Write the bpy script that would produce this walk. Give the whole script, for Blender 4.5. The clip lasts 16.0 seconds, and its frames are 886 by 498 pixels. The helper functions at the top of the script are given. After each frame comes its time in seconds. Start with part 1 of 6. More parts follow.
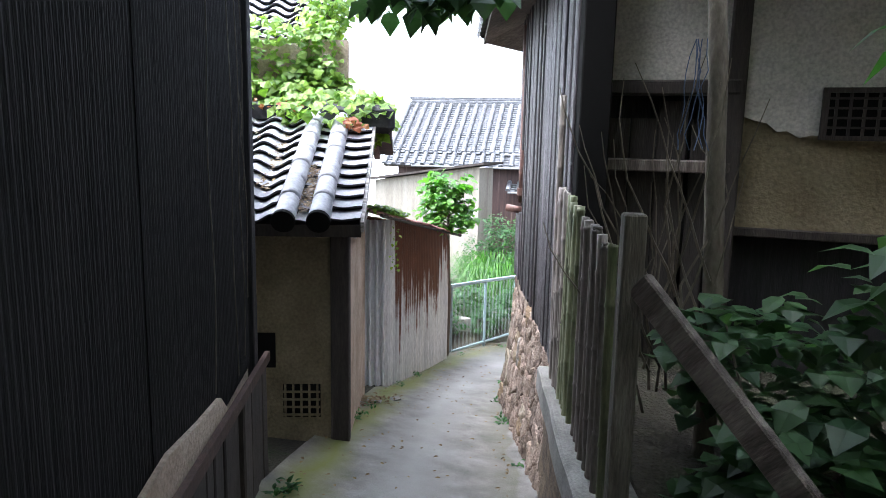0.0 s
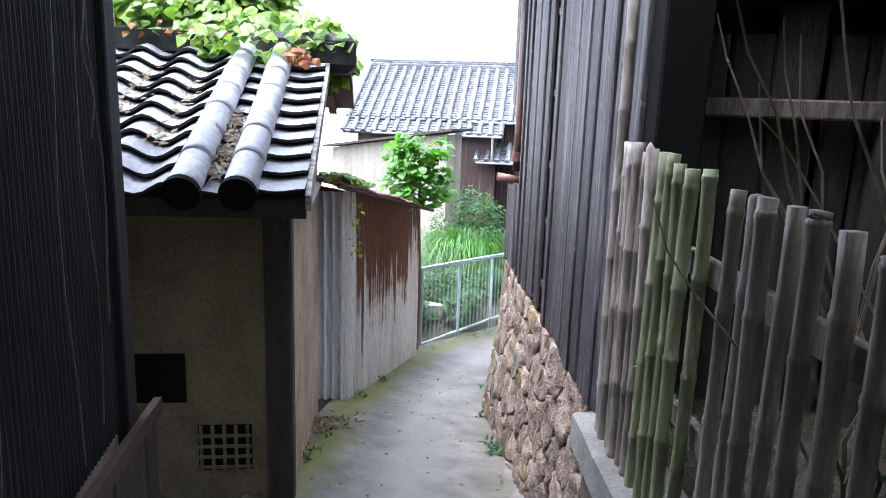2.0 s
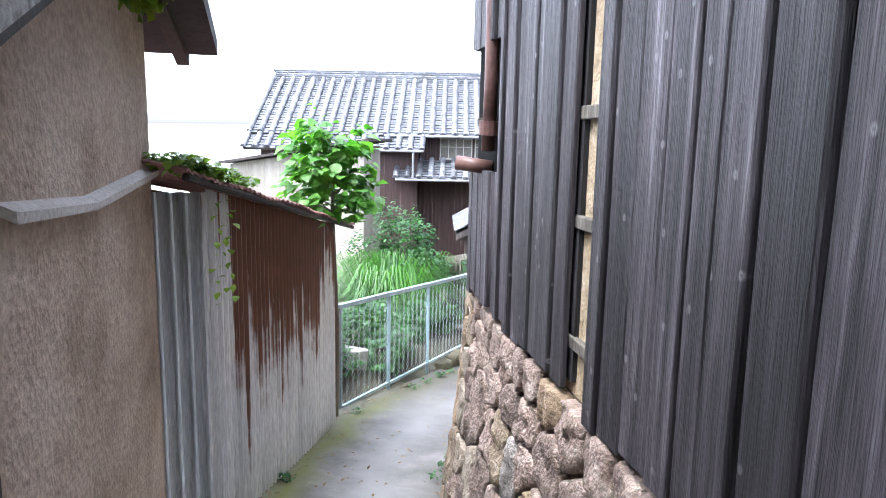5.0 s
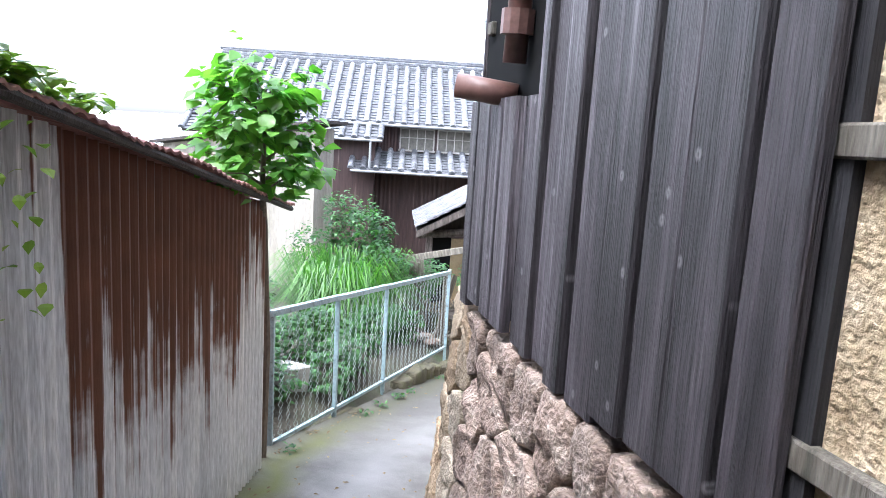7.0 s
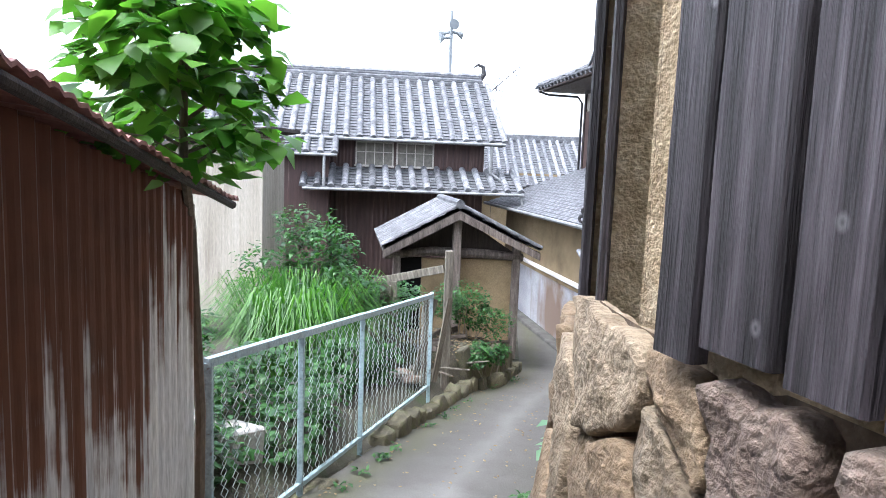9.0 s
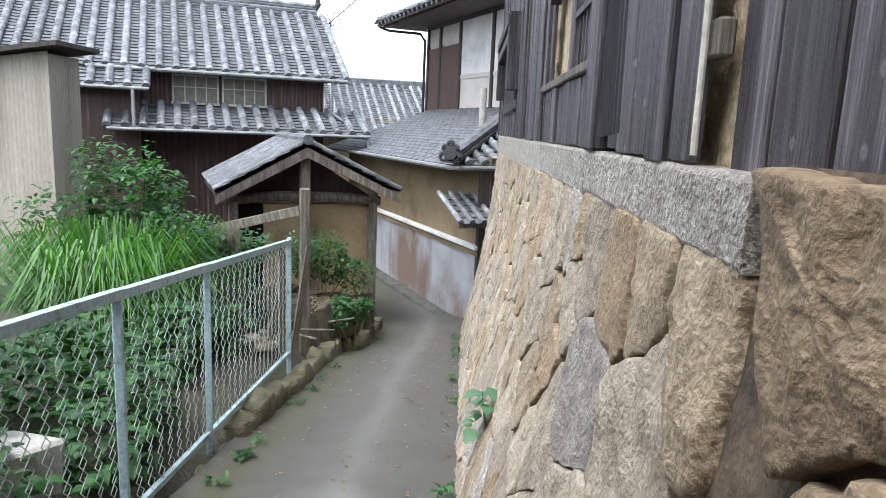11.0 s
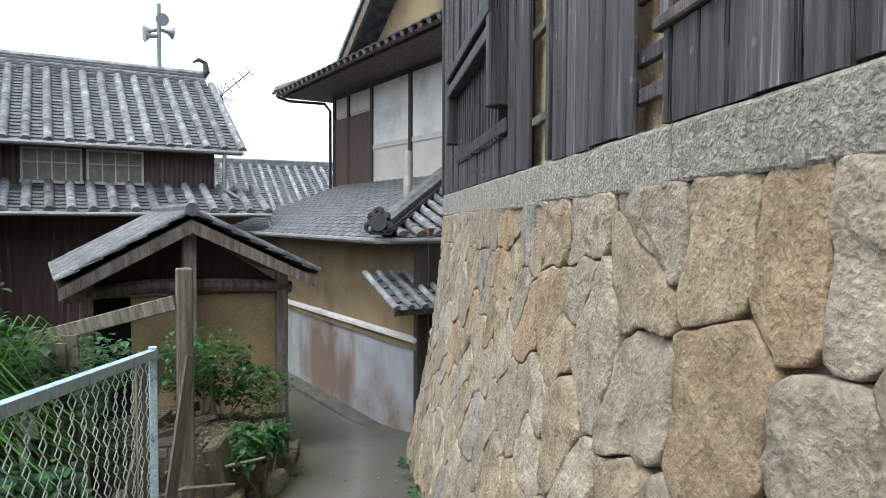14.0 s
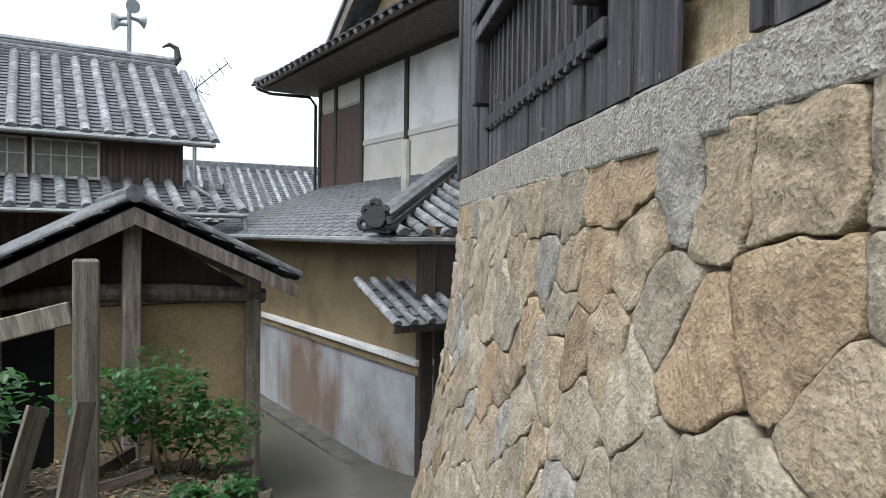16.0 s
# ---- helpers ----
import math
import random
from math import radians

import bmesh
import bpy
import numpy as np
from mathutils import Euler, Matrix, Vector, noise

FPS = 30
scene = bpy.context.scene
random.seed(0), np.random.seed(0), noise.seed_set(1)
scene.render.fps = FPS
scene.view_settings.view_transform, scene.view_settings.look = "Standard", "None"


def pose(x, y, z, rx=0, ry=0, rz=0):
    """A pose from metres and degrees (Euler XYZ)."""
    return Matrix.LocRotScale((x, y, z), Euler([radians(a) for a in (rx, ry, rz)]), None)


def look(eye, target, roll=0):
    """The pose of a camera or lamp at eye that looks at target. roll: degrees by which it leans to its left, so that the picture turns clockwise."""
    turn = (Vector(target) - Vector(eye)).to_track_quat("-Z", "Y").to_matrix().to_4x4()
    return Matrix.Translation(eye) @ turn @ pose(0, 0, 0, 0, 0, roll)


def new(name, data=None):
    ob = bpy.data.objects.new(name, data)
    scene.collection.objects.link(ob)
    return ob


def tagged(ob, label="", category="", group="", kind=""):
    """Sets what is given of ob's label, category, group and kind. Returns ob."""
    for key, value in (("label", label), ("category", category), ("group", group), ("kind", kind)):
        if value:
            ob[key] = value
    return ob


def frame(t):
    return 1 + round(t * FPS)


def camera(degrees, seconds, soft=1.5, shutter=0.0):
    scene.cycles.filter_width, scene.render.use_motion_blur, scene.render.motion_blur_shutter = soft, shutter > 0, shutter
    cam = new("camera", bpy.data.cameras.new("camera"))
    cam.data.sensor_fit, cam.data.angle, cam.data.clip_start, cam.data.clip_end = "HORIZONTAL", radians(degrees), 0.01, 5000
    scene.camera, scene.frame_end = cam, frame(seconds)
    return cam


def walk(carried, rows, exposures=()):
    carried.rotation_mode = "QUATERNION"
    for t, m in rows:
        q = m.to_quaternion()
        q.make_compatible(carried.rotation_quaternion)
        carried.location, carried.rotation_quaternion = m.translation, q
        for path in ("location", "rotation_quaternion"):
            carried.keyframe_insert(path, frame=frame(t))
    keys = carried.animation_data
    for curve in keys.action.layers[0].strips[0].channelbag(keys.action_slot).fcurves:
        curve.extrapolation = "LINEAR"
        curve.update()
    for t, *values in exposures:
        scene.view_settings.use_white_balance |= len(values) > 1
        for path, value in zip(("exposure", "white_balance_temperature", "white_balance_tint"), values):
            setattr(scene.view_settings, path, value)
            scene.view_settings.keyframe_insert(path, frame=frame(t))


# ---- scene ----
cam = camera(66.2, 16.0, soft=0.9)
METRES, EYE, TILT, LEAN, TURN = 12.0, 1.5, 0.0, 0.0, 25.3
ROWS = [
    (0.0, 0.0, 0.0, 0.0, 0.2, -9.35, -1.2),
    (0.5, -0.0043, 0.0288, -0.0025, -1.78, -9.89, -0.41),
    (1.0, -0.0071, 0.0569, -0.003, -3.08, -10.47, -0.53),
    (1.5, -0.0048, 0.0925, -0.0082, -3.45, -11.12, -0.99),
    (2.0, -0.0105, 0.1235, -0.0147, -3.15, -11.65, -1.96),
    (2.5, -0.016, 0.1506, -0.0201, -5.54, -10.97, -1.14),
    (3.0, -0.0154, 0.1817, -0.0292, -8.21, -12.16, -0.39),
    (3.5, -0.0155, 0.2101, -0.032, -9.42, -12.59, -0.62),
    (4.0, -0.0154, 0.2405, -0.0387, -11.42, -11.54, -0.63),
    (4.5, -0.0099, 0.2703, -0.0455, -12.24, -11.74, -0.98),
    (5.0, -0.0054, 0.3001, -0.0489, -10.44, -9.33, -1.14),
    (7.5, 0.0118, 0.4529, -0.0815, -14.92, -8.77, -3.37),
    (8.0, 0.0144, 0.4865, -0.0885, -15.51, -5.95, -2.91),
    (10.5, 0.0199, 0.627, -0.1223, -28.6, -9.54, -2.31),
    (11.0, 0.0278, 0.6548, -0.1309, -32.8, -9.97, -2.32),
    (11.5, 0.0351, 0.6835, -0.1337, -35.22, -8.02, -2.35),
    (12.0, 0.0407, 0.714, -0.1392, -39.65, -5.93, -2.12),
    (12.5, 0.0533, 0.7398, -0.1458, -42.25, -5.99, -2.19),
    (13.0, 0.0694, 0.7674, -0.148, -41.23, -4.17, -1.63),
    (13.5, 0.0835, 0.7962, -0.1544, -40.56, -3.0, -1.26),
    (14.0, 0.1025, 0.8229, -0.1577, -41.34, -2.42, -0.26),
    (14.5, 0.1247, 0.8503, -0.1613, -40.68, -1.7, -0.39),
    (15.0, 0.1382, 0.881, -0.1687, -40.3, -2.74, -0.94),
    (15.5, 0.1533, 0.9088, -0.1716, -42.33, -3.24, -1.28),
    (16.0, 0.1732, 0.9383, -0.1749, -42.7, -1.14, -0.76),
]
walk(cam, [(t, pose(0, 0, EYE, TILT, LEAN, TURN) @ pose(METRES * x, METRES * y, METRES * z, 90 + pitch, roll, yaw)) for t, x, y, z, yaw, pitch, roll in ROWS],
     [(0.0, 3.12, 5850, 11), (2.0, 3.14, 5680, 13), (5.0, 3.18, 5700, 13), (8.0, 2.95, 5750, 13), (10.5, 2.17, 5980, 9), (12.0, 1.9, 6080, 7), (13.0, 1.7, 6130, 6), (16.0, 1.57, 6150, 5)])

# ---- world and light ----
scene.view_settings.exposure = 0.0
world = bpy.data.worlds.new("sky")
scene.world = world
world.use_nodes = True
wn, wl = world.node_tree.nodes, world.node_tree.links
sky = wn.new("ShaderNodeTexSky")
sky.sky_type, sky.sun_disc = "NISHITA", False
sky.sun_elevation, sky.sun_rotation = radians(66), radians(225)
sky.air_density, sky.dust_density, sky.ozone_density = 1.0, 4.0, 1.0
pale = wn.new("ShaderNodeHueSaturation")
pale.inputs["Saturation"].default_value = 0.32
wl.new(sky.outputs[0], pale.inputs["Color"])
wl.new(pale.outputs[0], wn["Background"].inputs["Color"])
wn["Background"].inputs["Strength"].default_value = 0.15
sun = new("sun", bpy.data.lights.new("sun", "SUN"))
sun.data.energy, sun.data.angle, sun.data.color = 0.6, radians(40), (1, 0.98, 0.96)
sun.matrix_world = look((-4, -4, 13), (0, 0, 0))


# ---- materials ----
def mat(name, colours, scale=6.0, rough=0.8, bump=0.3, fine=60.0, stretch=(1, 1, 1), metal=0.0, vary=0.15, detail=8.0, contrast=(0.3, 0.7), dist=0.01, spec=0.5):
    """A mottled surface: colours blended by noise, a fine grain, and a change of tone from piece to piece."""
    m = bpy.data.materials.new(name)
    m.use_nodes = True
    n, l = m.node_tree.nodes, m.node_tree.links
    bsdf = n["Principled BSDF"]
    co, info = n.new("ShaderNodeTexCoord"), n.new("ShaderNodeObjectInfo")
    off = n.new("ShaderNodeVectorMath")
    off.operation = "MULTIPLY_ADD"
    shift = n.new("ShaderNodeCombineXYZ")
    by = n.new("ShaderNodeMath")
    by.operation, by.inputs[1].default_value = "MULTIPLY", 43.0
    l.new(info.outputs["Random"], by.inputs[0])
    for i in range(3):
        l.new(by.outputs[0], shift.inputs[i])
    off.inputs[1].default_value = stretch
    l.new(co.outputs["Object"], off.inputs[0])
    l.new(shift.outputs[0], off.inputs[2])
    big = n.new("ShaderNodeTexNoise")
    big.inputs["Scale"].default_value, big.inputs["Detail"].default_value, big.inputs["Roughness"].default_value = scale, detail, 0.62
    small = n.new("ShaderNodeTexNoise")
    small.inputs["Scale"].default_value, small.inputs["Detail"].default_value = fine, 5.0
    l.new(off.outputs[0], big.inputs["Vector"])
    l.new(off.outputs[0], small.inputs["Vector"])
    ramp = n.new("ShaderNodeValToRGB")
    e = ramp.color_ramp.elements
    k = len(colours)
    while len(e) < k:
        e.new(0.5)
    for i, c in enumerate(colours):
        e[i].position = contrast[0] + (contrast[1] - contrast[0]) * i / max(1, k - 1)
        e[i].color = (*c, 1)
    l.new(big.outputs["Fac"], ramp.inputs["Fac"])
    tone = n.new("ShaderNodeMapRange")
    tone.inputs["From Min"].default_value, tone.inputs["From Max"].default_value = 0.25, 0.75
    tone.inputs["To Min"].default_value, tone.inputs["To Max"].default_value = 0.72, 1.25
    l.new(small.outputs["Fac"], tone.inputs["Value"])
    each = n.new("ShaderNodeMapRange")
    each.inputs["To Min"].default_value, each.inputs["To Max"].default_value = 1 - vary, 1 + vary
    l.new(info.outputs["Random"], each.inputs["Value"])
    mul = n.new("ShaderNodeMath")
    mul.operation = "MULTIPLY"
    l.new(tone.outputs[0], mul.inputs[0])
    l.new(each.outputs[0], mul.inputs[1])
    sc = n.new("ShaderNodeVectorMath")
    sc.operation = "SCALE"
    l.new(ramp.outputs["Color"], sc.inputs[0])
    l.new(mul.outputs[0], sc.inputs["Scale"])
    l.new(sc.outputs[0], bsdf.inputs["Base Color"])
    bsdf.inputs["Roughness"].default_value, bsdf.inputs["Metallic"].default_value = rough, metal
    bsdf.inputs["Specular IOR Level"].default_value = spec
    if bump:
        add = n.new("ShaderNodeMath")
        add.operation = "ADD"
        l.new(big.outputs["Fac"], add.inputs[0])
        l.new(small.outputs["Fac"], add.inputs[1])
        bp = n.new("ShaderNodeBump")
        bp.inputs["Strength"].default_value, bp.inputs["Distance"].default_value = bump, dist
        l.new(add.outputs[0], bp.inputs["Height"])
        l.new(bp.outputs[0], bsdf.inputs["Normal"])
    return m


def plain(name, colour, rough=0.6, metal=0.0):
    m = bpy.data.materials.new(name)
    m.use_nodes = True
    b = m.node_tree.nodes["Principled BSDF"]
    b.inputs["Base Color"].default_value = (*colour, 1)
    b.inputs["Roughness"].default_value, b.inputs["Metallic"].default_value = rough, metal
    return m


def leaf_mat(name, a, b):
    """Leaves: a change of green from leaf to leaf, with light passing through."""
    m = bpy.data.materials.new(name)
    m.use_nodes = True
    n, l = m.node_tree.nodes, m.node_tree.links
    bsdf = n["Principled BSDF"]
    geo, info = n.new("ShaderNodeNewGeometry"), n.new("ShaderNodeObjectInfo")
    add = n.new("ShaderNodeMath")
    add.operation = "ADD"
    l.new(geo.outputs["Random Per Island"], add.inputs[0])
    l.new(info.outputs["Random"], add.inputs[1])
    fr = n.new("ShaderNodeMath")
    fr.operation = "FRACT"
    l.new(add.outputs[0], fr.inputs[0])
    ramp = n.new("ShaderNodeValToRGB")
    ramp.color_ramp.elements[0].color, ramp.color_ramp.elements[1].color = (*a, 1), (*b, 1)
    l.new(fr.outputs[0], ramp.inputs["Fac"])
    l.new(ramp.outputs[0], bsdf.inputs["Base Color"])
    bsdf.inputs["Roughness"].default_value = 0.45
    tr = n.new("ShaderNodeBsdfTranslucent")
    gain = n.new("ShaderNodeVectorMath")
    gain.operation, gain.inputs[1].default_value = "MULTIPLY", (1.5, 1.7, 0.8)
    l.new(ramp.outputs[0], gain.inputs[0])
    l.new(gain.outputs[0], tr.inputs["Color"])
    mix = n.new("ShaderNodeMixShader")
    mix.inputs["Fac"].default_value = 0.4
    l.new(bsdf.outputs[0], mix.inputs[1])
    l.new(tr.outputs[0], mix.inputs[2])
    l.new(mix.outputs[0], n["Material Output"].inputs["Surface"])
    return m


M_BOARD = mat("weathered_board", [(0.010, 0.008, 0.009), (0.034, 0.028, 0.032), (0.088, 0.076, 0.085), (0.25, 0.226, 0.247)], 5, 0.55, 0.9, 40, (5.5, 5.5, 0.22), vary=0.45, contrast=(0.34, 0.74), dist=0.012)
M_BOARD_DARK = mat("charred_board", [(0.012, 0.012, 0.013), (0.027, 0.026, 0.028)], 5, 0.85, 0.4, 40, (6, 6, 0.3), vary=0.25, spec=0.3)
M_TIMBER = mat("old_timber", [(0.04, 0.032, 0.027), (0.10, 0.082, 0.07), (0.18, 0.155, 0.135)], 5, 0.8, 0.5, 40, (4, 4, 0.6), vary=0.2)
M_GREYWOOD = mat("grey_timber", [(0.05, 0.045, 0.033), (0.11, 0.098, 0.077), (0.20, 0.182, 0.15)], 5, 0.85, 0.5, 40, (5, 5, 0.5), vary=0.2)
M_DARKWOOD = mat("dark_timber", [(0.02, 0.016, 0.014), (0.05, 0.04, 0.034)], 5, 0.8, 0.4, 40, (4, 4, 0.5), vary=0.2)
M_BROWNBOARD = mat("brown_board", [(0.05, 0.028, 0.022), (0.10, 0.055, 0.042)], 5, 0.75, 0.4, 40, (5, 5, 0.4), vary=0.2)
M_MUD = mat("mud_plaster", [(0.29, 0.215, 0.155), (0.46, 0.36, 0.275), (0.57, 0.475, 0.385)], 2.5, 0.95, 0.9, 45, vary=0.05, dist=0.012)
# Darker version of the mud plaster, painting the shade on two walls.
M_EARTH_SHADED = mat("brown_earth_wall", [(0.125, 0.097, 0.055), (0.20, 0.164, 0.10), (0.275, 0.232, 0.15)], 2.2, 0.95, 0.8, 45, vary=0.05, dist=0.012)
M_STRAWMUD = mat("straw_mud", [(0.27, 0.20, 0.115), (0.41, 0.32, 0.20), (0.54, 0.45, 0.31)], 14, 0.95, 0.9, 90, vary=0.05, dist=0.015)
M_OCHRE = mat("ochre_plaster", [(0.125, 0.09, 0.048), (0.215, 0.16, 0.088), (0.275, 0.213, 0.128)], 1.2, 0.9, 0.3, 50, vary=0.05)
M_WHITE = mat("white_plaster", [(0.42, 0.41, 0.39), (0.60, 0.59, 0.57), (0.68, 0.67, 0.65)], 1.3, 0.85, 0.2, 50, vary=0.04)
M_BLUEWHITE = mat("limewashed_wall", [(0.13, 0.08, 0.048), (0.235, 0.215, 0.205), (0.285, 0.292, 0.315), (0.345, 0.353, 0.375)], 0.9, 0.85, 0.25, 50, vary=0.03, contrast=(0.28, 0.56))
n, l = M_BLUEWHITE.node_tree.nodes, M_BLUEWHITE.node_tree.links
# a brown rain stain low on the limewashed wall
mp = n.new("ShaderNodeMapping")
mp.inputs["Location"].default_value, mp.inputs["Scale"].default_value = (-5.2 / 1.35, 0, 2.95 / 0.75), (1 / 1.35, 0, 1 / 0.75)
l.new(n["Texture Coordinate"].outputs["Object"], mp.inputs["Vector"])
wv = n.new("ShaderNodeTexNoise")
wv.inputs["Scale"].default_value, wv.inputs["Detail"].default_value = 2.4, 7
drip = n.new("ShaderNodeMapping")
drip.inputs["Scale"].default_value = (1.0, 1.0, 0.22)
l.new(n["Texture Coordinate"].outputs["Object"], drip.inputs["Vector"])
l.new(drip.outputs[0], wv.inputs["Vector"])
ln_ = n.new("ShaderNodeVectorMath")
ln_.operation = "LENGTH"
l.new(mp.outputs[0], ln_.inputs[0])
sm = n.new("ShaderNodeMath")
sm.operation, sm.inputs[1].default_value = "MULTIPLY_ADD", 1.9
l.new(wv.outputs["Fac"], sm.inputs[0])
l.new(ln_.outputs["Value"], sm.inputs[2])
mr = n.new("ShaderNodeMapRange")
mr.inputs["From Min"].default_value, mr.inputs["From Max"].default_value, mr.inputs["To Min"].default_value, mr.inputs["To Max"].default_value = 1.5, 2.15, 0.85, 0.0
l.new(sm.outputs[0], mr.inputs["Value"])
mm = n.new("ShaderNodeMix")
mm.data_type = "RGBA"
l.new(mr.outputs[0], mm.inputs["Factor"])
l.new(n["Principled BSDF"].inputs["Base Color"].links[0].from_socket, mm.inputs["A"])
mm.inputs["B"].default_value = (0.13, 0.075, 0.04, 1)
l.new(mm.outputs["Result"], n["Principled BSDF"].inputs["Base Color"])
M_GREYPLASTER = mat("shaded_plaster", [(0.40, 0.37, 0.33), (0.56, 0.53, 0.49)], 1.2, 0.9, 0.3, 60, vary=0.04)
M_CONCRETE = mat("old_concrete", [(0.16, 0.155, 0.14), (0.27, 0.26, 0.24), (0.36, 0.35, 0.32)], 3, 0.9, 0.4, 80, vary=0.1)
M_DAMP = mat("damp_concrete", [(0.035, 0.035, 0.03), (0.07, 0.068, 0.06), (0.11, 0.108, 0.098)], 4, 0.8, 0.4, 60)
M_GRANITE = mat("dressed_granite", [(0.20, 0.178, 0.148), (0.325, 0.298, 0.258), (0.45, 0.42, 0.375)], 22, 0.85, 1.0, 70, vary=0.1, dist=0.025)
M_TILE = mat("grey_roof_tile", [(0.05, 0.052, 0.058), (0.125, 0.13, 0.14), (0.26, 0.266, 0.28)], 5, 0.5, 0.25, 40, vary=0.3, contrast=(0.3, 0.7))
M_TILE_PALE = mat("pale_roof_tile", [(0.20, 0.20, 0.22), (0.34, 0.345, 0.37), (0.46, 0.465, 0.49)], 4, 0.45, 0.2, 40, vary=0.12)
# Dark tile; on pale tiles it also paints the shade of front edges.
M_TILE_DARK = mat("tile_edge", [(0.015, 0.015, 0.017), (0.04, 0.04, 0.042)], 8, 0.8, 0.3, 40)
M_RUST = mat("rusted_tin", [(0.10, 0.032, 0.016), (0.20, 0.075, 0.035), (0.30, 0.13, 0.07)], 4, 0.8, 0.3, 50, (1.5, 1.5, 0.5), vary=0.1, metal=0.1)
M_BEIGETIN = mat("beige_tin", [(0.17, 0.148, 0.115), (0.255, 0.232, 0.19), (0.295, 0.272, 0.228)], 2, 0.6, 0.1, 40, (3, 3, 0.25), vary=0.03)
M_BROWNTIN = mat("brown_tin", [(0.035, 0.018, 0.016), (0.07, 0.038, 0.033), (0.30, 0.24, 0.2)], 3, 0.6, 0.15, 40, (4, 4, 0.2), vary=0.03, contrast=(0.35, 0.85))
M_FENCE = mat("pale_blue_paint", [(0.10, 0.07, 0.055), (0.24, 0.335, 0.365), (0.305, 0.41, 0.445)], 14, 0.5, 0.2, 60, vary=0.08, contrast=(0.3, 0.5))
M_WIRE = mat("coated_wire", [(0.30, 0.35, 0.34), (0.42, 0.47, 0.45)], 20, 0.5, 0.0, 60)
M_GUTTER = mat("pale_gutter", [(0.13, 0.135, 0.135), (0.23, 0.24, 0.24)], 5, 0.55, 0.0, 30)
M_COPPER = mat("brown_gutter", [(0.05, 0.03, 0.025), (0.09, 0.055, 0.045)], 9, 0.5, 0.1, 40)
M_PIPE = mat("brown_pipe", [(0.10, 0.05, 0.04), (0.15, 0.08, 0.065)], 9, 0.5, 0.1, 40)
# Near black that paints the unlit dark of hollows and openings.
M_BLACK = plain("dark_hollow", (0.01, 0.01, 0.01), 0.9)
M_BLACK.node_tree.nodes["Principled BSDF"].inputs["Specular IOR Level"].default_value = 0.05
M_GLASS = mat("dull_glass", [(0.12, 0.115, 0.10), (0.21, 0.20, 0.17)], 1.6, 0.2, 0.0, 12)
M_PALEFRAME = mat("pale_frame", [(0.36, 0.34, 0.29), (0.48, 0.46, 0.41)], 8, 0.7, 0.1, 40)
M_HORN = plain("grey_paint", (0.16, 0.18, 0.19), 0.5)
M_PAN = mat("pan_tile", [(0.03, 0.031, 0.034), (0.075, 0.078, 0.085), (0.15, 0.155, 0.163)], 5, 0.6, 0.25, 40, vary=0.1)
M_BAMBOO_G = mat("green_bamboo", [(0.085, 0.095, 0.05), (0.175, 0.19, 0.10), (0.28, 0.29, 0.19)], 4, 0.5, 0.15, 50, (3, 3, 0.5), vary=0.25)
M_BAMBOO_B = mat("weathered_bamboo", [(0.09, 0.075, 0.065), (0.20, 0.17, 0.15), (0.33, 0.29, 0.27)], 4, 0.55, 0.2, 50, (3, 3, 0.5), vary=0.25)
M_BARK = mat("bark", [(0.10, 0.085, 0.065), (0.20, 0.17, 0.13)], 10, 0.9, 0.6, 60, (1, 1, 0.4), vary=0.1)
M_SOIL = mat("soil", [(0.02, 0.017, 0.012), (0.045, 0.04, 0.026), (0.03, 0.05, 0.015)], 3, 0.95, 0.8, 50, dist=0.03)
L_BRIGHT = leaf_mat("bright_leaf", (0.05, 0.17, 0.02), (0.13, 0.30, 0.045))
L_MID = leaf_mat("mid_leaf", (0.010, 0.045, 0.012), (0.045, 0.135, 0.028))
L_DARK = leaf_mat("dark_leaf", (0.022, 0.06, 0.026), (0.055, 0.115, 0.045))
L_IVY = leaf_mat("ivy_leaf", (0.085, 0.18, 0.022), (0.23, 0.34, 0.05))
L_GRASS = leaf_mat("grass_blade", (0.02, 0.08, 0.010), (0.075, 0.19, 0.028))
L_RED = leaf_mat("red_leaf", (0.25, 0.06, 0.03), (0.35, 0.14, 0.05))
L_DRY = leaf_mat("dry_leaf", (0.10, 0.06, 0.035), (0.22, 0.15, 0.09))
M_STONE = []
for nm, cols in (("tan", [(0.162, 0.120, 0.076), (0.266, 0.207, 0.138), (0.351, 0.285, 0.202)]), ("buff", [(0.171, 0.140, 0.099), (0.275, 0.230, 0.172), (0.366, 0.313, 0.245)]),
                 ("grey", [(0.152, 0.136, 0.116), (0.252, 0.230, 0.200), (0.361, 0.333, 0.288)]), ("ochre", [(0.162, 0.110, 0.065), (0.257, 0.184, 0.112), (0.323, 0.244, 0.159)])):
    M_STONE.append(mat(nm + "_stone", cols, 11, 0.9, 0.8, 60, vary=0.2, dist=0.018))
M_RUBBLE = mat("brown_rubble", [(0.12, 0.085, 0.066), (0.255, 0.19, 0.15), (0.41, 0.335, 0.275)], 9, 0.95, 1.0, 60, vary=0.3, dist=0.02)
M_MORTAR = mat("earth_mortar", [(0.045, 0.034, 0.025), (0.20, 0.145, 0.095)], 9, 0.95, 0.8, 60)
M_KERB = mat("mossy_stone", [(0.05, 0.045, 0.03), (0.10, 0.09, 0.055), (0.09, 0.10, 0.04)], 8, 0.95, 0.8, 60, vary=0.3, dist=0.02)

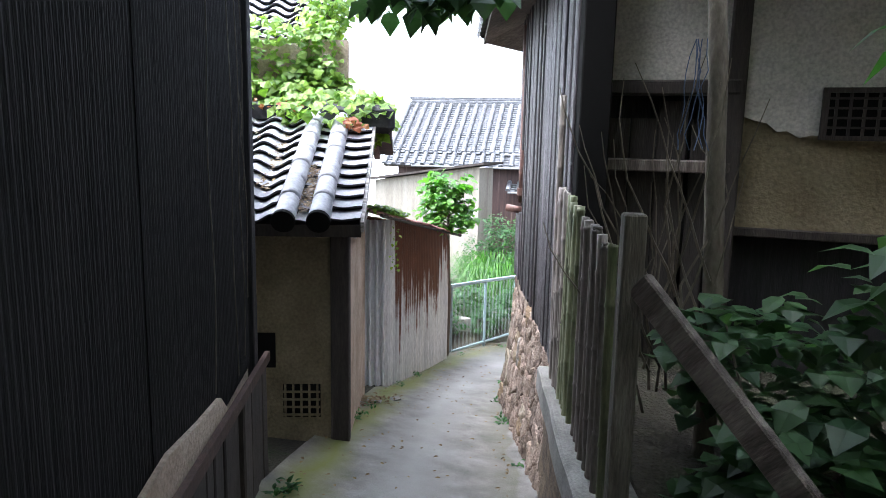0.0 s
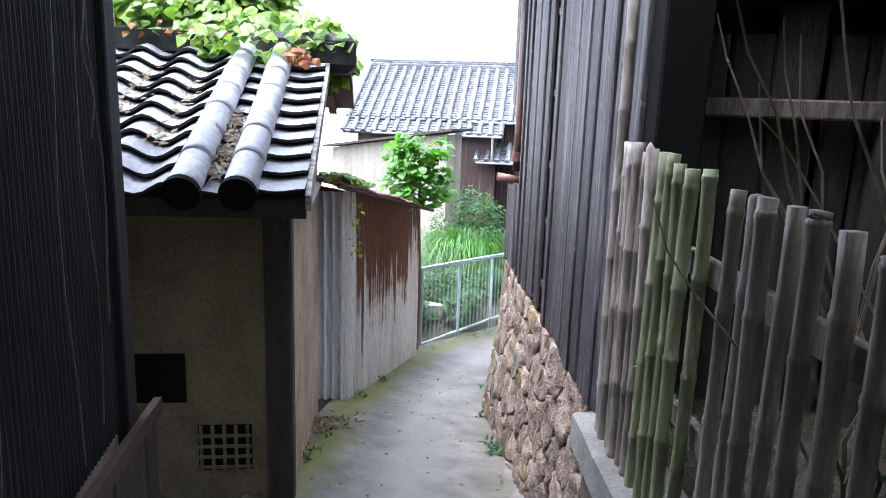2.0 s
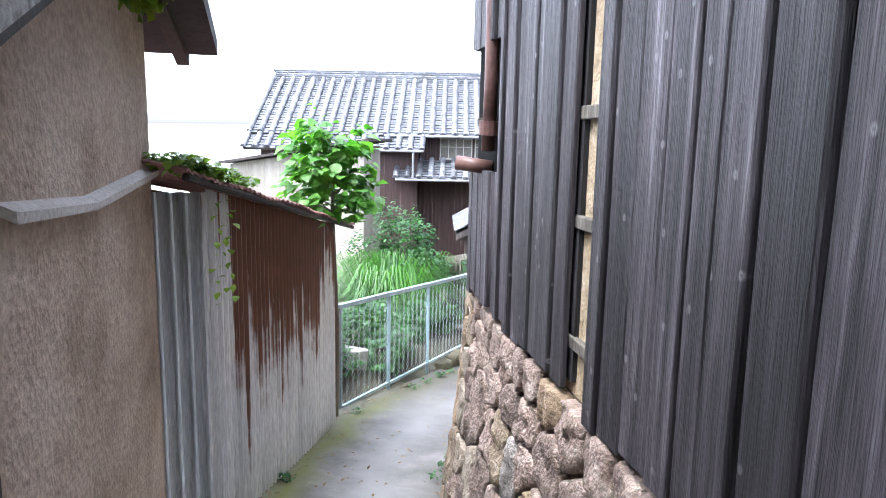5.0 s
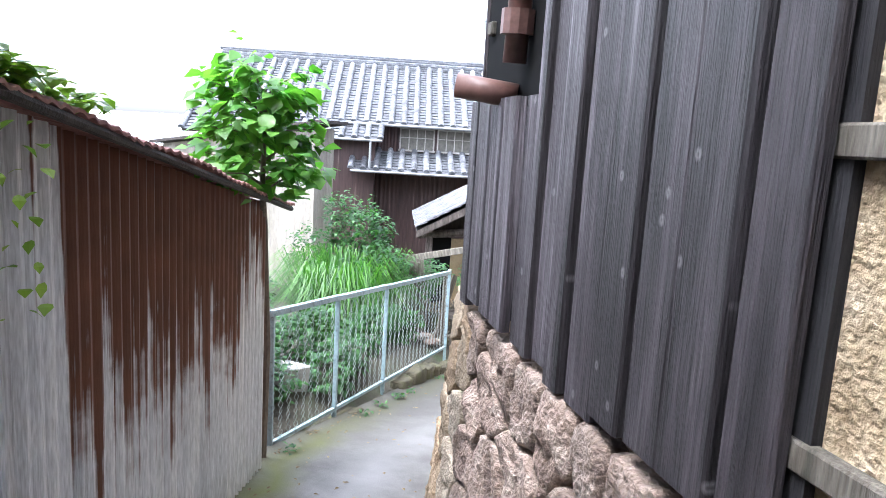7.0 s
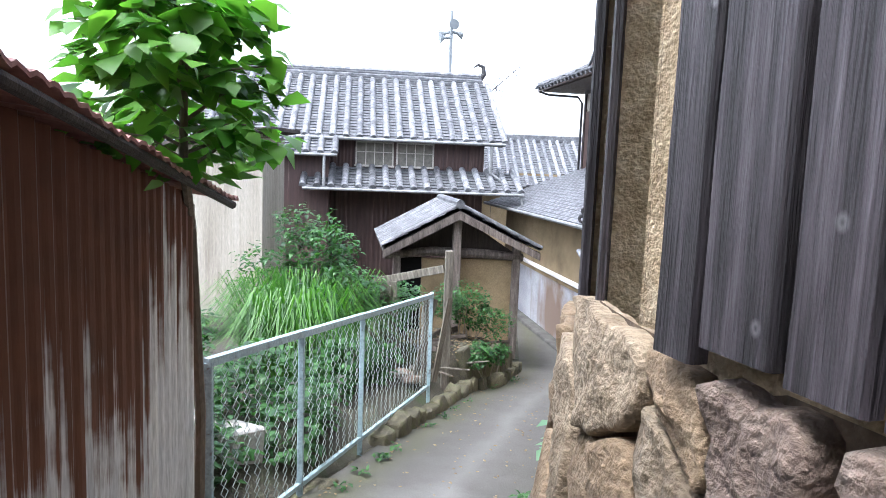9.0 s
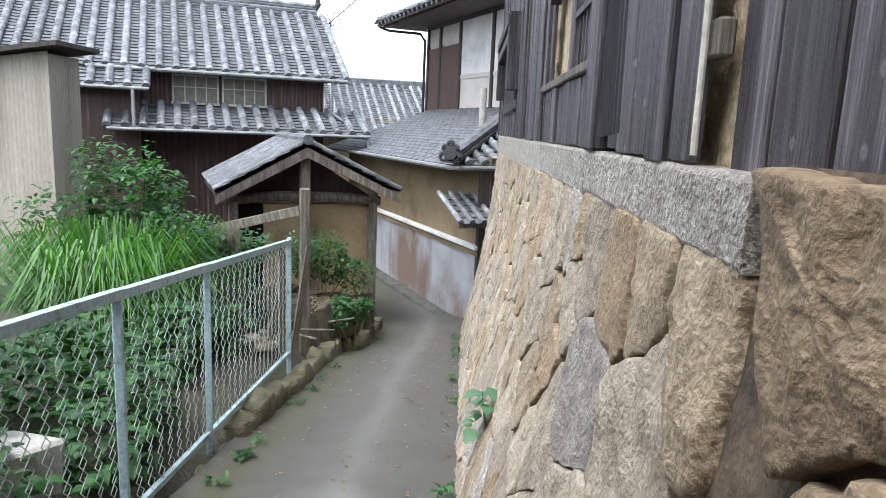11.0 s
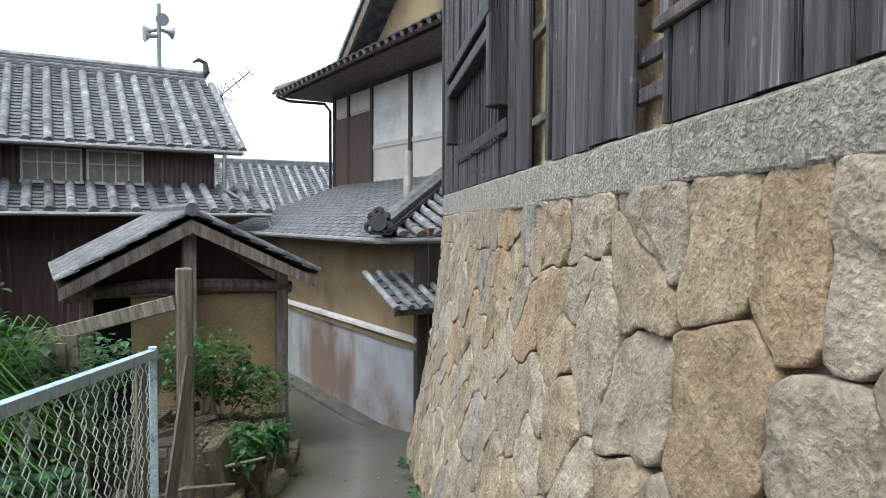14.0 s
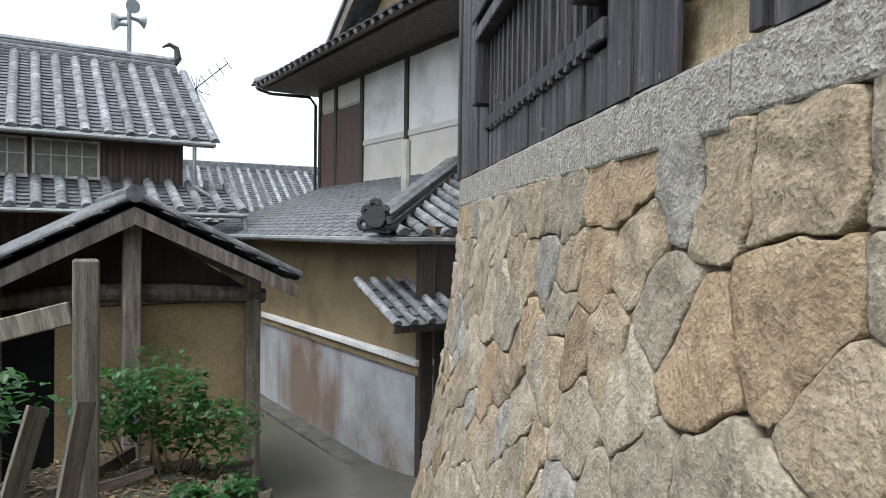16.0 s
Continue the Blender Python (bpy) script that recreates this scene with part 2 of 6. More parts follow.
# pale knots with dark hearts in the boards
n, l = M_BOARD.node_tree.nodes, M_BOARD.node_tree.links
kv = n.new("ShaderNodeTexVoronoi")
kv.voronoi_dimensions = "2D"
kv.inputs["Scale"].default_value = 1.0
ks = n.new("ShaderNodeSeparateXYZ")
l.new(n["Vector Math"].outputs[0], ks.inputs[0])
kx, kz, kc = n.new("ShaderNodeMath"), n.new("ShaderNodeMath"), n.new("ShaderNodeCombineXYZ")
kx.operation, kx.inputs[1].default_value = "MULTIPLY", 0.9
kz.operation, kz.inputs[1].default_value = "MULTIPLY", 17.0
l.new(ks.outputs["X"], kx.inputs[0])
l.new(ks.outputs["Z"], kz.inputs[0])
l.new(kx.outputs[0], kc.inputs["X"])
l.new(kz.outputs[0], kc.inputs["Y"])
l.new(kc.outputs[0], kv.inputs["Vector"])
kr = n.new("ShaderNodeValToRGB")
kr.color_ramp.elements[0].position, kr.color_ramp.elements[0].color = 0.0, (0.12, 0.12, 0.12, 1)
kr.color_ramp.elements[1].position, kr.color_ramp.elements[1].color = 0.05, (0, 0, 0, 1)
e = kr.color_ramp.elements.new(0.022)
e.color = (0.45, 0.45, 0.45, 1)
l.new(kv.outputs["Distance"], kr.inputs["Fac"])
km = n.new("ShaderNodeMix")
km.data_type = "RGBA"
l.new(kr.outputs["Color"], km.inputs["Factor"])
bb = n["Principled BSDF"]
l.new(bb.inputs["Base Color"].links[0].from_socket, km.inputs["A"])
km.inputs["B"].default_value = (0.36, 0.34, 0.35, 1)
l.new(km.outputs["Result"], bb.inputs["Base Color"])


# ---- building blocks ----
def thing(name, m, label, category, group="", kind=""):
    ob = new(name)
    ob.empty_display_size = 0.2
    ob.matrix_basis = m
    return tagged(ob, label, category, group, kind)


def part(name, bm, material, parent, label="", smooth=False, m=None, kind=""):
    me = bpy.data.meshes.new(name)
    if smooth:
        for f in bm.faces:
            f.smooth = True
    bm.to_mesh(me)
    bm.free()
    me.materials.append(material)
    ob = new(name, me)
    ob.parent = parent
    if m is not None:
        ob.matrix_basis = m
    return tagged(ob, label, kind=kind)


def again(ob, m, parent=None):
    """One more piece on the same mesh."""
    o = new(ob.name.split(".")[0], ob.data)
    o.parent = parent or ob.parent
    o.matrix_basis = m
    return o


def box(bm, x0, x1, y0, y1, z0, z1, m=None, bev=0.0):
    r = bmesh.ops.create_cube(bm, size=1)
    vs = r["verts"]
    for v in vs:
        v.co = Vector((x0 + (v.co.x + 0.5) * (x1 - x0), y0 + (v.co.y + 0.5) * (y1 - y0), z0 + (v.co.z + 0.5) * (z1 - z0)))
    if bev:
        es = {e for v in vs for e in v.link_edges}
        r = bmesh.ops.bevel(bm, geom=list(es), offset=bev, segments=1, affect="EDGES")
        vs = list({v for f in r["faces"] for v in f.verts} | {v for v in vs if v.is_valid})
    if m is not None:
        bmesh.ops.transform(bm, matrix=m, verts=vs)
    return bm


def boxed(*a, **k):
    return box(bmesh.new(), *a, **k)


def tube(bm, pts, r, seg=8, caps=True):
    """A round bar along points; r is one radius or one for each point."""
    pts = [Vector(p) for p in pts]
    rs = r if isinstance(r, (list, tuple)) else [r] * len(pts)
    rings = []
    for i, p in enumerate(pts):
        d = (pts[min(i + 1, len(pts) - 1)] - pts[max(i - 1, 0)]).normalized()
        a = d.orthogonal().normalized() if i == 0 else (a - d * a.dot(d)).normalized()
        b = d.cross(a)
        rings.append([bm.verts.new(p + (a * math.cos(2 * math.pi * k / seg) + b * math.sin(2 * math.pi * k / seg)) * rs[i]) for k in range(seg)])
    for q, w in zip(rings, rings[1:]):
        for k in range(seg):
            bm.faces.new((q[k], q[(k + 1) % seg], w[(k + 1) % seg], w[k]))
    if caps:
        bm.faces.new(rings[0][::-1])
        bm.faces.new(rings[-1])
    return bm


def grid(bm, nu, nv, fn):
    vs = [[bm.verts.new(fn(i / nu, j / nv)) for j in range(nv + 1)] for i in range(nu + 1)]
    for i in range(nu):
        for j in range(nv):
            bm.faces.new((vs[i][j], vs[i + 1][j], vs[i + 1][j + 1], vs[i][j + 1]))
    return vs


def prism(bm, pts, depth):
    """A flat outline of 3D points, given thickness along a vector."""
    d = Vector(depth)
    a = [bm.verts.new(p) for p in pts]
    b = [bm.verts.new(Vector(p) + d) for p in pts]
    bm.faces.new(a)
    bm.faces.new(b[::-1])
    for i in range(len(a)):
        j = (i + 1) % len(a)
        bm.faces.new((a[i], b[i], b[j], a[j]))
    bmesh.ops.recalc_face_normals(bm, faces=bm.faces)
    return bm


def basis(o, x, y, z):
    m = Matrix((x, y, z)).transposed().to_4x4()
    m.translation = o
    return m


def roof_pose(o, ux, rise):
    """A roof plane's pose: local x along the eave, local y up the slope, from the eave's start o (local to the parent)."""
    x, y = Vector(ux).normalized(), Vector(rise).normalized()
    return basis(Vector(o), x, y, x.cross(y))


def plank(bm, w, t, h, rng, segs=5):
    """An upright board with wavering edges, rounded arrises and a worn foot."""
    rows = []
    for i in range(segs + 1):
        z = h * i / segs
        dx = rng.uniform(-1, 1) * w * 0.03
        rows.append([bm.verts.new((x + dx, y, z)) for x, y in ((0, 0), (0, t * 0.75), (w * 0.06, t), (w * 0.94, t), (w, t * 0.75), (w, 0))])
    for q, s in zip(rows, rows[1:]):
        for k in range(6):
            bm.faces.new((q[k], q[(k + 1) % 6], s[(k + 1) % 6], s[k]))
    bm.faces.new(rows[0][::-1])
    bm.faces.new(rows[-1])
    bmesh.ops.recalc_face_normals(bm, faces=bm.faces)
    return bm


def boards(parent, x0, x1, z0, z1, y, rng, material, wmin=0.1, wmax=0.2, t=0.024, skip=(), foot=0.03, name="plank", gap=0.011):
    """A run of upright boards along local x, proud of local y, leaving out the stretches in skip."""
    x = x0
    while x < x1 - 0.03:
        w = min(rng.uniform(wmin, wmax), x1 - x)
        if not any(a < x + w / 2 < b for a, b in skip):
            zb = z0(x) if callable(z0) else z0
            zt = z1(x) if callable(z1) else z1
            zb += rng.uniform(-foot, foot * 0.5)
            part(name, plank(bmesh.new(), w - gap * rng.uniform(0.3, 2), t * rng.uniform(0.7, 1.3), zt - zb, rng), material, parent,
                 m=pose(x, y + rng.uniform(0, 0.014), zb, 0, rng.uniform(-0.25, 0.25), rng.uniform(-1.5, 1.5)))
        x += w


def corrugated(bm, w, h, pitch=0.07, amp=0.009, top=None, t=0.002):
    """A corrugated sheet on local x and z, its flutes upright; top(x) lowers the head. Two skins, so that it has thickness."""
    n = max(4, int(w / pitch * 6))
    for dy in (0, -t):
        vs = []
        for i in range(n + 1):
            x = w * i / n
            y = amp * math.sin(2 * math.pi * x / pitch) + dy
            hh = top(x) if top else h
            vs.append([bm.verts.new((x, y, z)) for z in (0, hh * 0.35, hh * 0.7, hh)])
        for q, s in zip(vs, vs[1:]):
            for k in range(3):
                bm.faces.new((q[k], s[k], s[k + 1], q[k + 1]) if dy == 0 else (q[k + 1], s[k + 1], s[k], q[k]))
    return bm


def roof_tiles(parent, m, w, length, pitch, course, material, r=0.055, lift=0.03, bed="tile_bed", row="cover_roll", cut=None, edge=True):
    """A roof of stepped pan tiles under rows of round cover tiles. cut(x) gives the slope length kept at x, from the eave (a, b)."""
    n = max(1, round(w / pitch))
    p = w / n
    bm = bmesh.new()
    nc = max(1, round(length / course))
    c = length / nc
    for i in range(n):
        a, b = cut((i + 0.5) * p) if cut else (0, length)
        for j in range(nc):
            y0, y1 = j * c, (j + 1) * c
            if y1 <= a + 0.01 or y0 >= b - 0.01:
                continue
            y0, y1 = max(y0, a), min(y1, b)
            vs = []
            for k in range(5):
                x = (i + k / 4) * p
                dip = -0.018 * math.sin(math.pi * k / 4)
                vs.append((bm.verts.new((x, y0 - 0.012, lift + dip)), bm.verts.new((x, y1, dip + 0.006)), bm.verts.new((x, y0 - 0.012, dip))))
            for q, s in zip(vs, vs[1:]):
                bm.faces.new((q[0], s[0], s[1], q[1]))
                bm.faces.new((q[2], s[2], s[0], q[0]))
    # pans under M_TILE rolls get a darker copy, painting the shade between them
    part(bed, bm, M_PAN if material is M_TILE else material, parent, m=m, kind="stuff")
    made = {}
    for i in range(n + 1):
        a, b = cut(min(max(i * p, 0.01), w - 0.01)) if cut else (0, length)
        if b - a < 0.15:
            continue
        key = round(b - a, 2)
        at = m @ pose(i * p, a, lift + 0.008)
        if key in made:
            again(made[key], at, parent)
            continue
        bm = bmesh.new()
        ln = b - a
        k = max(1, round(ln / course))
        ends = []
        for j in range(k):
            for y, rr in ((ln * j / k - 0.012, r), (ln * (j + 1) / k - 0.014, r * 0.94)):
                ends.append([bm.verts.new((rr * math.cos(math.pi * q / 8), y, rr * math.sin(math.pi * q / 8) - 0.008)) for q in range(9)])
        for e0, e1 in zip(ends, ends[1:]):
            for q in range(8):
                bm.faces.new((e0[q], e1[q], e1[q + 1], e0[q + 1]))
        bm.faces.new(ends[0])
        made[key] = part(row, bm, material, parent, smooth=False, m=at)
    if edge and not cut:
        part("eave_board", boxed(0, w, 0.02, 0.06, -0.09, -0.02), M_TIMBER, parent, m=m)


def leaf(bm, o, d, up, size, width=0.5, fold=0.15, droop=0.2):
    """One pointed leaf of six triangles, folded along its rib."""
    d = d.normalized()
    s = d.cross(up)
    s = s.normalized() if s.length > 1e-4 else d.orthogonal().normalized()
    n = s.cross(d)
    p = [o, o + d * size * 0.45 + n * size * 0.04, o + d * size - n * size * droop]
    a = [o + d * size * 0.18 + s * size * width * 0.36 + n * size * fold * 0.4, o + d * size * 0.5 + s * size * width * 0.5 + n * size * fold * 0.4]
    b = [o + d * size * 0.18 - s * size * width * 0.36 + n * size * fold * 0.4, o + d * size * 0.5 - s * size * width * 0.5 + n * size * fold * 0.4]
    v = [bm.verts.new(x) for x in (*p, *a, *b)]
    for f in ((0, 1, 3), (3, 1, 4), (4, 1, 2), (0, 5, 1), (5, 6, 1), (6, 2, 1)):
        bm.faces.new([v[i] for i in f])


def rand_dir(rng, zlo=-1.0, zhi=1.0):
    a, z = rng.uniform(0, 2 * math.pi), rng.uniform(zlo, zhi)
    q = math.sqrt(max(0, 1 - z * z))
    return Vector((q * math.cos(a), q * math.sin(a), z))


def foliage(rng, n, place, size, width=0.55, zlo=-0.5, zhi=0.35):
    bm = bmesh.new()
    for _ in range(n):
        leaf(bm, Vector(place()), rand_dir(rng, zlo, zhi), Vector((0, 0, 1)), size * rng.uniform(0.6, 1.3), width * rng.uniform(0.85, 1.15))
    return bm


def blob(rng, c, r):
    """A place near the skin of a lumpy ellipsoid."""
    def at():
        d = rand_dir(rng)
        k = rng.uniform(0.45, 1.0) ** 0.5 * (0.8 + 0.45 * noise.noise(d * 1.7 + Vector(c)))
        return Vector((c[0] + d.x * r[0] * k, c[1] + d.y * r[1] * k, c[2] + d.z * r[2] * k))
    return at


def bush(name, rng, lumps, n, size, material, label, category="bush", width=0.55, stems=6):
    """A shrub: thin stems from its foot and leaves in several uneven lumps. lumps: centres and radii in the world."""
    x, y, z = lumps[0][0]
    base = Vector((x, y, ground_z(x, y)))
    root = thing(name, Matrix.Translation(base), label, category)
    bm = bmesh.new()
    for i in range(stems):
        c, r = lumps[i % len(lumps)]
        tip = Vector(c) - base + rand_dir(rng) * min(r) * 0.7
        a = Vector((rng.uniform(-0.12, 0.12), rng.uniform(-0.12, 0.12), -0.05))
        tube(bm, [a, a.lerp(tip, 0.5) + rand_dir(rng) * 0.06, tip], [0.012, 0.009, 0.004], 5)
    part("woody_base", bm, M_BARK, root)
    bm = bmesh.new()
    tot = sum(r[0] * r[1] * r[2] for _, r in lumps)
    for c, r in lumps:
        at = blob(rng, Vector(c) - base, r)
        for _ in range(max(8, int(n * r[0] * r[1] * r[2] / tot))):
            leaf(bm, Vector(at()), rand_dir(rng, -0.5, 0.4), Vector((0, 0, 1)), size * rng.uniform(0.6, 1.3), width)
    part("leaves", bm, material, root, kind="stuff")
    return root


def lerp_table(y, table):
    for (a, p), (b, q) in zip(table, table[1:]):
        if y <= b:
            k = max(0.0, (y - a) / (b - a))
            return p + (q - p) * k
    return table[-1][1]


FALL = ((-12, 2.2), (-5, 0.95), (0, 0.0), (3, -0.58), (5.8, -1.17), (8, -1.63), (12.5, -2.28), (17.15, -3.1), (18.8, -3.38), (24, -3.48), (36, -3.8), (60, -7), (120, -22), (300, -70))
LEFT = ((-12, 2.6), (0, -1.5), (2.9, -2.55), (4.7, -3.2), (6.2, -3.7), (9.1, -4.2), (13.2, -3.5), (15, -3.22), (15.8, -2.85), (17.9, -2.55), (24, -2.7))
RIGHT = ((-12, 6.0), (0, 0.35), (4, -1.1), (5.9, -1.9), (7.6, -2.45), (8.6, -2.55), (10.5, -2.3), (13.7, -1.75), (17.4, -1.1), (19, -0.8), (24, -0.8))


def fall(y):
    return sum(lerp_table(y + d, FALL) for d in (-0.8, -0.4, 0, 0.4, 0.8)) / 5


def ground_z(x, y):
    """The soil beside the lane: it lies higher in the garden behind the fence."""
    k = min(1, max(0, (lerp_table(y, LEFT) - 0.12 - x) / 0.25)) * min(1, max(0, (y - 9.3) / 0.5)) * min(1, max(0, (19.5 - y) / 1.0))
    return fall(y) - 0.03 + 0.32 * k


# ---- ground and lane ----
def steps(a, b, fine0, fine1, d):
    near = [fine0 + d * i for i in range(int((fine1 - fine0) / d) + 1)]
    out = [a, a * 0.5, a * 0.25, a * 0.12] if a < fine0 else []
    return sorted({round(v, 3) for v in [v for v in out if v < fine0] + near + [v for v in (b * 0.25, b * 0.5, b) if v > fine1]})


xs, ys = steps(-220, 220, -13, 8, 0.3), steps(-220, 300, -8, 36, 0.25)
bm = bmesh.new()
rowsv = [[bm.verts.new((x, y, ground_z(x, y) + 0.02 * noise.noise(Vector((x * 2, y * 2, 0))))) for y in ys] for x in xs]
for i in range(len(xs) - 1):
    for j in range(len(ys) - 1):
        bm.faces.new((rowsv[i][j], rowsv[i + 1][j], rowsv[i + 1][j + 1], rowsv[i][j + 1]))
tagged(part("ground", bm, M_SOIL, None, smooth=True), "dark soil with moss and weeds beside the lane", "ground", kind="structure")

# added glowing backdrop beyond the roofs, as bright as the white sky
M_HAZE_GLOW = bpy.data.materials.new("haze")
M_HAZE_GLOW.use_nodes = True
M_HAZE_GLOW.node_tree.nodes["Principled BSDF"].inputs["Base Color"].default_value = (0.7, 0.72, 0.75, 1)
M_HAZE_GLOW.node_tree.nodes["Principled BSDF"].inputs["Emission Color"].default_value = (0.95, 0.98, 1.0, 1)
M_HAZE_GLOW.node_tree.nodes["Principled BSDF"].inputs["Emission Strength"].default_value = 0.55
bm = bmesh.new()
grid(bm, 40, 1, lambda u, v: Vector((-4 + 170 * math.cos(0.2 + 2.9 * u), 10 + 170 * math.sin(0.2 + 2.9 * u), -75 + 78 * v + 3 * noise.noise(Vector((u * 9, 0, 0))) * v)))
tagged(part("backdrop", bm, M_HAZE_GLOW, None, smooth=True), "glowing pale backdrop imitating hazy distance under a white sky", "backdrop", kind="structure")

# The lane: worn concrete, smooth and pale along the middle, with moss at its edges.
M_ROAD = mat("lane_concrete", [(0.12, 0.112, 0.10), (0.205, 0.195, 0.178), (0.30, 0.288, 0.268)], 3.5, 0.8, 0.5, 110, vary=0.0, dist=0.006)
n, l = M_ROAD.node_tree.nodes, M_ROAD.node_tree.links
uv = n.new("ShaderNodeUVMap")
sep = n.new("ShaderNodeSeparateXYZ")
l.new(uv.outputs[0], sep.inputs[0])
wob = n.new("ShaderNodeTexNoise")
wob.inputs["Scale"].default_value, wob.inputs["Detail"].default_value = 2.0, 8
l.new(n["Texture Coordinate"].outputs["Object"], wob.inputs["Vector"])


def lane_mask(lo, mid, hi, amount):
    a = n.new("ShaderNodeMath")
    a.operation, a.inputs[1].default_value = "MULTIPLY_ADD", amount
    l.new(wob.outputs["Fac"], a.inputs[0])
    l.new(sep.outputs["X"], a.inputs[2])
    r = n.new("ShaderNodeValToRGB")
    r.color_ramp.elements[0].position, r.color_ramp.elements[0].color = lo, (0, 0, 0, 1)
    r.color_ramp.elements[1].position, r.color_ramp.elements[1].color = hi, (0, 0, 0, 1)
    e = r.color_ramp.elements.new(mid)
    e.color = (1, 1, 1, 1)
    l.new(a.outputs[0], r.inputs["Fac"])
    return r.outputs["Color"]


def lane_layer(mask, colour, amount):
    b = n["Principled BSDF"]
    old = b.inputs["Base Color"].links[0].from_socket
    mx = n.new("ShaderNodeMix")
    mx.data_type = "RGBA"
    k = n.new("ShaderNodeMath")
    k.operation, k.inputs[1].default_value = "MULTIPLY", amount
    l.new(mask, k.inputs[0])
    l.new(k.outputs[0], mx.inputs["Factor"])
    l.new(old, mx.inputs["A"])
    mx.inputs["B"].default_value = (*colour, 1)
    l.new(mx.outputs["Result"], b.inputs["Base Color"])


lane_layer(lane_mask(0.36, 0.56, 0.78, 0.18), (0.33, 0.325, 0.315), 0.7)
lane_layer(lane_mask(0.1, 0.25, 0.4, 0.26), (0.16, 0.175, 0.03), 0.95)
lane_layer(lane_mask(0.8, 0.98, 1.2, 0.2), (0.11, 0.105, 0.06), 0.6)
# the lower lane has a darker colour
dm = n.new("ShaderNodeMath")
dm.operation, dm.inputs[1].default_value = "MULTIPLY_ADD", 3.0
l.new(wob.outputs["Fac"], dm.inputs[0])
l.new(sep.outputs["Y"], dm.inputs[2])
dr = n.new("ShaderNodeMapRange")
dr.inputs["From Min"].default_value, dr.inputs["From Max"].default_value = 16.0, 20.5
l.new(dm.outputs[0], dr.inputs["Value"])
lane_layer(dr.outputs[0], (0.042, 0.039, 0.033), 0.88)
lane_layer(lane_mask(0.52, 0.62, 0.72, 0.2), (0.24, 0.235, 0.225), 0.16)
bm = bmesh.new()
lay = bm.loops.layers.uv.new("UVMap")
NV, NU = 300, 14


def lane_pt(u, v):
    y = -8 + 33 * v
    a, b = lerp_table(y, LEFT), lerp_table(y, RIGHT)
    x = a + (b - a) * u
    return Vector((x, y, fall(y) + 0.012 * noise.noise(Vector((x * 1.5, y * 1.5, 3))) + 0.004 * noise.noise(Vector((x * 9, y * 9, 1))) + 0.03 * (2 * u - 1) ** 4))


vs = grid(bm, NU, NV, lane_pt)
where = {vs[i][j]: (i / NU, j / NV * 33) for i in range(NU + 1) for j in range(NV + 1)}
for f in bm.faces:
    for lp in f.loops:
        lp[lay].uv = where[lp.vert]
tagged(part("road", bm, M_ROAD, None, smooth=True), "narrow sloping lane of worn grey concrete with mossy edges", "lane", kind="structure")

# ---- the storehouse's stone base ----
TOP = [Vector((-1.01, 3.89, 0)), Vector((-2.59, 7.43, 0)), Vector((-1.0, 16.78, 0))]
D1, D2 = (TOP[1] - TOP[0]).normalized(), (TOP[2] - TOP[1]).normalized()
D3 = Vector((D2.y, -D2.x, 0))
S1, S2, S3 = (TOP[1] - TOP[0]).length, (TOP[2] - TOP[1]).length, 1.3


def base_top(s):
    """The line on which the boards stand, with the outward way there; the turn is eased over half a metre."""
    p = TOP[0] + D1 * s if s < S1 else (TOP[1] + D2 * (s - S1) if s < S1 + S2 else TOP[2] + D3 * (s - S1 - S2))
    d = D1 if s < S1 else (D2 if s < S1 + S2 else D3)
    for corner, at, e, f, ease in ((TOP[1], S1, D1, D2, 0.6), (TOP[2], S1 + S2, D2, D3, 0.12)):
        k = (s - at + ease) / (2 * ease)
        if 0 < k < 1:
            a, c = corner - e * ease, corner + f * ease
            p = a * (1 - k) ** 2 + corner * 2 * k * (1 - k) + c * k * k
            d = (e * (1 - k) + f * k).normalized()
    return p, Vector((-d.y, d.x, 0))


def head_z(s):
    return (0.03 if s < S1 else -0.1) if s < S1 + 0.75 else -0.24 - 0.011 * min(s - S1, 9.0)


def batter(s):
    return 0.11 + 0.05 * min(1, s / S1) + 0.26 * min(1, max(0, (s - S1) / 1.6))


def base_pt(s, z, proud=0.0):
    p, o = base_top(s)
    zf, zt = fall(p.y) - 0.05, head_z(s)
    f = min(1.0, max(0.0, (z - zf) / (zt - zf)))
    q = p + o * (batter(s) * (1 - f) ** 1.5 + proud)
    return Vector((q.x, q.y, z))


def clip(poly, p, nrm):
    out = []
    for a, b in zip(poly, poly[1:] + poly[:1]):
        da, db = (a - p).dot(nrm), (b - p).dot(nrm)
        if da <= 0:
            out.append(a)
        if da * db < 0:
            out.append(a + (b - a) * (da / (da - db)))
    return out


def waver(w):
    """Uneven joints: one gentle warp of the whole wall's face, so that neighbours still meet."""
    near = w.x < S1 + 0.9
    k = (1.15 if near else 1.0) * min(1.0, max(0.0, (head_z(w.x) - w.y) / 0.12)) * min(1.0, max(0.0, abs(w.x - S1 - 0.75) / 0.1))
    a = noise.noise_vector(Vector((w.x * 3.1, w.y * 3.1, 4.0))) * 0.045 + noise.noise_vector(Vector((w.x * 9, w.y * 9, 9.0))) * 0.018 + noise.noise_vector(Vector((w.x * 23, w.y * 23, 2.0))) * 0.007
    return Vector((w.x + a.x * k, w.y + a.y * k))


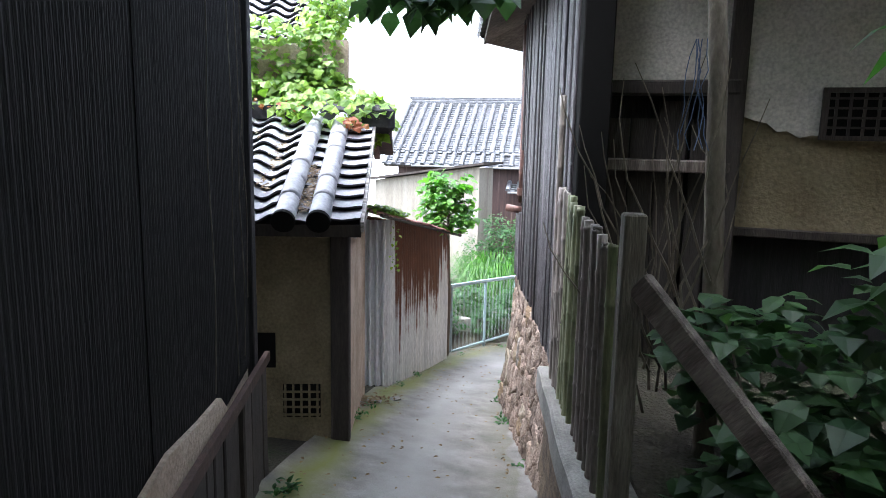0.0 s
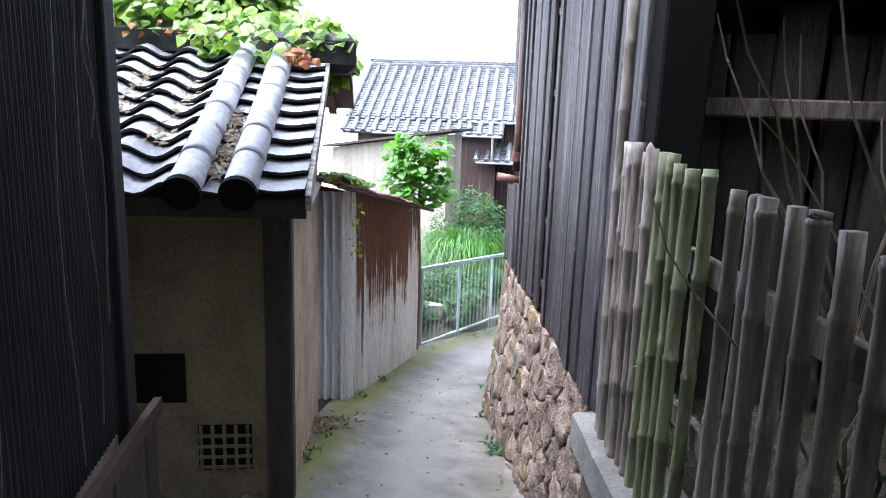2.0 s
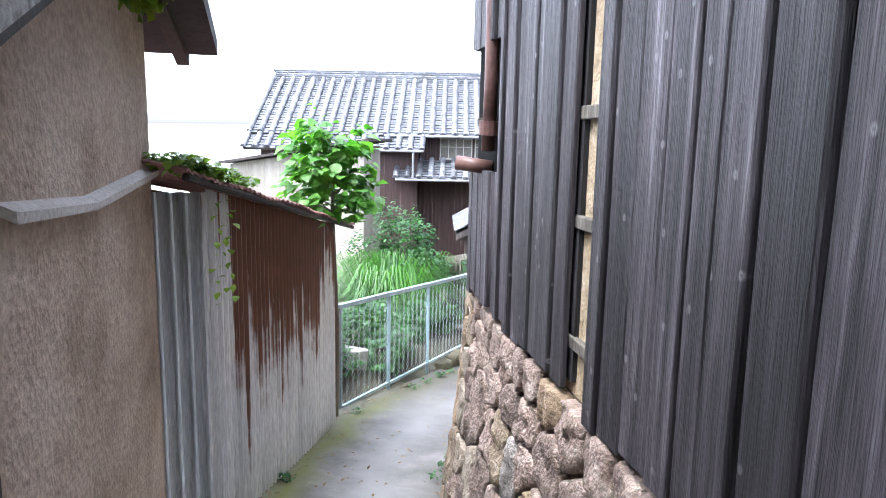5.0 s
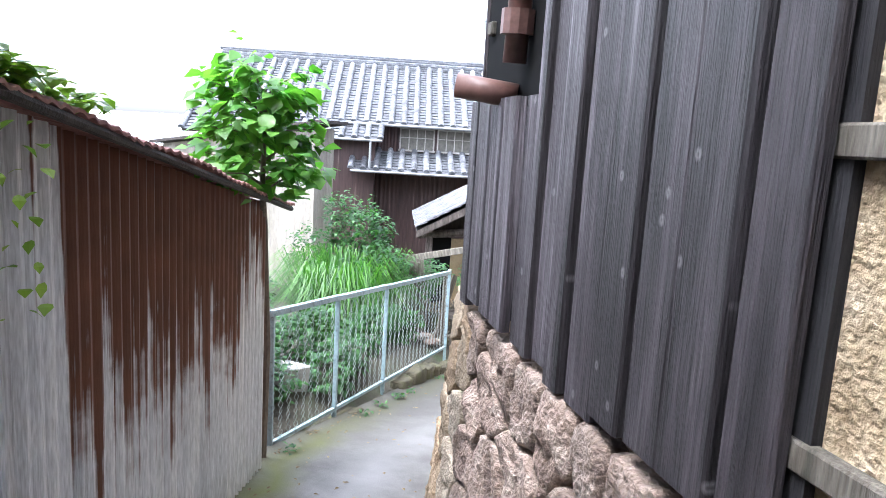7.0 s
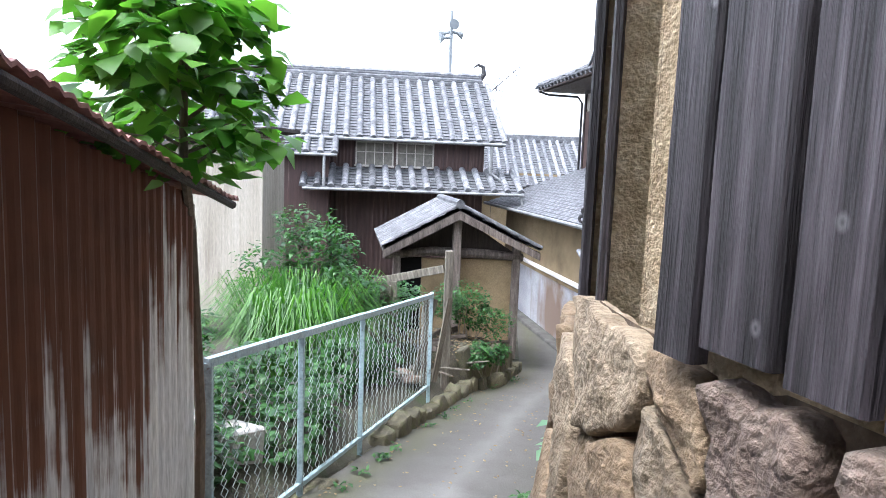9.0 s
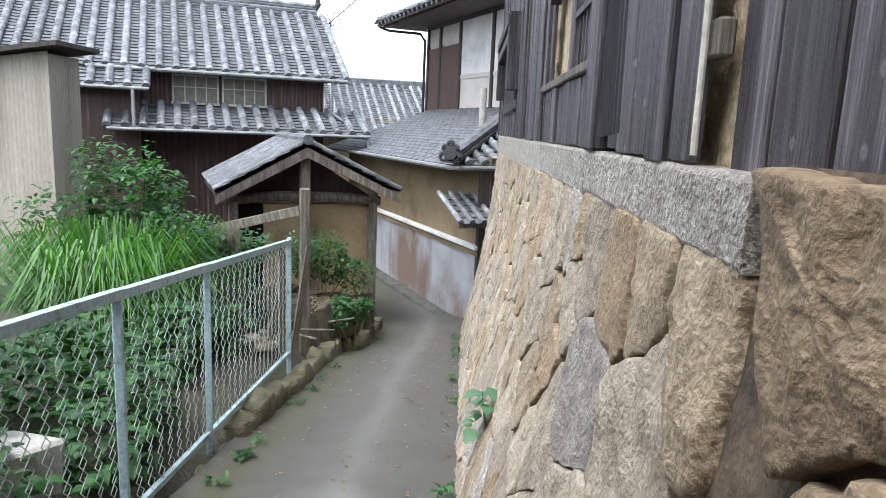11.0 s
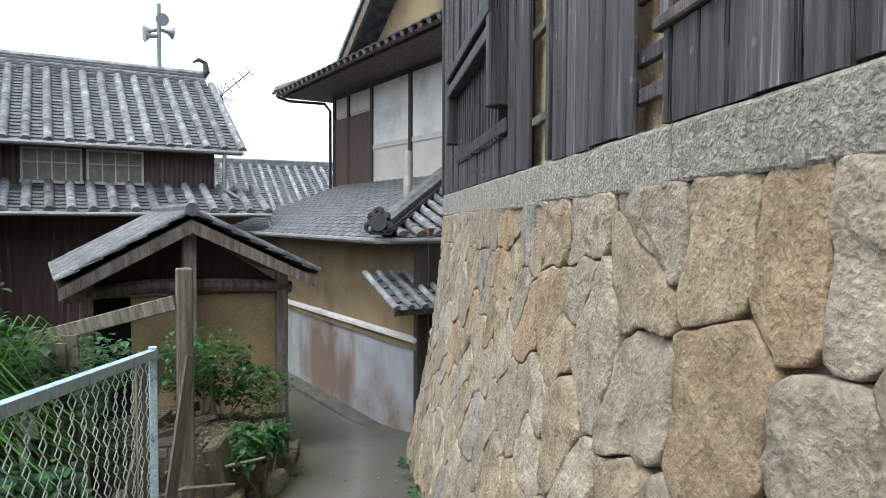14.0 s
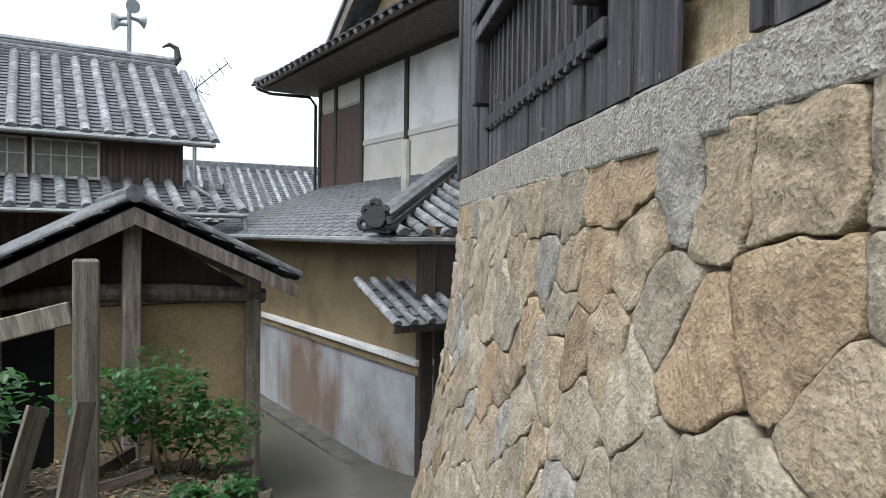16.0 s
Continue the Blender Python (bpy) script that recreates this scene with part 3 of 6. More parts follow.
def stone_mesh(cell, rng, gap, bulge, deep, rough=0.012):
    """A rough stone on the wall's face, from its outline in length and height."""
    c = sum(cell, Vector((0, 0))) / len(cell)
    ring = []
    for a, b in zip(cell, cell[1:] + cell[:1]):
        k = max(1, int((b - a).length / 0.035))
        ring += [a + (b - a) * (i / k) for i in range(k)]
    # corners rounded, edges uneven
    m = len(ring)
    soft = [(ring[i - 1] + ring[i] * 2 + ring[(i + 1) % m]) / 4 for i in range(m)]
    ring = [q + (c - q).normalized() * (gap * rng.uniform(0.1, 1.7)) for q in soft]
    seed = Vector((rng.uniform(0, 90), rng.uniform(0, 90), 0))
    tilt = Vector((rng.uniform(-1, 1), rng.uniform(-1, 1))) * 0.045
    bm = bmesh.new()
    rings = []
    for k, pr in ((1.0, -deep), (1.0, -0.002), (0.99, bulge * 0.65), (0.95, bulge * 0.95), (0.78, bulge), (0.55, bulge), (0.35, bulge), (0.16, bulge)):
        row = []
        for q in ring:
            w = c + (q - c) * k
            pp = pr
            if pr > 0:
                pp += rough * noise.noise(Vector((w.x * 6, w.y * 6, 0)) + seed) + 0.7 * rough * noise.noise(Vector((w.x * 17, w.y * 17, 0)) + seed) + 0.4 * rough * noise.noise(Vector((w.x * 40, w.y * 40, 0)) + seed) + tilt.dot(w - c)
            w = waver(w)
            row.append(bm.verts.new(base_pt(w.x, w.y, pp)))
        rings.append(row)
    for q, w in zip(rings, rings[1:]):
        for i in range(m):
            bm.faces.new((q[i], q[(i + 1) % m], w[(i + 1) % m], w[i]))
    cw = waver(c)
    mid = bm.verts.new(base_pt(cw.x, cw.y, bulge * 1.02))
    for i in range(m):
        bm.faces.new((rings[-1][i], rings[-1][(i + 1) % m], mid))
    bmesh.ops.recalc_face_normals(bm, faces=bm.faces)
    for f in bm.faces:
        f.smooth = True
    return bm


base = thing("stone_wall", Matrix.Identity(4), "battered wall of rough tan and grey stones under the storehouse", "stone wall", kind="structure")
rng = random.Random(5)
bm = bmesh.new()
SALL = S1 + S2 + S3
grid(bm, 140, 12, lambda u, v: base_pt(u * SALL, fall(base_top(u * SALL)[0].y) - 0.3 + (head_z(u * SALL) - fall(base_top(u * SALL)[0].y) + 0.3) * v, -0.03))
part("joint", bm, M_MORTAR, base, "dark earth in the joints between the stones")
seeds = []
s = -0.1
while s < SALL - 0.3:
    near = s < S1 + 0.2
    w = 0.42 if S1 - 0.15 < s < S1 + 0.75 else (0.23 if near else 0.30)
    zf, zt = fall(base_top(s)[0].y) - 0.12, head_z(s)
    col = int((s + 1) / w)
    k = max(2, round((zt - zf) / (w * (0.85 if near or w > 0.4 else 0.95))))
    for j in range(k):
        h = (zt - zf) / k
        if rng.random() < (0.2 if near else 0.12):
            continue
        seeds.append(Vector((s + rng.uniform(-0.4, 0.4) * w, zf + h * (j + 0.5 + (0.25 if col % 2 else -0.25) * (0 < j < k - 1)) + rng.uniform(-0.38, 0.38) * h * (j < k - 1))))
    s += w * rng.uniform(0.85, 1.15)
for i, c in enumerate(seeds):
    zf, zt = fall(base_top(c.x)[0].y) - 0.2, head_z(c.x)
    cell = [Vector((c.x - 0.6, zf)), Vector((c.x + 0.6, zf)), Vector((c.x + 0.6, zt)), Vector((c.x - 0.6, zt))]
    if abs(c.x - S1 - 0.75) < 0.5:
        e = S1 + 0.75
        cell = clip(cell, Vector((e, 0)), Vector((1, 0)) if c.x < e else Vector((-1, 0)))
    for o in seeds:
        if o is not c and abs(o.x - c.x) < 1.1 and abs(o.y - c.y) < 1.1:
            cell = clip(cell, (o + c) / 2, o - c)
    if len(cell) < 3:
        continue
    near = c.x < S1 - 0.1
    turn = S1 - 0.5 < c.x < S1 + 1.0
    pick = M_RUBBLE if near and not turn and rng.random() < 0.85 else rng.choice([0, 0, 0, 3, 3, 1] if turn else [0, 0, 0, 1, 1, 1, 1, 1, 2, 3])
    part("stone", stone_mesh(cell, rng, 0.008 if near or turn else 0.0045, 0.016 if turn else (0.026 if near else 0.011), 0.05, 0.02 if turn else (0.024 if near else 0.016)), pick if near and pick is M_RUBBLE else M_STONE[pick if isinstance(pick, int) else 0], base)
# dressed slabs along the top
s = S1 + 0.75
while s < S1 + S2:
    w = min(rng.uniform(1.3, 2.3), S1 + S2 - s)
    if S1 + S2 - s - w < 0.5:
        w = S1 + S2 - s
    bm = bmesh.new()
    nseg = int(w / 0.1)
    lo = head_z(s + w) - 0.004
    prof = ((-0.25, lo), (0.006, lo), (0.012, lo + 0.01), (0.012, -0.132), (0.004, -0.12), (-0.25, -0.12))
    rr = []
    for i in range(nseg + 1):
        x = s + 0.004 + (w - 0.008) * i / nseg
        p, o = base_top(x)
        rr.append([bm.verts.new(p + o * (a + (0.008 * noise.noise(Vector((x * 5, z * 9, 0))) if a > 0 else 0)) + Vector((0, 0, z + 0.004 * noise.noise(Vector((x * 4, a, 7)))))) for a, z in prof])
    for q, t in zip(rr, rr[1:]):
        for k in range(6):
            bm.faces.new((q[k], q[(k + 1) % 6], t[(k + 1) % 6], t[k]))
    bm.faces.new(rr[0][::-1])
    bm.faces.new(rr[-1])
    bmesh.ops.recalc_face_normals(bm, faces=bm.faces)
    part("slab", bm, M_GRANITE, base, "long dressed granite slab")
    s += w

# ---- the storehouse on it ----
kura = thing("storehouse", Matrix.Identity(4), "old storehouse clad in weathered grey boards over mud walls", "storehouse")
rng = random.Random(11)
w1 = thing("wall", basis(TOP[0], D1, Vector((-D1.y, D1.x, 0)), Vector((0, 0, 1))), "", "")
w1.parent = kura
part("mud_core", boxed(-0.02, S1 - 0.42, -0.18, -0.03, -0.1, 2.75), M_STRAWMUD, w1, "yellow straw and mud wall behind the boards")
part("corner_core", boxed(S1 - 0.44, S1 - 0.05, -0.6, -0.2, -0.1, 2.75), M_STRAWMUD, w1, "yellow mud at the turn of the wall")
GAP = (1.59, 1.81)
# dark sheets added behind the boards, so that shade seems to fill the gaps
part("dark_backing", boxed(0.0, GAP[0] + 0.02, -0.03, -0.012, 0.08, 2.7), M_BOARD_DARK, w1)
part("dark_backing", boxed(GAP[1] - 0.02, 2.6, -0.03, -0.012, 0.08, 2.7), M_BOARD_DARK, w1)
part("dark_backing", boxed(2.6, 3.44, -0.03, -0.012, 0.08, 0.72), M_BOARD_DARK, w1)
boards(w1, 0.0, GAP[0], 0.05, 2.7, 0, rng, M_BOARD, 0.10, 0.2)
boards(w1, GAP[1], 2.8, 0.06, 2.7, 0, rng, M_BOARD, 0.09, 0.17)
boards(w1, 2.8, 3.46, 0.06, 0.75, 0, rng, M_BOARD, 0.10, 0.17)
boards(w1, 2.8, 3.46, 1.38, 2.7, 0, rng, M_BOARD, 0.10, 0.17)
part("hollow", boxed(2.78, 3.48, -0.035, -0.022, 0.7, 1.42), M_BLACK, w1, "black sheet for the shade where boards are missing")
for z in (0.2, 0.62, 0.98, 1.42, 1.9):
    part("batten", boxed(GAP[0] - 0.05, GAP[1] + 0.05, -0.03, -0.004, z, z + 0.045, bev=0.004), M_GREYWOOD, w1)
    part("batten", boxed(3.4, S1 - 0.43, -0.03, -0.004, z, z + 0.045, bev=0.004), M_GREYWOOD, w1)
# post coloured near black, putting the recess's shade into its colour
part("corner_post", boxed(-0.14, -0.005, -0.16, 0.01, -0.1, 2.75, bev=0.008), M_BLACK, w1, "corner post painted black for the recess shade")
w2 = thing("wall", basis(TOP[1], D2, Vector((-D2.y, D2.x, 0)), Vector((0, 0, 1))), "", "")
w2.parent = kura
part("mud_core", boxed(0.36, S2 - 0.1, -0.22, -0.07, -0.13, 2.75), M_STRAWMUD, w2, "pale straw and mud wall behind the boards")
# solid box in a dark colour, in place of a shaded hollow
part("corner_core", boxed(0.06, 0.4, -0.7, -0.2, -0.13, 2.74), M_BOARD_DARK, w2, "dark box standing for the shade at the turn of the wall")
boards(w2, 0.06, 0.22, -0.1, 2.7, -0.13, rng, M_BOARD, 0.14, 0.17, foot=0.03)
boards(w2, 0.24, 1.03, -0.13, 2.7, -0.08, rng, M_BOARD, 0.12, 0.2, foot=0.05)
boards(w2, 1.1, 1.9, -0.11, 2.7, -0.03, rng, M_BOARD, 0.12, 0.2, foot=0.01)
part("tarred_sheet", corrugated(bmesh.new(), 0.3, 2.75, 0.05, 0.008), M_BOARD_DARK, w2, "rough black tarred sheet", m=pose(1.72, 0.0, -0.06, 0, 3, 0))
part("post", boxed(2.02, 2.2, -0.08, 0.03, -0.12, 2.7, bev=0.01), M_BOARD, w2)
boards(w2, 2.25, 3.82, -0.11, 0.155, -0.03, rng, M_BOARD, 0.11, 0.18, foot=0.004, skip=((2.3, 2.42),))
part("rail", boxed(2.2, 3.85, -0.04, 0.02, 0.16, 0.2, bev=0.006), M_TIMBER, w2)
lt = part("lattice", boxed(2.22, 2.8, -0.06, -0.045, 0.2, 0.95), M_MUD, w2, "wooden lattice in front of a mud panel")
for k in range(7):
    part("bar", boxed(2.26 + 0.08 * k, 2.285 + 0.08 * k, -0.045, -0.02, 0.2, 0.95), M_BOARD, lt)
for z in (0.42, 0.66, 0.9):
    part("bar", boxed(2.22, 2.8, -0.02, -0.005, z, z + 0.025), M_BOARD, lt)
part("stile", boxed(2.8, 2.9, -0.05, 0.0, 0.2, 1.0, bev=0.006), M_BOARD, w2)
part("brace", prism(bmesh.new(), [(2.2, -0.04, 0.98), (3.1, -0.04, 0.92), (3.62, -0.04, 0.62), (3.62, -0.04, 0.74), (3.1, -0.04, 1.05), (2.2, -0.04, 1.1)], (0, 0.06, 0)), M_BOARD, w2, "bent dark beam")
boards(w2, 2.2, 3.62, 1.05, 2.7, -0.03, rng, M_BOARD, 0.11, 0.18, foot=0.004)
boards(w2, 3.62, 3.84, 0.2, 2.7, -0.03, rng, M_BOARD, 0.1, 0.12, foot=0.004)
boards(w2, 4.02, 5.05, -0.11, 2.7, -0.02, rng, M_BOARD, 0.12, 0.24, foot=0.01)
for z in (-0.02, 0.1, 0.3, 0.5, 0.72, 0.95):
    part("slat", boxed(3.8, 4.06, -0.045, -0.015, z, z + 0.05, bev=0.005), M_BOARD, w2)
for z in (0.1, 0.55, 1.1, 1.6):
    part("batten", boxed(5.02, 5.45, -0.045, -0.01, z, z + 0.045, bev=0.005), M_GREYWOOD, w2)
    part("batten", boxed(1.03, 1.11, -0.045, -0.01, z - 0.02, z + 0.05, bev=0.005), M_GREYWOOD, w2)
boards(w2, 5.42, 6.0, -0.11, 2.7, -0.02, rng, M_BOARD, 0.11, 0.18, foot=0.01)
boards(w2, 6.0, 8.2, -0.11, 0.12, -0.03, rng, M_BOARD, 0.1, 0.16, foot=0.01)
boards(w2, 6.0, 8.2, 0.92, 2.7, -0.03, rng, M_BOARD, 0.12, 0.2, foot=0.01)
boards(w2, 8.2, S2 - 0.1, -0.11, 2.7, -0.02, rng, M_BOARD, 0.11, 0.18, foot=0.01)
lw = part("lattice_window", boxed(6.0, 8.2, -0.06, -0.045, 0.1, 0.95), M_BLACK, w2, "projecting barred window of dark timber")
for x in (5.98, 8.1):
    part("jamb", boxed(x, x + 0.12, -0.04, 0.12, 0.3, 0.98, bev=0.01), M_BOARD, lw)
for z, d in ((0.86, 0.13), (0.72, 0.12), (0.14, 0.03)):
    part("cross_rail", boxed(5.98, 8.22, -0.02 + d * 0.4, d, z, z + 0.09, bev=0.008), M_BOARD, lw)
for k in range(16):
    part("bar", boxed(6.14 + 0.124 * k, 6.18 + 0.124 * k, -0.02, 0.03, 0.12, 0.86), M_BOARD, lw)
part("corner_post", boxed(S2 - 0.1, S2 - 0.0, -0.12, 0.02, -0.12, 2.7, bev=0.01), M_BOARD, w2)
part("end_wall", boxed(S2 - 0.12, S2 - 0.03, -4, -0.12, -0.13, 2.75), M_STRAWMUD, w2)
part("pipe", tube(bmesh.new(), [(1.065, 0.0, -0.1), (1.065, 0.0, 2.6)], 0.007, 8), M_PALEFRAME, w2, "thin pale pipe")
# roof over the boards
for nm, wall, ln in (("roof", w1, S1 + 0.3), ("roof", w2, S2 + 0.3)):
    rf = thing(nm, wall.matrix_basis.copy(), "", "")
    rf.parent = kura
    part("soffit", prism(bmesh.new(), [(-0.1, 0.42, 2.56), (ln, 0.42, 2.56), (ln, -2.4, 3.9), (-0.1, -2.4, 3.9)], (0, 0, 0.06)), M_TIMBER, rf)
    roof_tiles(rf, roof_pose((ln, 0.47, 2.63), (-1, 0, 0), (0, -3, 1.4)), ln + 0.1, 3.2, 0.27, 0.24, M_TILE, edge=False)

# ---- the recess beside the storehouse ----
shed_r = thing("plastered_building", basis(Vector((-1.02, 4.0, 0)), Vector((0.9945, 0.1045, 0)), Vector((-0.1045, 0.9945, 0)), Vector((0, 0, 1))), "shaded plaster building with boarded front and a lattice window", "building")
part("wall", boxed(0.86, 5.5, 0.03, 0.2, 1.04, 3.1), M_EARTH_SHADED, shed_r, "bare earth wall, its brown darkened for the recess shade")
part("under_wall", boxed(0.86, 5.5, 0.14, 0.2, -0.8, 1.04), M_BOARD_DARK, shed_r, "dark boarded foot of the wall")
part("sill_beam", boxed(0.86, 5.5, 0.02, 0.14, 0.985, 1.04, bev=0.008), M_DARKWOOD, shed_r)
part("upper_wall", boxed(0.0, 0.86, 0.05, 0.2, 1.8, 3.1), M_GREYPLASTER, shed_r)
part("back_wall", boxed(0.0, 0.86, 0.2, 0.25, -0.8, 1.8), M_BOARD_DARK, shed_r)
part("plaster_coat", prism(bmesh.new(), [(0.88, 0.026, 1.645), (0.93, 0.026, 1.625), (1.0, 0.026, 1.61), (1.05, 0.026, 1.565), (1.1, 0.026, 1.57), (1.16, 0.026, 1.535), (1.22, 0.026, 1.55), (1.6, 0.026, 1.53), (2.4, 0.026, 1.56), (5.5, 0.026, 1.5), (5.5, 0.026, 3.1), (0.88, 0.026, 3.1)], (0, -0.022, 0)), M_GREYPLASTER, shed_r, "grey plaster coat broken off along its lower edge")
part("lintel", boxed(-0.05, 0.86, -0.03, 0.1, 1.76, 1.84, bev=0.01), M_DARKWOOD, shed_r)
part("rail", boxed(-0.02, 0.84, -0.02, 0.06, 1.33, 1.40, bev=0.008), M_TIMBER, shed_r)
rng = random.Random(3)
boards(shed_r, 0.16, 0.8, -0.3, lambda x: 1.74 - 0.12 * abs(math.sin(x * 7)), 0.1, rng, M_DARKWOOD, 0.11, 0.19, t=-0.02)
part("post", boxed(0.78, 0.88, -0.02, 0.1, -0.6, 3.1, bev=0.01), M_DARKWOOD, shed_r)
win = part("window", boxed(1.28, 1.96, -0.002, 0.03, 1.55, 1.77), M_BLACK, shed_r, "window painted black for its inner shade, with wooden lattice")
bm = bmesh.new()
box(bm, 1.25, 1.99, -0.03, 0.02, 1.77, 1.795), box(bm, 1.25, 1.99, -0.03, 0.02, 1.525, 1.55), box(bm, 1.25, 1.28, -0.03, 0.02, 1.55, 1.77), box(bm, 1.96, 1.99, -0.03, 0.02, 1.55, 1.77)
part("frame", bm, M_DARKWOOD, win)
for i in range(10):
    part("slat", boxed(1.31 + i * 0.065, 1.325 + i * 0.065, -0.014, -0.003, 1.55, 1.77), M_DARKWOOD, win)
for i in range(4):
    part("slat", boxed(1.28, 1.96, -0.026, -0.015, 1.585 + i * 0.05, 1.597 + i * 0.05), M_DARKWOOD, win)
# roof out of view, its overhang set to shade the recess
part("roof", prism(bmesh.new(), [(0.05, -0.98, 2.67), (5.8, -0.98, 2.67), (5.8, 2.5, 4.0), (0.05, 2.5, 4.0)], (0, 0, 0.08)), M_TILE, shed_r)
# unseen wall added close by to keep light out of the recess
part("side_wall", boxed(3.0, 3.15, -6.5, 0.05, -0.5, 3.1), M_MUD, shed_r)
# made-up wall at the back that darkens the start of the lane
tagged(part("wall_behind", boxed(-6, 8, -0.1, 0.1, -0.5, 4.2), M_BOARD_DARK, None, m=pose(1, -3.4, 0, 0, 0, 22)), "plain unseen wall added behind the start to keep light out", "wall", kind="structure")

# low retaining wall that carries the bamboo fence
ret = thing("retaining_wall", basis(Vector((-1.17, 4.02, 0)), Vector((0.37, -0.929, 0)), Vector((-0.929, -0.37, 0)), Vector((0, 0, 1))), "low mossy concrete kerb on rough stones under the bamboo fence", "low wall", kind="structure")
bm = bmesh.new()
grid(bm, 30, 6, lambda u, v: Vector((u * 6, 0.02 + 0.03 * noise.noise(Vector((u * 40, v * 5, 2))) - 0.05 * v, fall(4.02 - 5.6 * u) - 0.1 + (0.02 + 0.18 * u * 2 - fall(4.02 - 5.6 * u) + 0.1) * v)))
part("rubble_face", bm, M_MORTAR, ret, "rough stone face", smooth=True)
bm = bmesh.new()
rr = []
for i in range(31):
    x = i * 0.2
    z = 0.08 + 0.06 * x
    rr.append([bm.verts.new((x, y + 0.01 * noise.noise(Vector((x * 5, y * 9, 0))), zz)) for y, zz in ((-0.2, z - 0.25), (0.03, z - 0.16), (0.05, z - 0.14), (0.045, z - 0.01), (0.03, z), (-0.2, z))])
for q, t in zip(rr, rr[1:]):
    for k in range(6):
        bm.faces.new((q[k], q[(k + 1) % 6], t[(k + 1) % 6], t[k]))
bm.faces.new(rr[0][::-1]), bm.faces.new(rr[-1])
part("cap", bm, M_CONCRETE, ret, "mossy concrete cap")
part("earth", boxed(0, 6, -5, -0.2, -0.6, 0.2), M_SOIL, ret)

# ---- the dark house at the start ----
dark = thing("dark_house", basis(Vector((-2.64, 3.01, 0)), Vector((0.515, -0.857, 0)), Vector((0.857, 0.515, 0)), Vector((0, 0, 1))), "house wall of dark fluted sheet over charred boards", "house")
part("core", boxed(0.01, 12, -4, -0.04, -0.6, 3.4), M_BOARD_DARK, dark)
bm = corrugated(bmesh.new(), 0.9, 3.1, 0.03, 0.004)
sheet = part("wall_sheet", bm, M_BOARD_DARK, dark, "near-black fluted wall sheet", m=pose(0, -0.012, 0.18))
for i in range(1, 9):
    again(sheet, pose(i * 0.885, -0.012 + 0.006 * (i % 2), 0.2 + 0.05 * i))
part("edge_board", boxed(-0.02, 0.09, -0.06, 0.02, -0.2, 3.4, bev=0.006), M_BOARD_DARK, dark)
part("sill_plank", prism(bmesh.new(), [(-0.2, 0.03, 0.11), (8, 0.03, 0.55), (8, 0.03, 0.62), (-0.2, 0.03, 0.17)], (0, 0.03, 0)), M_BROWNBOARD, dark)
rng = random.Random(8)
boards(dark, -0.18, 5, lambda x: -0.75 + 0.19 * x, lambda x: 0.13 + 0.05 * x, 0.0, rng, M_DARKWOOD, 0.12, 0.25, t=0.03)
part("plinth", prism(bmesh.new(), [(0, -0.02, -0.9), (10, -0.02, 1.0), (10, -0.02, 1.5), (0, -0.02, 0.2)], (0, -0.1, 0)), M_MUD, dark)
part("plaster_chunk", prism(bmesh.new(), [(0.75, 0.0, 0.16), (2.4, 0.0, 0.22), (2.2, 0.0, 0.4), (1.7, 0.0, 0.42), (1.3, 0.0, 0.36), (0.95, 0.0, 0.32)], (0, 0.022, 0)), M_MUD, dark, "broken pale plaster under the wall sheet")
# unseen eave, lowered and lengthened to shade the walls below
part("eave", prism(bmesh.new(), [(-0.9, 0.75, 3.2), (12, 0.75, 3.2), (12, -4, 5.2), (-0.9, -4, 5.2)], (0, 0, 0.1)), M_TILE, dark)

# ---- the tiled earthen outbuilding ----
U, V = Vector((0.88, 0.475, 0)), Vector((-0.475, 0.88, 0))
barn = thing("earthen_outbuilding", basis(Vector((-2.84, 4.08, 0)), U, V, Vector((0, 0, 1))), "earthen outbuilding with a tiled lean-to roof overgrown with ivy", "outbuilding")
part("front_wall", boxed(-4.0, 0.0, 0.0, 0.12, -1.1, 1.15), M_EARTH_SHADED, barn, "brown earth wall with cracks, darkened for its deep shade")
part("side_wall", prism(bmesh.new(), [(0.13, 0.03, -1.1), (0.13, 1.95, -1.4), (0.13, 1.95, 1.42), (0.13, 1.15, 1.62), (0.13, 0.03, 1.1)], (-0.12, 0, 0)), M_MUD, barn, "bulging mud plaster wall")
part("post", boxed(0.0, 0.14, -0.03, 0.1, -1.1, 1.05, bev=0.012), M_DARKWOOD, barn)
part("opening", boxed(-0.72, -0.41, -0.004, 0.01, -0.23, 0.04), M_BLACK, barn, "small square opening painted black for its shade")
lat = part("lattice_opening", boxed(-0.36, -0.08, -0.004, 0.01, -0.62, -0.36), M_BLACK, barn, "bamboo lattice showing through broken plaster")
for i in range(5):
    part("lath", boxed(-0.35 + i * 0.06, -0.335 + i * 0.06, -0.02, -0.006, -0.62, -0.36), M_EARTH_SHADED, lat)
for i in range(4):
    part("lath", boxed(-0.36, -0.08, -0.03, -0.02, -0.6 + i * 0.06, -0.585 + i * 0.06), M_EARTH_SHADED, lat)
part("ledge", prism(bmesh.new(), [(0.13, 0.2, 0.74), (0.13, 0.85, 0.70), (0.13, 1.9, 0.74), (0.13, 1.95, 0.765), (0.13, 0.85, 0.722), (0.13, 0.2, 0.765)], (0.04, 0, -0.02)), M_GREYPLASTER, barn, "flaking plaster ledge")
# lean-to roof: pantiles, two rows of round cover tiles and a verge
EZ, PIT = 0.93, math.tan(radians(22.5))
SL = 2.2
rp = roof_pose((-3.6, -0.56, EZ), (1, 0, 0), (0, 1, PIT))
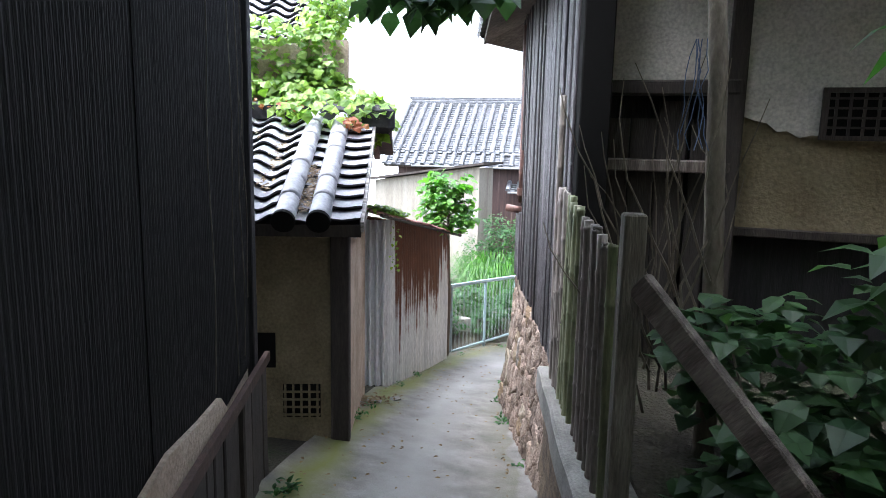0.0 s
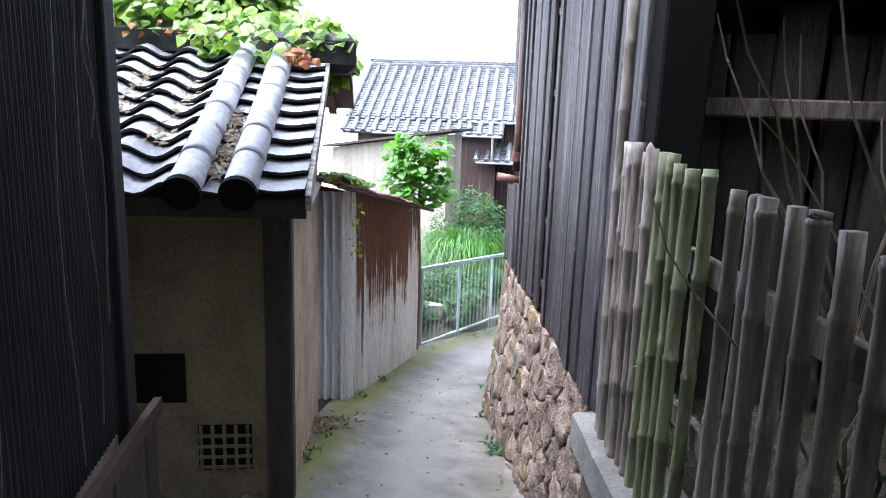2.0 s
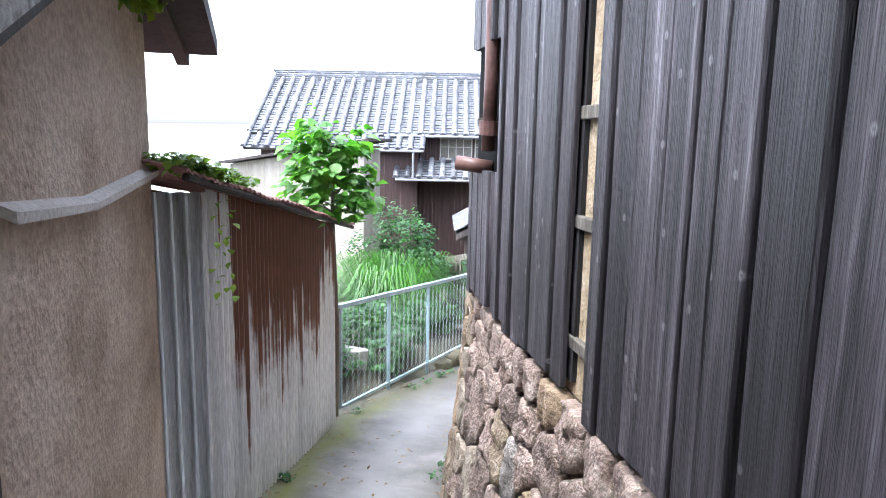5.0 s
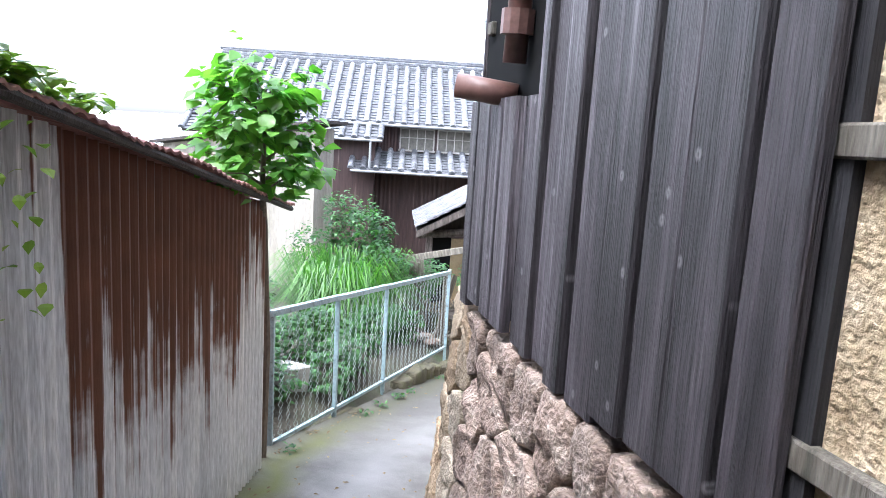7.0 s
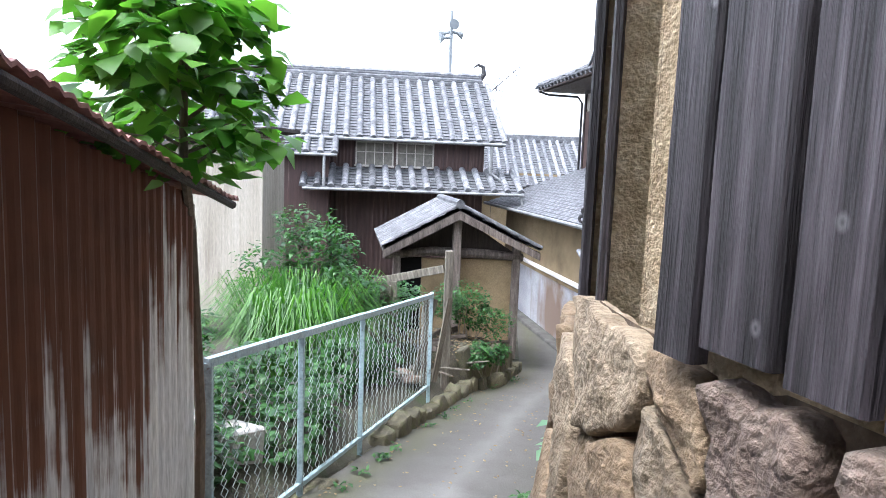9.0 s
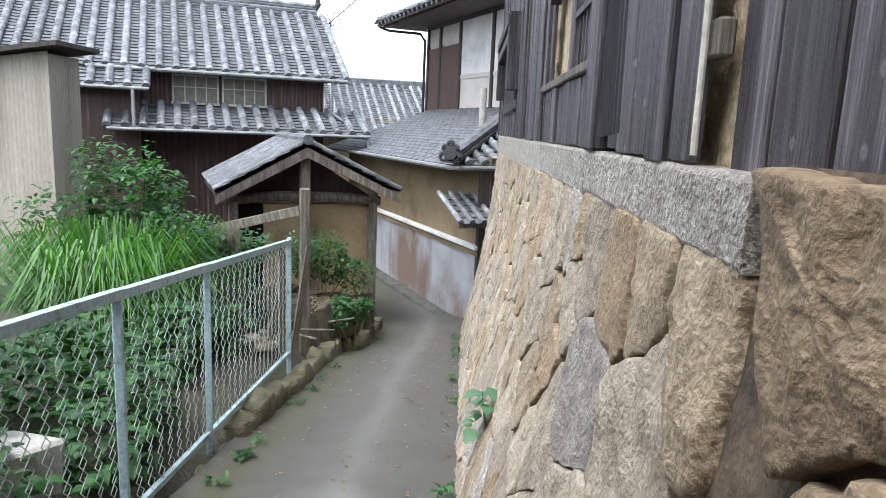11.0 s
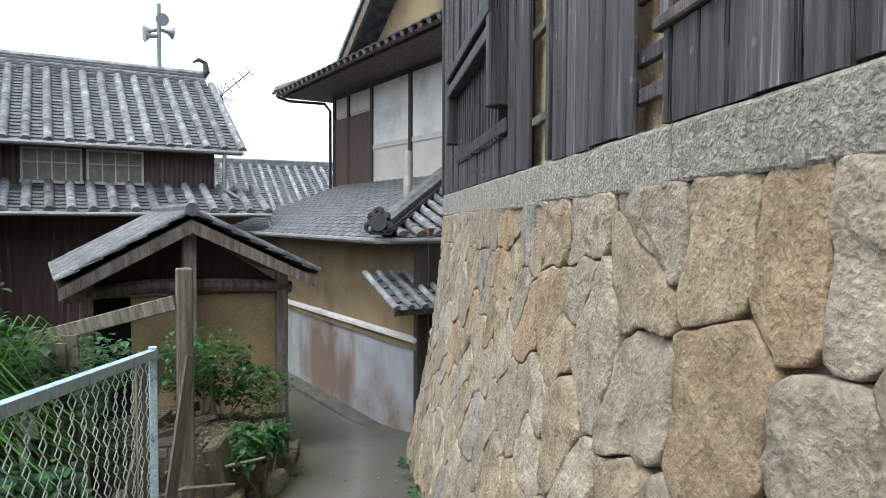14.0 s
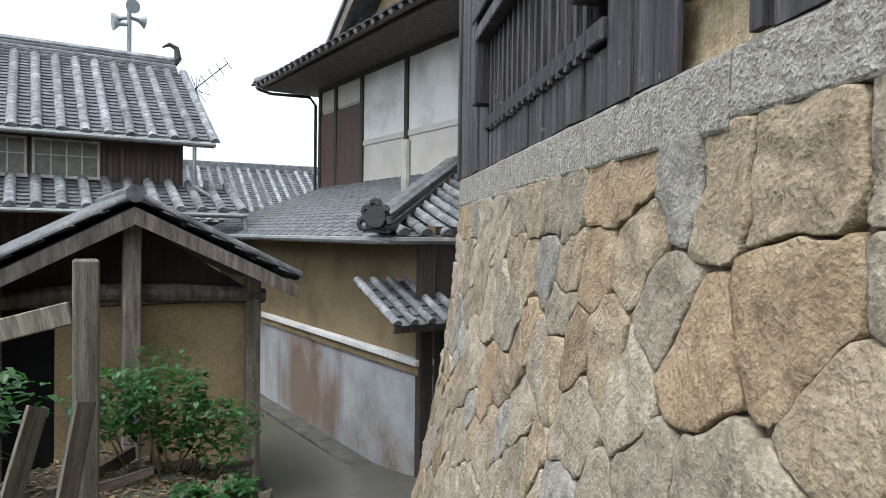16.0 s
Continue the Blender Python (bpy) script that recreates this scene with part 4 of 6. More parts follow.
rp_roof = rp.copy()
roof = thing("lean_to_roof", rp, "", "")
roof.parent = barn
part("roof_boarding", boxed(0, 3.86, 0.0, SL, -0.08, -0.03), M_DARKWOOD, roof)


def pantile(w, c, t=0.018):
    """One wavy pan tile; its thick front edge is later coloured dark as shade."""
    bm = bmesh.new()
    fr, bk, lo = [], [], []
    for k in range(9):
        x = w * k / 8
        z = 0.03 * math.cos(2 * math.pi * k / 8) * (1 if k < 5 else 1.0)
        fr.append(bm.verts.new((x, -0.02, z + 0.055))), bk.append(bm.verts.new((x, c, z + 0.012))), lo.append(bm.verts.new((x, -0.015, z + 0.055 - t)))
    for k in range(8):
        bm.faces.new((fr[k], fr[k + 1], bk[k + 1], bk[k]))
        bm.faces.new((lo[k], lo[k + 1], fr[k + 1], fr[k]))
    return bm


TW, TC = 0.27, 0.165
first = part("pantile", pantile(TW, TC + 0.01), M_TILE_PALE, roof, smooth=False)
# faces turned down the slope are painted dark as if shaded
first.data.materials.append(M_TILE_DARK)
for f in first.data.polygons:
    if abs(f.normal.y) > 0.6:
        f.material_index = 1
tiles = [(3.86 - 0.55 - TW * (i + 1), TC * j) for j in range(13) for i in range(8)]
rng = random.Random(2)
for i, (x, y) in enumerate(tiles):
    m = pose(x, y, 0, rng.uniform(-0.6, 0.6), 0, rng.uniform(-0.5, 0.5))
    if i == 0:
        first.matrix_basis = m
    else:
        again(first, m)
flat = part("flat_tile", pantile(0.24, TC + 0.01), M_TILE_PALE, roof, m=pose(3.86 - 0.24, 0, 0))
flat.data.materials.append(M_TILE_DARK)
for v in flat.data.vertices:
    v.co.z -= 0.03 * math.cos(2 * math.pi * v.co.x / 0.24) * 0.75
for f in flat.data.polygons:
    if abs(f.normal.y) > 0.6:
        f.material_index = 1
for j in range(13):
    for x in (3.86 - 0.24, 3.86 - 0.42):
        if (x, j) != (3.86 - 0.24, 0):
            again(flat, pose(x, TC * j, 0.0 if x > 3.5 else -0.02))


def cover_tile(r, ln):
    bm = bmesh.new()
    e = []
    for y, rr in ((-0.015, r), (0.03, r), (ln, r * 0.94)):
        e.append([bm.verts.new((rr * math.cos(math.pi * q / 10), y, rr * math.sin(math.pi * q / 10) * 1.05)) for q in range(11)])
    for a, b in zip(e, e[1:]):
        for q in range(10):
            bm.faces.new((a[q], b[q], b[q + 1], a[q + 1]))
    bm.faces.new(e[0])
    return bm


cov = part("cover_tile", cover_tile(0.072, 0.27), M_TILE_PALE, roof, smooth=True, m=pose(3.38, -0.05, 0.06))
for x in (3.38, 3.60):
    for j in range(8):
        if x != 3.38 or j:
            again(cov, pose(x, -0.05 + 0.26 * j, 0.06 + rng.uniform(-0.004, 0.004), 0, 0, rng.uniform(-1, 1)))
    # black disc paints the shade on the roll's front end
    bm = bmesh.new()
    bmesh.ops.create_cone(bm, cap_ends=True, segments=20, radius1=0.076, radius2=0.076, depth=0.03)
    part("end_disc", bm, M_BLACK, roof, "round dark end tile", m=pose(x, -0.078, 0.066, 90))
M_VERGE = mat("flaking_paint", [(0.09, 0.08, 0.07), (0.30, 0.29, 0.27), (0.46, 0.45, 0.43)], 6, 0.85, 0.5, 40, (0.5, 5, 5), vary=0.1)
part("verge_board", boxed(3.86, 3.882, -0.02, SL, -0.045, 0.03), M_VERGE, roof, "flaking pale verge board")
part("fascia", boxed(0, 3.86, -0.01, 0.02, -0.09, 0.0), M_DARKWOOD, roof)
# taller block behind, with its own roof
part("upper_wall", boxed(-4.0, 0.0, 1.5, 1.62, 1.4, 2.35), M_MUD, barn)
up = thing("upper_roof", roof_pose((-4.35, 1.55, 2.3), (1, 0, 0), (0, 1, 0.55)), "", "")
up.parent = barn
part("roof_boarding", boxed(0, 4.15, 0.0, 2.4, -0.1, -0.03), M_DARKWOOD, up)
for j in range(13):
    for i in range(15):
        again(first, pose(0.05 + TW * i, TC * 1.1 * j, 0), up)
part("back_slope", prism(bmesh.new(), [(0.40, 1.05, 1.62), (0.40, 2.4, 1.30), (0.40, 2.4, 1.38), (0.40, 1.05, 1.74)], (-3.9, 0, 0)), M_TILE_DARK, barn, "far roof slope coloured dark for its shaded underside")
part("rafter", boxed(0.2, 0.26, 1.2, 2.5, -0.03, 0.03), M_DARKWOOD, barn, m=Matrix.Translation((0, 0, 1.84)) @ Matrix.Rotation(radians(-13), 4, "X"))
part("ridge_end", boxed(-0.2, 0.44, 0.92, 1.25, 1.52, 1.76, bev=0.05), M_TILE_DARK, barn, "dark ridge-end tile under ivy")

# ---- ivy over the roofs ----
rng = random.Random(21)
ivy = thing("ivy", Matrix.Identity(4), "bright green ivy spilling over the tiled roof", "ivy", kind="stuff")
B = barn.matrix_basis


def ivy_mass(n, spots, size):
    bm = bmesh.new()
    for _ in range(n):
        c, r = rng.choice(spots)
        d = rand_dir(rng)
        p = B @ (Vector(c) + Vector((d.x * r[0], d.y * r[1], d.z * r[2])) * rng.uniform(0.6, 1))
        dd = rand_dir(rng, -0.7, 0.1)
        leaf(bm, p, dd, Vector((0.3, -0.6, 0.7)), size * rng.uniform(0.6, 1.4), 0.95, 0.1, 0.3)
    return bm


part("leaves", ivy_mass(4200, [((-0.3, 1.45, 1.95), (0.35, 0.06, 0.25)), ((-0.9, 1.45, 2.05), (0.6, 0.06, 0.25)), ((-0.35, 1.7, 2.25), (0.2, 0.25, 0.3)), ((-0.3, 2.1, 2.6), (0.25, 0.4, 0.3)), ((-0.45, 1.6, 1.95), (0.3, 0.25, 0.2)), ((0.1, 1.6, 1.5), (0.25, 0.5, 0.12)), ((0.36, 1.7, 1.62), (0.06, 0.5, 0.05)), ((-0.9, 1.2, 1.85), (0.9, 0.3, 0.16)), ((-0.15, 1.0, 1.72), (0.45, 0.4, 0.17)), ((0.2, 1.15, 1.7), (0.22, 0.3, 0.2)), ((-1.6, 1.2, 2.0), (0.7, 0.3, 0.2)), ((-0.25, 1.5, 2.2), (0.2, 0.2, 0.4)), ((-0.2, 2.0, 2.8), (0.28, 0.4, 0.35)), ((-0.2, 2.6, 3.2), (0.3, 0.5, 0.35)), ((-0.9, 1.4, 2.4), (0.6, 0.25, 0.15))], 0.075), L_IVY, ivy, kind="stuff")
part("red_leaves", ivy_mass(60, [((-0.9, 1.0, 1.75), (0.8, 0.1, 0.05)), ((0.1, 0.75, 1.6), (0.1, 0.1, 0.05))], 0.05), L_RED, ivy, "reddened old leaves", kind="stuff")

# ---- the rusted tin shed ----
C0, C1 = Vector((-3.6, 6.2, 0)), Vector((-4.05, 8.75, 0))
DT = (C1 - C0).normalized()
tin = thing("tin_shed", basis(C0, DT, Vector((-DT.y, DT.x, 0)), Vector((0, 0, 1))), "shed of corrugated tin, grey below and rusted red above", "shed")
LT = (C1 - C0).length
M_TINWALL = mat("tin_sheet", [(0.45, 0.47, 0.49), (0.60, 0.615, 0.63), (0.70, 0.705, 0.70)], 3, 0.5, 0.15, 50, (3, 3, 0.3), vary=0.06, metal=0.1)
n, l = M_TINWALL.node_tree.nodes, M_TINWALL.node_tree.links
b = n["Principled BSDF"]
uvn = n.new("ShaderNodeUVMap")
sp = n.new("ShaderNodeSeparateXYZ")
l.new(uvn.outputs[0], sp.inputs[0])
cmb = n.new("ShaderNodeCombineXYZ")
l.new(sp.outputs["X"], cmb.inputs["X"])
streak = n.new("ShaderNodeTexNoise")
streak.inputs["Scale"].default_value, streak.inputs["Detail"].default_value, streak.inputs["Roughness"].default_value = 12.0, 8, 0.72
l.new(cmb.outputs[0], streak.inputs["Vector"])
run = n.new("ShaderNodeMath")
run.operation, run.inputs[1].default_value = "MULTIPLY_ADD", 2.0
l.new(streak.outputs["Fac"], run.inputs[0])
l.new(sp.outputs["Y"], run.inputs[2])
patch = n.new("ShaderNodeTexNoise")
patch.inputs["Scale"].default_value, patch.inputs["Detail"].default_value = 6, 8
l.new(n["Texture Coordinate"].outputs["Object"], patch.inputs["Vector"])
run2 = n.new("ShaderNodeMath")
run2.operation, run2.inputs[1].default_value = "MULTIPLY_ADD", 0.35
l.new(patch.outputs["Fac"], run2.inputs[0])
l.new(run.outputs[0], run2.inputs[2])
rr_ = n.new("ShaderNodeMapRange")
rr_.inputs["From Min"].default_value, rr_.inputs["From Max"].default_value = 1.66, 1.78
l.new(run2.outputs[0], rr_.inputs["Value"])
rc = n.new("ShaderNodeValToRGB")
rc.color_ramp.elements[0].color, rc.color_ramp.elements[1].color = (0.045, 0.018, 0.012, 1), (0.19, 0.070, 0.035, 1)
l.new(patch.outputs["Fac"], rc.inputs["Fac"])
mx = n.new("ShaderNodeMix")
mx.data_type = "RGBA"
old = b.inputs["Base Color"].links[0].from_socket
l.new(rr_.outputs[0], mx.inputs["Factor"])
l.new(old, mx.inputs["A"])
l.new(rc.outputs[0], mx.inputs["B"])
l.new(mx.outputs["Result"], b.inputs["Base Color"])


def tin_sheet(w, h, top, rust, x0=0.0, flute=1.0):
    """A wall sheet whose second texture axis says how far rust has run down at that height."""
    bm = corrugated(bmesh.new(), w, h, 0.072, 0.011, top)
    for v in bm.verts:
        if v.co.z < 1e-6:
            v.co.z = -0.02 - 0.175 * v.co.x * (x0 == 0)
        v.co.y *= flute
    lay = bm.loops.layers.uv.new("UVMap")
    for f in bm.faces:
        for lp in f.loops:
            c = lp.vert.co
            lp[lay].uv = (x0 + c.x, c.z / top(c.x) * 0.75 + rust(c.x))
    return bm


part("wall_sheet", tin_sheet(LT, 2.0, lambda x: 2.035 - 0.193 * x, lambda x: -0.3 if x < 0.26 else (0.19 if x < 1.2 else (0.21 if x < 2.1 else 0.02))), M_TINWALL, tin, m=pose(0, 0, -1.40))
part("front_sheet", tin_sheet(0.34, 2.0, lambda x: 1.82, lambda x: -0.35, 5, 2.4), M_TINWALL, tin, "clean grey corrugated sheet", m=pose(0, 0.0, -1.2, 0, 0, 105))
part("frame", boxed(0.02, LT - 0.02, 0.03, 0.14, -2.0, -0.9), M_DARKWOOD, tin)
part("back_wall", boxed(0.0, LT, 2.3, 2.4, -1.6, 0.9), M_RUST, tin)
part("end_wall", prism(bmesh.new(), [(LT, 0.02, -1.9), (LT, 2.3, -1.9), (LT, 2.3, 0.5), (LT, 0.02, 0.15)], (-0.02, 0, 0)), M_RUST, tin)
bm = bmesh.new()


def tin_roof(u, v):
    x, y = -0.5 + u * (LT + 0.75), -0.14 + v * 2.5
    return Vector((x, y + 0.015 * noise.noise(Vector((x * 6, v * 3, 5))) * (v < 0.01), 0.665 - 0.195 * x + 0.17 * v * 2.5 + 0.007 * math.sin(x * 90) + 0.02 * noise.noise(Vector((x * 3, y * 3, 0)))))


grid(bm, 150, 8, tin_roof)
r = bmesh.ops.extrude_face_region(bm, geom=bm.faces[:])
bmesh.ops.translate(bm, verts=[v for v in r["geom"] if isinstance(v, bmesh.types.BMVert)], vec=(0, 0, -0.012))
M_REDTIN = mat("red_tin_roof", [(0.16, 0.06, 0.05), (0.30, 0.14, 0.12), (0.40, 0.24, 0.21)], 3, 0.7, 0.2, 50, vary=0.05)
part("roof", bm, M_REDTIN, tin, "faded red corrugated roof")
part("eave_pole", tube(bmesh.new(), [(-0.48, -0.125, 0.632 + 0.195 * 0.48), (1.0, -0.12, 0.632 - 0.195), (LT + 0.2, -0.125, 0.632 - 0.195 * (LT + 0.2))], 0.018, 8), M_DARKWOOD, tin, "thin dark pole under the roof's edge")
part("wall_plate", prism(bmesh.new(), [(0.05, 0.03, 0.61), (LT + 0.15, 0.03, 0.72 - 0.195 * (LT + 0.65)), (LT + 0.15, 0.03, 0.62 - 0.195 * (LT + 0.65)), (0.05, 0.03, 0.51)], (0, 0.05, 0)), M_DARKWOOD, tin)

# a sapling rooted at the shed's far end
rng = random.Random(31)
SP = Vector((-4.13, 8.95, 0.0))
gz0 = ground_z(SP.x, SP.y)
sap = thing("sapling", Matrix.Translation((SP.x, SP.y, gz0)), "young tree with broad bright green leaves by the tin shed", "tree")
HEART = Vector((-3.91, 8.42, 0.54)) - Vector((SP.x, SP.y, gz0))
stem = [Vector((0, 0, -0.05)), Vector((0.02, 0.0, 0.9)), Vector((0.04, -0.12, HEART.z - 0.55)), HEART + Vector((0, 0, -0.25)), HEART + Vector((0.02, -0.02, 0.3))]
part("trunk", tube(bmesh.new(), stem, [0.03, 0.026, 0.022, 0.018, 0.008], 7), M_BARK, sap)
tips = []
for i in range(26):
    a = i * 2.4 + rng.uniform(-0.3, 0.3)
    k = i / 26
    p0 = HEART + Vector((0, 0, -0.3 + 0.6 * k))
    ln = rng.uniform(0.3, 0.5) * (1.0 - 0.55 * k)
    p1 = p0 + Vector((math.cos(a) * ln, math.sin(a) * ln, rng.uniform(0.06, 0.22)))
    part("branch", tube(bmesh.new(), [p0, p0.lerp(p1, 0.5) + Vector((0, 0, 0.03)), p1], [0.008, 0.006, 0.003], 5), M_BARK, sap)
    tips += [(p0.lerp(p1, q), p1 - p0) for q in (0.35, 0.5, 0.65, 0.8, 0.92, 1.0)]
bm = bmesh.new()
leaf(bm, Vector((0, 0, 0)), Vector((1, 0, 0)), Vector((0, 0, 1)), 0.12, 0.85, 0.12, 0.25)
lf = part("leaf", bm, L_BRIGHT, sap, smooth=True, m=pose(*(HEART + Vector((0, 0, 0.34))), 0, -20, 40))
for p, d in tips * 5:
    a = math.degrees(math.atan2(d.y, d.x)) + rng.uniform(-85, 85)
    again(lf, pose(*(p + rand_dir(rng) * rng.uniform(0.02, 0.14)), rng.uniform(-35, 35), rng.uniform(-20, 45), a) @ Matrix.Scale(rng.uniform(0.5, 1.15), 4))

# ---- chain-link fence ----
F = [Vector((-4.19, 9.2, 0)), Vector((-4.04, 10.22, 0)), Vector((-3.885, 11.28, 0)), Vector((-3.59, 13.27, 0))]
FT = [-0.73, -0.82, -0.92, -1.10]
FB = [-1.82, -1.91, -2.00, -2.17]
fence = thing("chain_link_fence", Matrix.Identity(4), "pale blue chain-link fence with flaking steel posts", "fence")
for i, p in enumerate(F):
    part("post", boxed(-0.02, 0.02, -0.02, 0.02, FB[i] - 0.15, FT[i] + (0.04 if i == 3 else 0.0), bev=0.004), M_FENCE, fence, m=pose(p.x, p.y, 0, 0, 0, 10))
for i in range(3):
    a, b = F[i].copy(), F[i + 1].copy()
    for nm, za, zb, w in (("top_rail", FT[i], FT[i + 1], 0.022), ("bottom_rail", FB[i] + 0.05, FB[i + 1] + 0.05, 0.015)):
        bm = bmesh.new()
        d = (b - a).normalized()
        sdv = Vector((-d.y, d.x, 0))
        pts = [Vector((a.x, a.y, za)) - d * 0.02, Vector((b.x, b.y, zb)) + d * 0.02]
        q = [[bm.verts.new(p + sdv * sx * w + Vector((0, 0, sz * w))) for sx, sz in ((-1, -1), (1, -1), (1, 1), (-1, 1))] for p in pts]
        for k in range(4):
            bm.faces.new((q[0][k], q[0][(k + 1) % 4], q[1][(k + 1) % 4], q[1][k]))
        bm.faces.new(q[0][::-1]), bm.faces.new(q[1])
        part(nm, bm, M_FENCE, fence)
    cu = bpy.data.curves.new("wire_mesh", "CURVE")
    cu.dimensions, cu.bevel_depth, cu.bevel_resolution = "3D", 0.0027, 0
    ln = (b - a).length
    nw = int(ln / 0.112)
    h0 = FT[i] - FB[i] - 0.08
    for k in range(nw + 1):
        for sg in (1,):
            spl = cu.splines.new("POLY")
            nz = 18
            spl.points.add(nz)
            for j in range(nz + 1):
                x = min(max((k + 0.5 * (j % 2)) / nw, 0), 1) * ln
                f = x / ln
                p = a + (b - a) * f
                zb, zt = FB[i] + (FB[i + 1] - FB[i]) * f + 0.05, FT[i] + (FT[i + 1] - FT[i]) * f - 0.01
                y = 0.004 * (1 if j % 4 < 2 else -1)
                spl.points[j].co = (p.x + y, p.y, zb + (zt - zb) * j / nz, 1)
            spl2 = cu.splines.new("POLY")
            spl2.points.add(nz)
            for j in range(nz + 1):
                x = min(max((k + 0.5 - 0.5 * (j % 2)) / nw, 0), 1) * ln
                f = x / ln
                p = a + (b - a) * f
                zb, zt = FB[i] + (FB[i + 1] - FB[i]) * f + 0.05, FT[i] + (FT[i + 1] - FT[i]) * f - 0.01
                spl2.points[j].co = (p.x - 0.004, p.y, zb + (zt - zb) * j / nz, 1)
    cu.materials.append(M_WIRE)
    ob = new("wire_mesh", cu)
    ob.parent = fence
# kerb of rough blocks under the fence
rng = random.Random(17)
kerb = thing("kerb", Matrix.Identity(4), "rough mossy stone blocks along the lane's edge", "kerb", kind="structure")
y = 9.5
while y < 17.6:
    w = rng.uniform(0.2, 0.42)
    x = lerp_table(y + w / 2, LEFT)
    dx = (lerp_table(y + w, LEFT) - lerp_table(y, LEFT)) / w
    bm = boxed(-0.09, 0.07, 0.01, w - 0.01, -0.2, rng.uniform(-0.06, 0.02) + (0.14 if y > 11.4 else 0), bev=0.02)
    bmesh.ops.subdivide_edges(bm, edges=bm.edges[:], cuts=2)
    for v in bm.verts:
        v.co += noise.noise_vector(v.co * 7 + Vector((y, 0, 0))) * 0.05
    part("kerb_stone", bm, M_KERB, kerb, smooth=True, m=pose(x - 0.02, y, fall(y), 0, 0, -math.degrees(math.atan(dx))))
    y += w

# ---- the beige tin shed behind the garden ----
beige = thing("beige_shed", pose(-7.02, 17.05, 0.15, 0, 0, -8), "tall shed clad in pale beige ribbed tin", "shed")
part("core", prism(bmesh.new(), [(-3.6, 0.03, -2.6), (-0.02, 0.03, -2.6), (-0.02, 0.03, 0.55), (-3.6, 0.03, 0.0)], (0, 0.75, 0)), M_BEIGETIN, beige)
part("front_sheet", corrugated(bmesh.new(), 3.6, 3.0, 0.06, 0.0017, lambda x: 2.6 + 0.05 + 0.15 * x), M_BEIGETIN, beige, m=pose(-3.6, 0.0, -2.6))
part("side_sheet", corrugated(bmesh.new(), 0.75, 3.15, 0.06, 0.003), M_BEIGETIN, beige, m=pose(0, 0, -2.6, 0, 0, 90))
part("roof", prism(bmesh.new(), [(-3.8, -0.18, 0.05), (0.22, -0.18, 0.65), (0.22, -0.18, 0.71), (-3.8, -0.18, 0.11)], (0, 1.1, 0)), M_DARKWOOD, beige)

# ---- the main house ----
HX = Matrix.Rotation(radians(14), 4, "Z")
house = thing("tiled_house", Matrix.Translation((-3.75, 24.1, 0)) @ HX, "two-storey house with grey tiled roofs and brown tin walls", "house")
part("wall", boxed(-8.6, 0, 0.0, 4.0, -3.4, 1.13), M_BROWNTIN, house)
part("upper_cladding", corrugated(bmesh.new(), 8.6, 0.95, 0.09, 0.008), M_BROWNTIN, house, "brown ribbed tin", m=pose(-8.6, -0.02, 0.15))
part("lower_cladding", corrugated(bmesh.new(), 8.6, 2.9, 0.12, 0.008), M_BROWNTIN, house, "streaked brown ribbed tin", m=pose(-8.6, -0.02, -3.2))
roof_tiles(house, roof_pose((-9.0, -0.5, 0.95), (1, 0, 0), (0, 3.0, 1.82)), 9.45, 3.5, 0.335, 0.15, M_TILE, r=0.085)
part("gutter", tube(bmesh.new(), [(-5.0, -0.55, 0.93), (0.45, -0.55, 0.93)], 0.04, 8), M_GUTTER, house)
part("gable", prism(bmesh.new(), [(-0.05, -0.2, 1.1), (-0.05, 5.2, 1.1), (-0.05, 2.5, 2.6)], (-0.1, 0, 0)), M_BROWNTIN, house)
for k in range(5):
    part("ridge_course", boxed(-9.0 + 0.02 * k, 0.36 - 0.02 * k, 2.33 + 0.025 * k, 2.73 - 0.025 * k, 2.66 + 0.066 * k, 2.72 + 0.066 * k, bev=0.012), M_TILE if k % 2 else M_PAN, house, "course of ridge tiles")
part("ridge_cap", tube(bmesh.new(), [(-9.0, 2.53, 3.03), (0.35, 2.53, 3.03)], 0.07, 8), M_TILE, house)
bm = bmesh.new()
tube(bm, [(0.25, 2.53, 2.95), (0.36, 2.53, 3.1), (0.33, 2.53, 3.3), (0.18, 2.53, 3.36), (0.05, 2.53, 3.28)], [0.09, 0.08, 0.06, 0.045, 0.02], 8)
part("ridge_finial", bm, M_TILE_DARK, house, "dark curled ridge-end tile")
part("back_roof", prism(bmesh.new(), [(-9.0, 2.5, 2.74), (0.45, 2.5, 2.74), (0.45, 5.8, 0.8), (-9.0, 5.8, 0.8)], (0, 0, -0.06)), M_TILE, house)
for x0, x1 in ((-3.32, -2.42), (-2.27, -1.37)):
    wd = part("window", boxed(x0, x1, -0.042, -0.03, 0.3, 0.86), M_GLASS, house, "frosted window in a pale frame")
    bm = bmesh.new()
    box(bm, x0 - 0.04, x1 + 0.04, -0.07, -0.021, 0.86, 0.9), box(bm, x0 - 0.06, x1 + 0.06, -0.09, -0.021, 0.25, 0.3), box(bm, x0 - 0.04, x0, -0.07, -0.021, 0.3, 0.86), box(bm, x1, x1 + 0.04, -0.07, -0.021, 0.3, 0.86)
    part("frame", bm, M_PALEFRAME, wd)
    for k in range(1, 4):
        xx = x0 + (x1 - x0) * k / 4
        part("muntin", boxed(xx - 0.012, xx + 0.012, -0.056, -0.042, 0.3, 0.86), M_PALEFRAME, wd)
    part("muntin", boxed(x0, x1, -0.06, -0.042, 0.62, 0.64), M_PALEFRAME, wd)
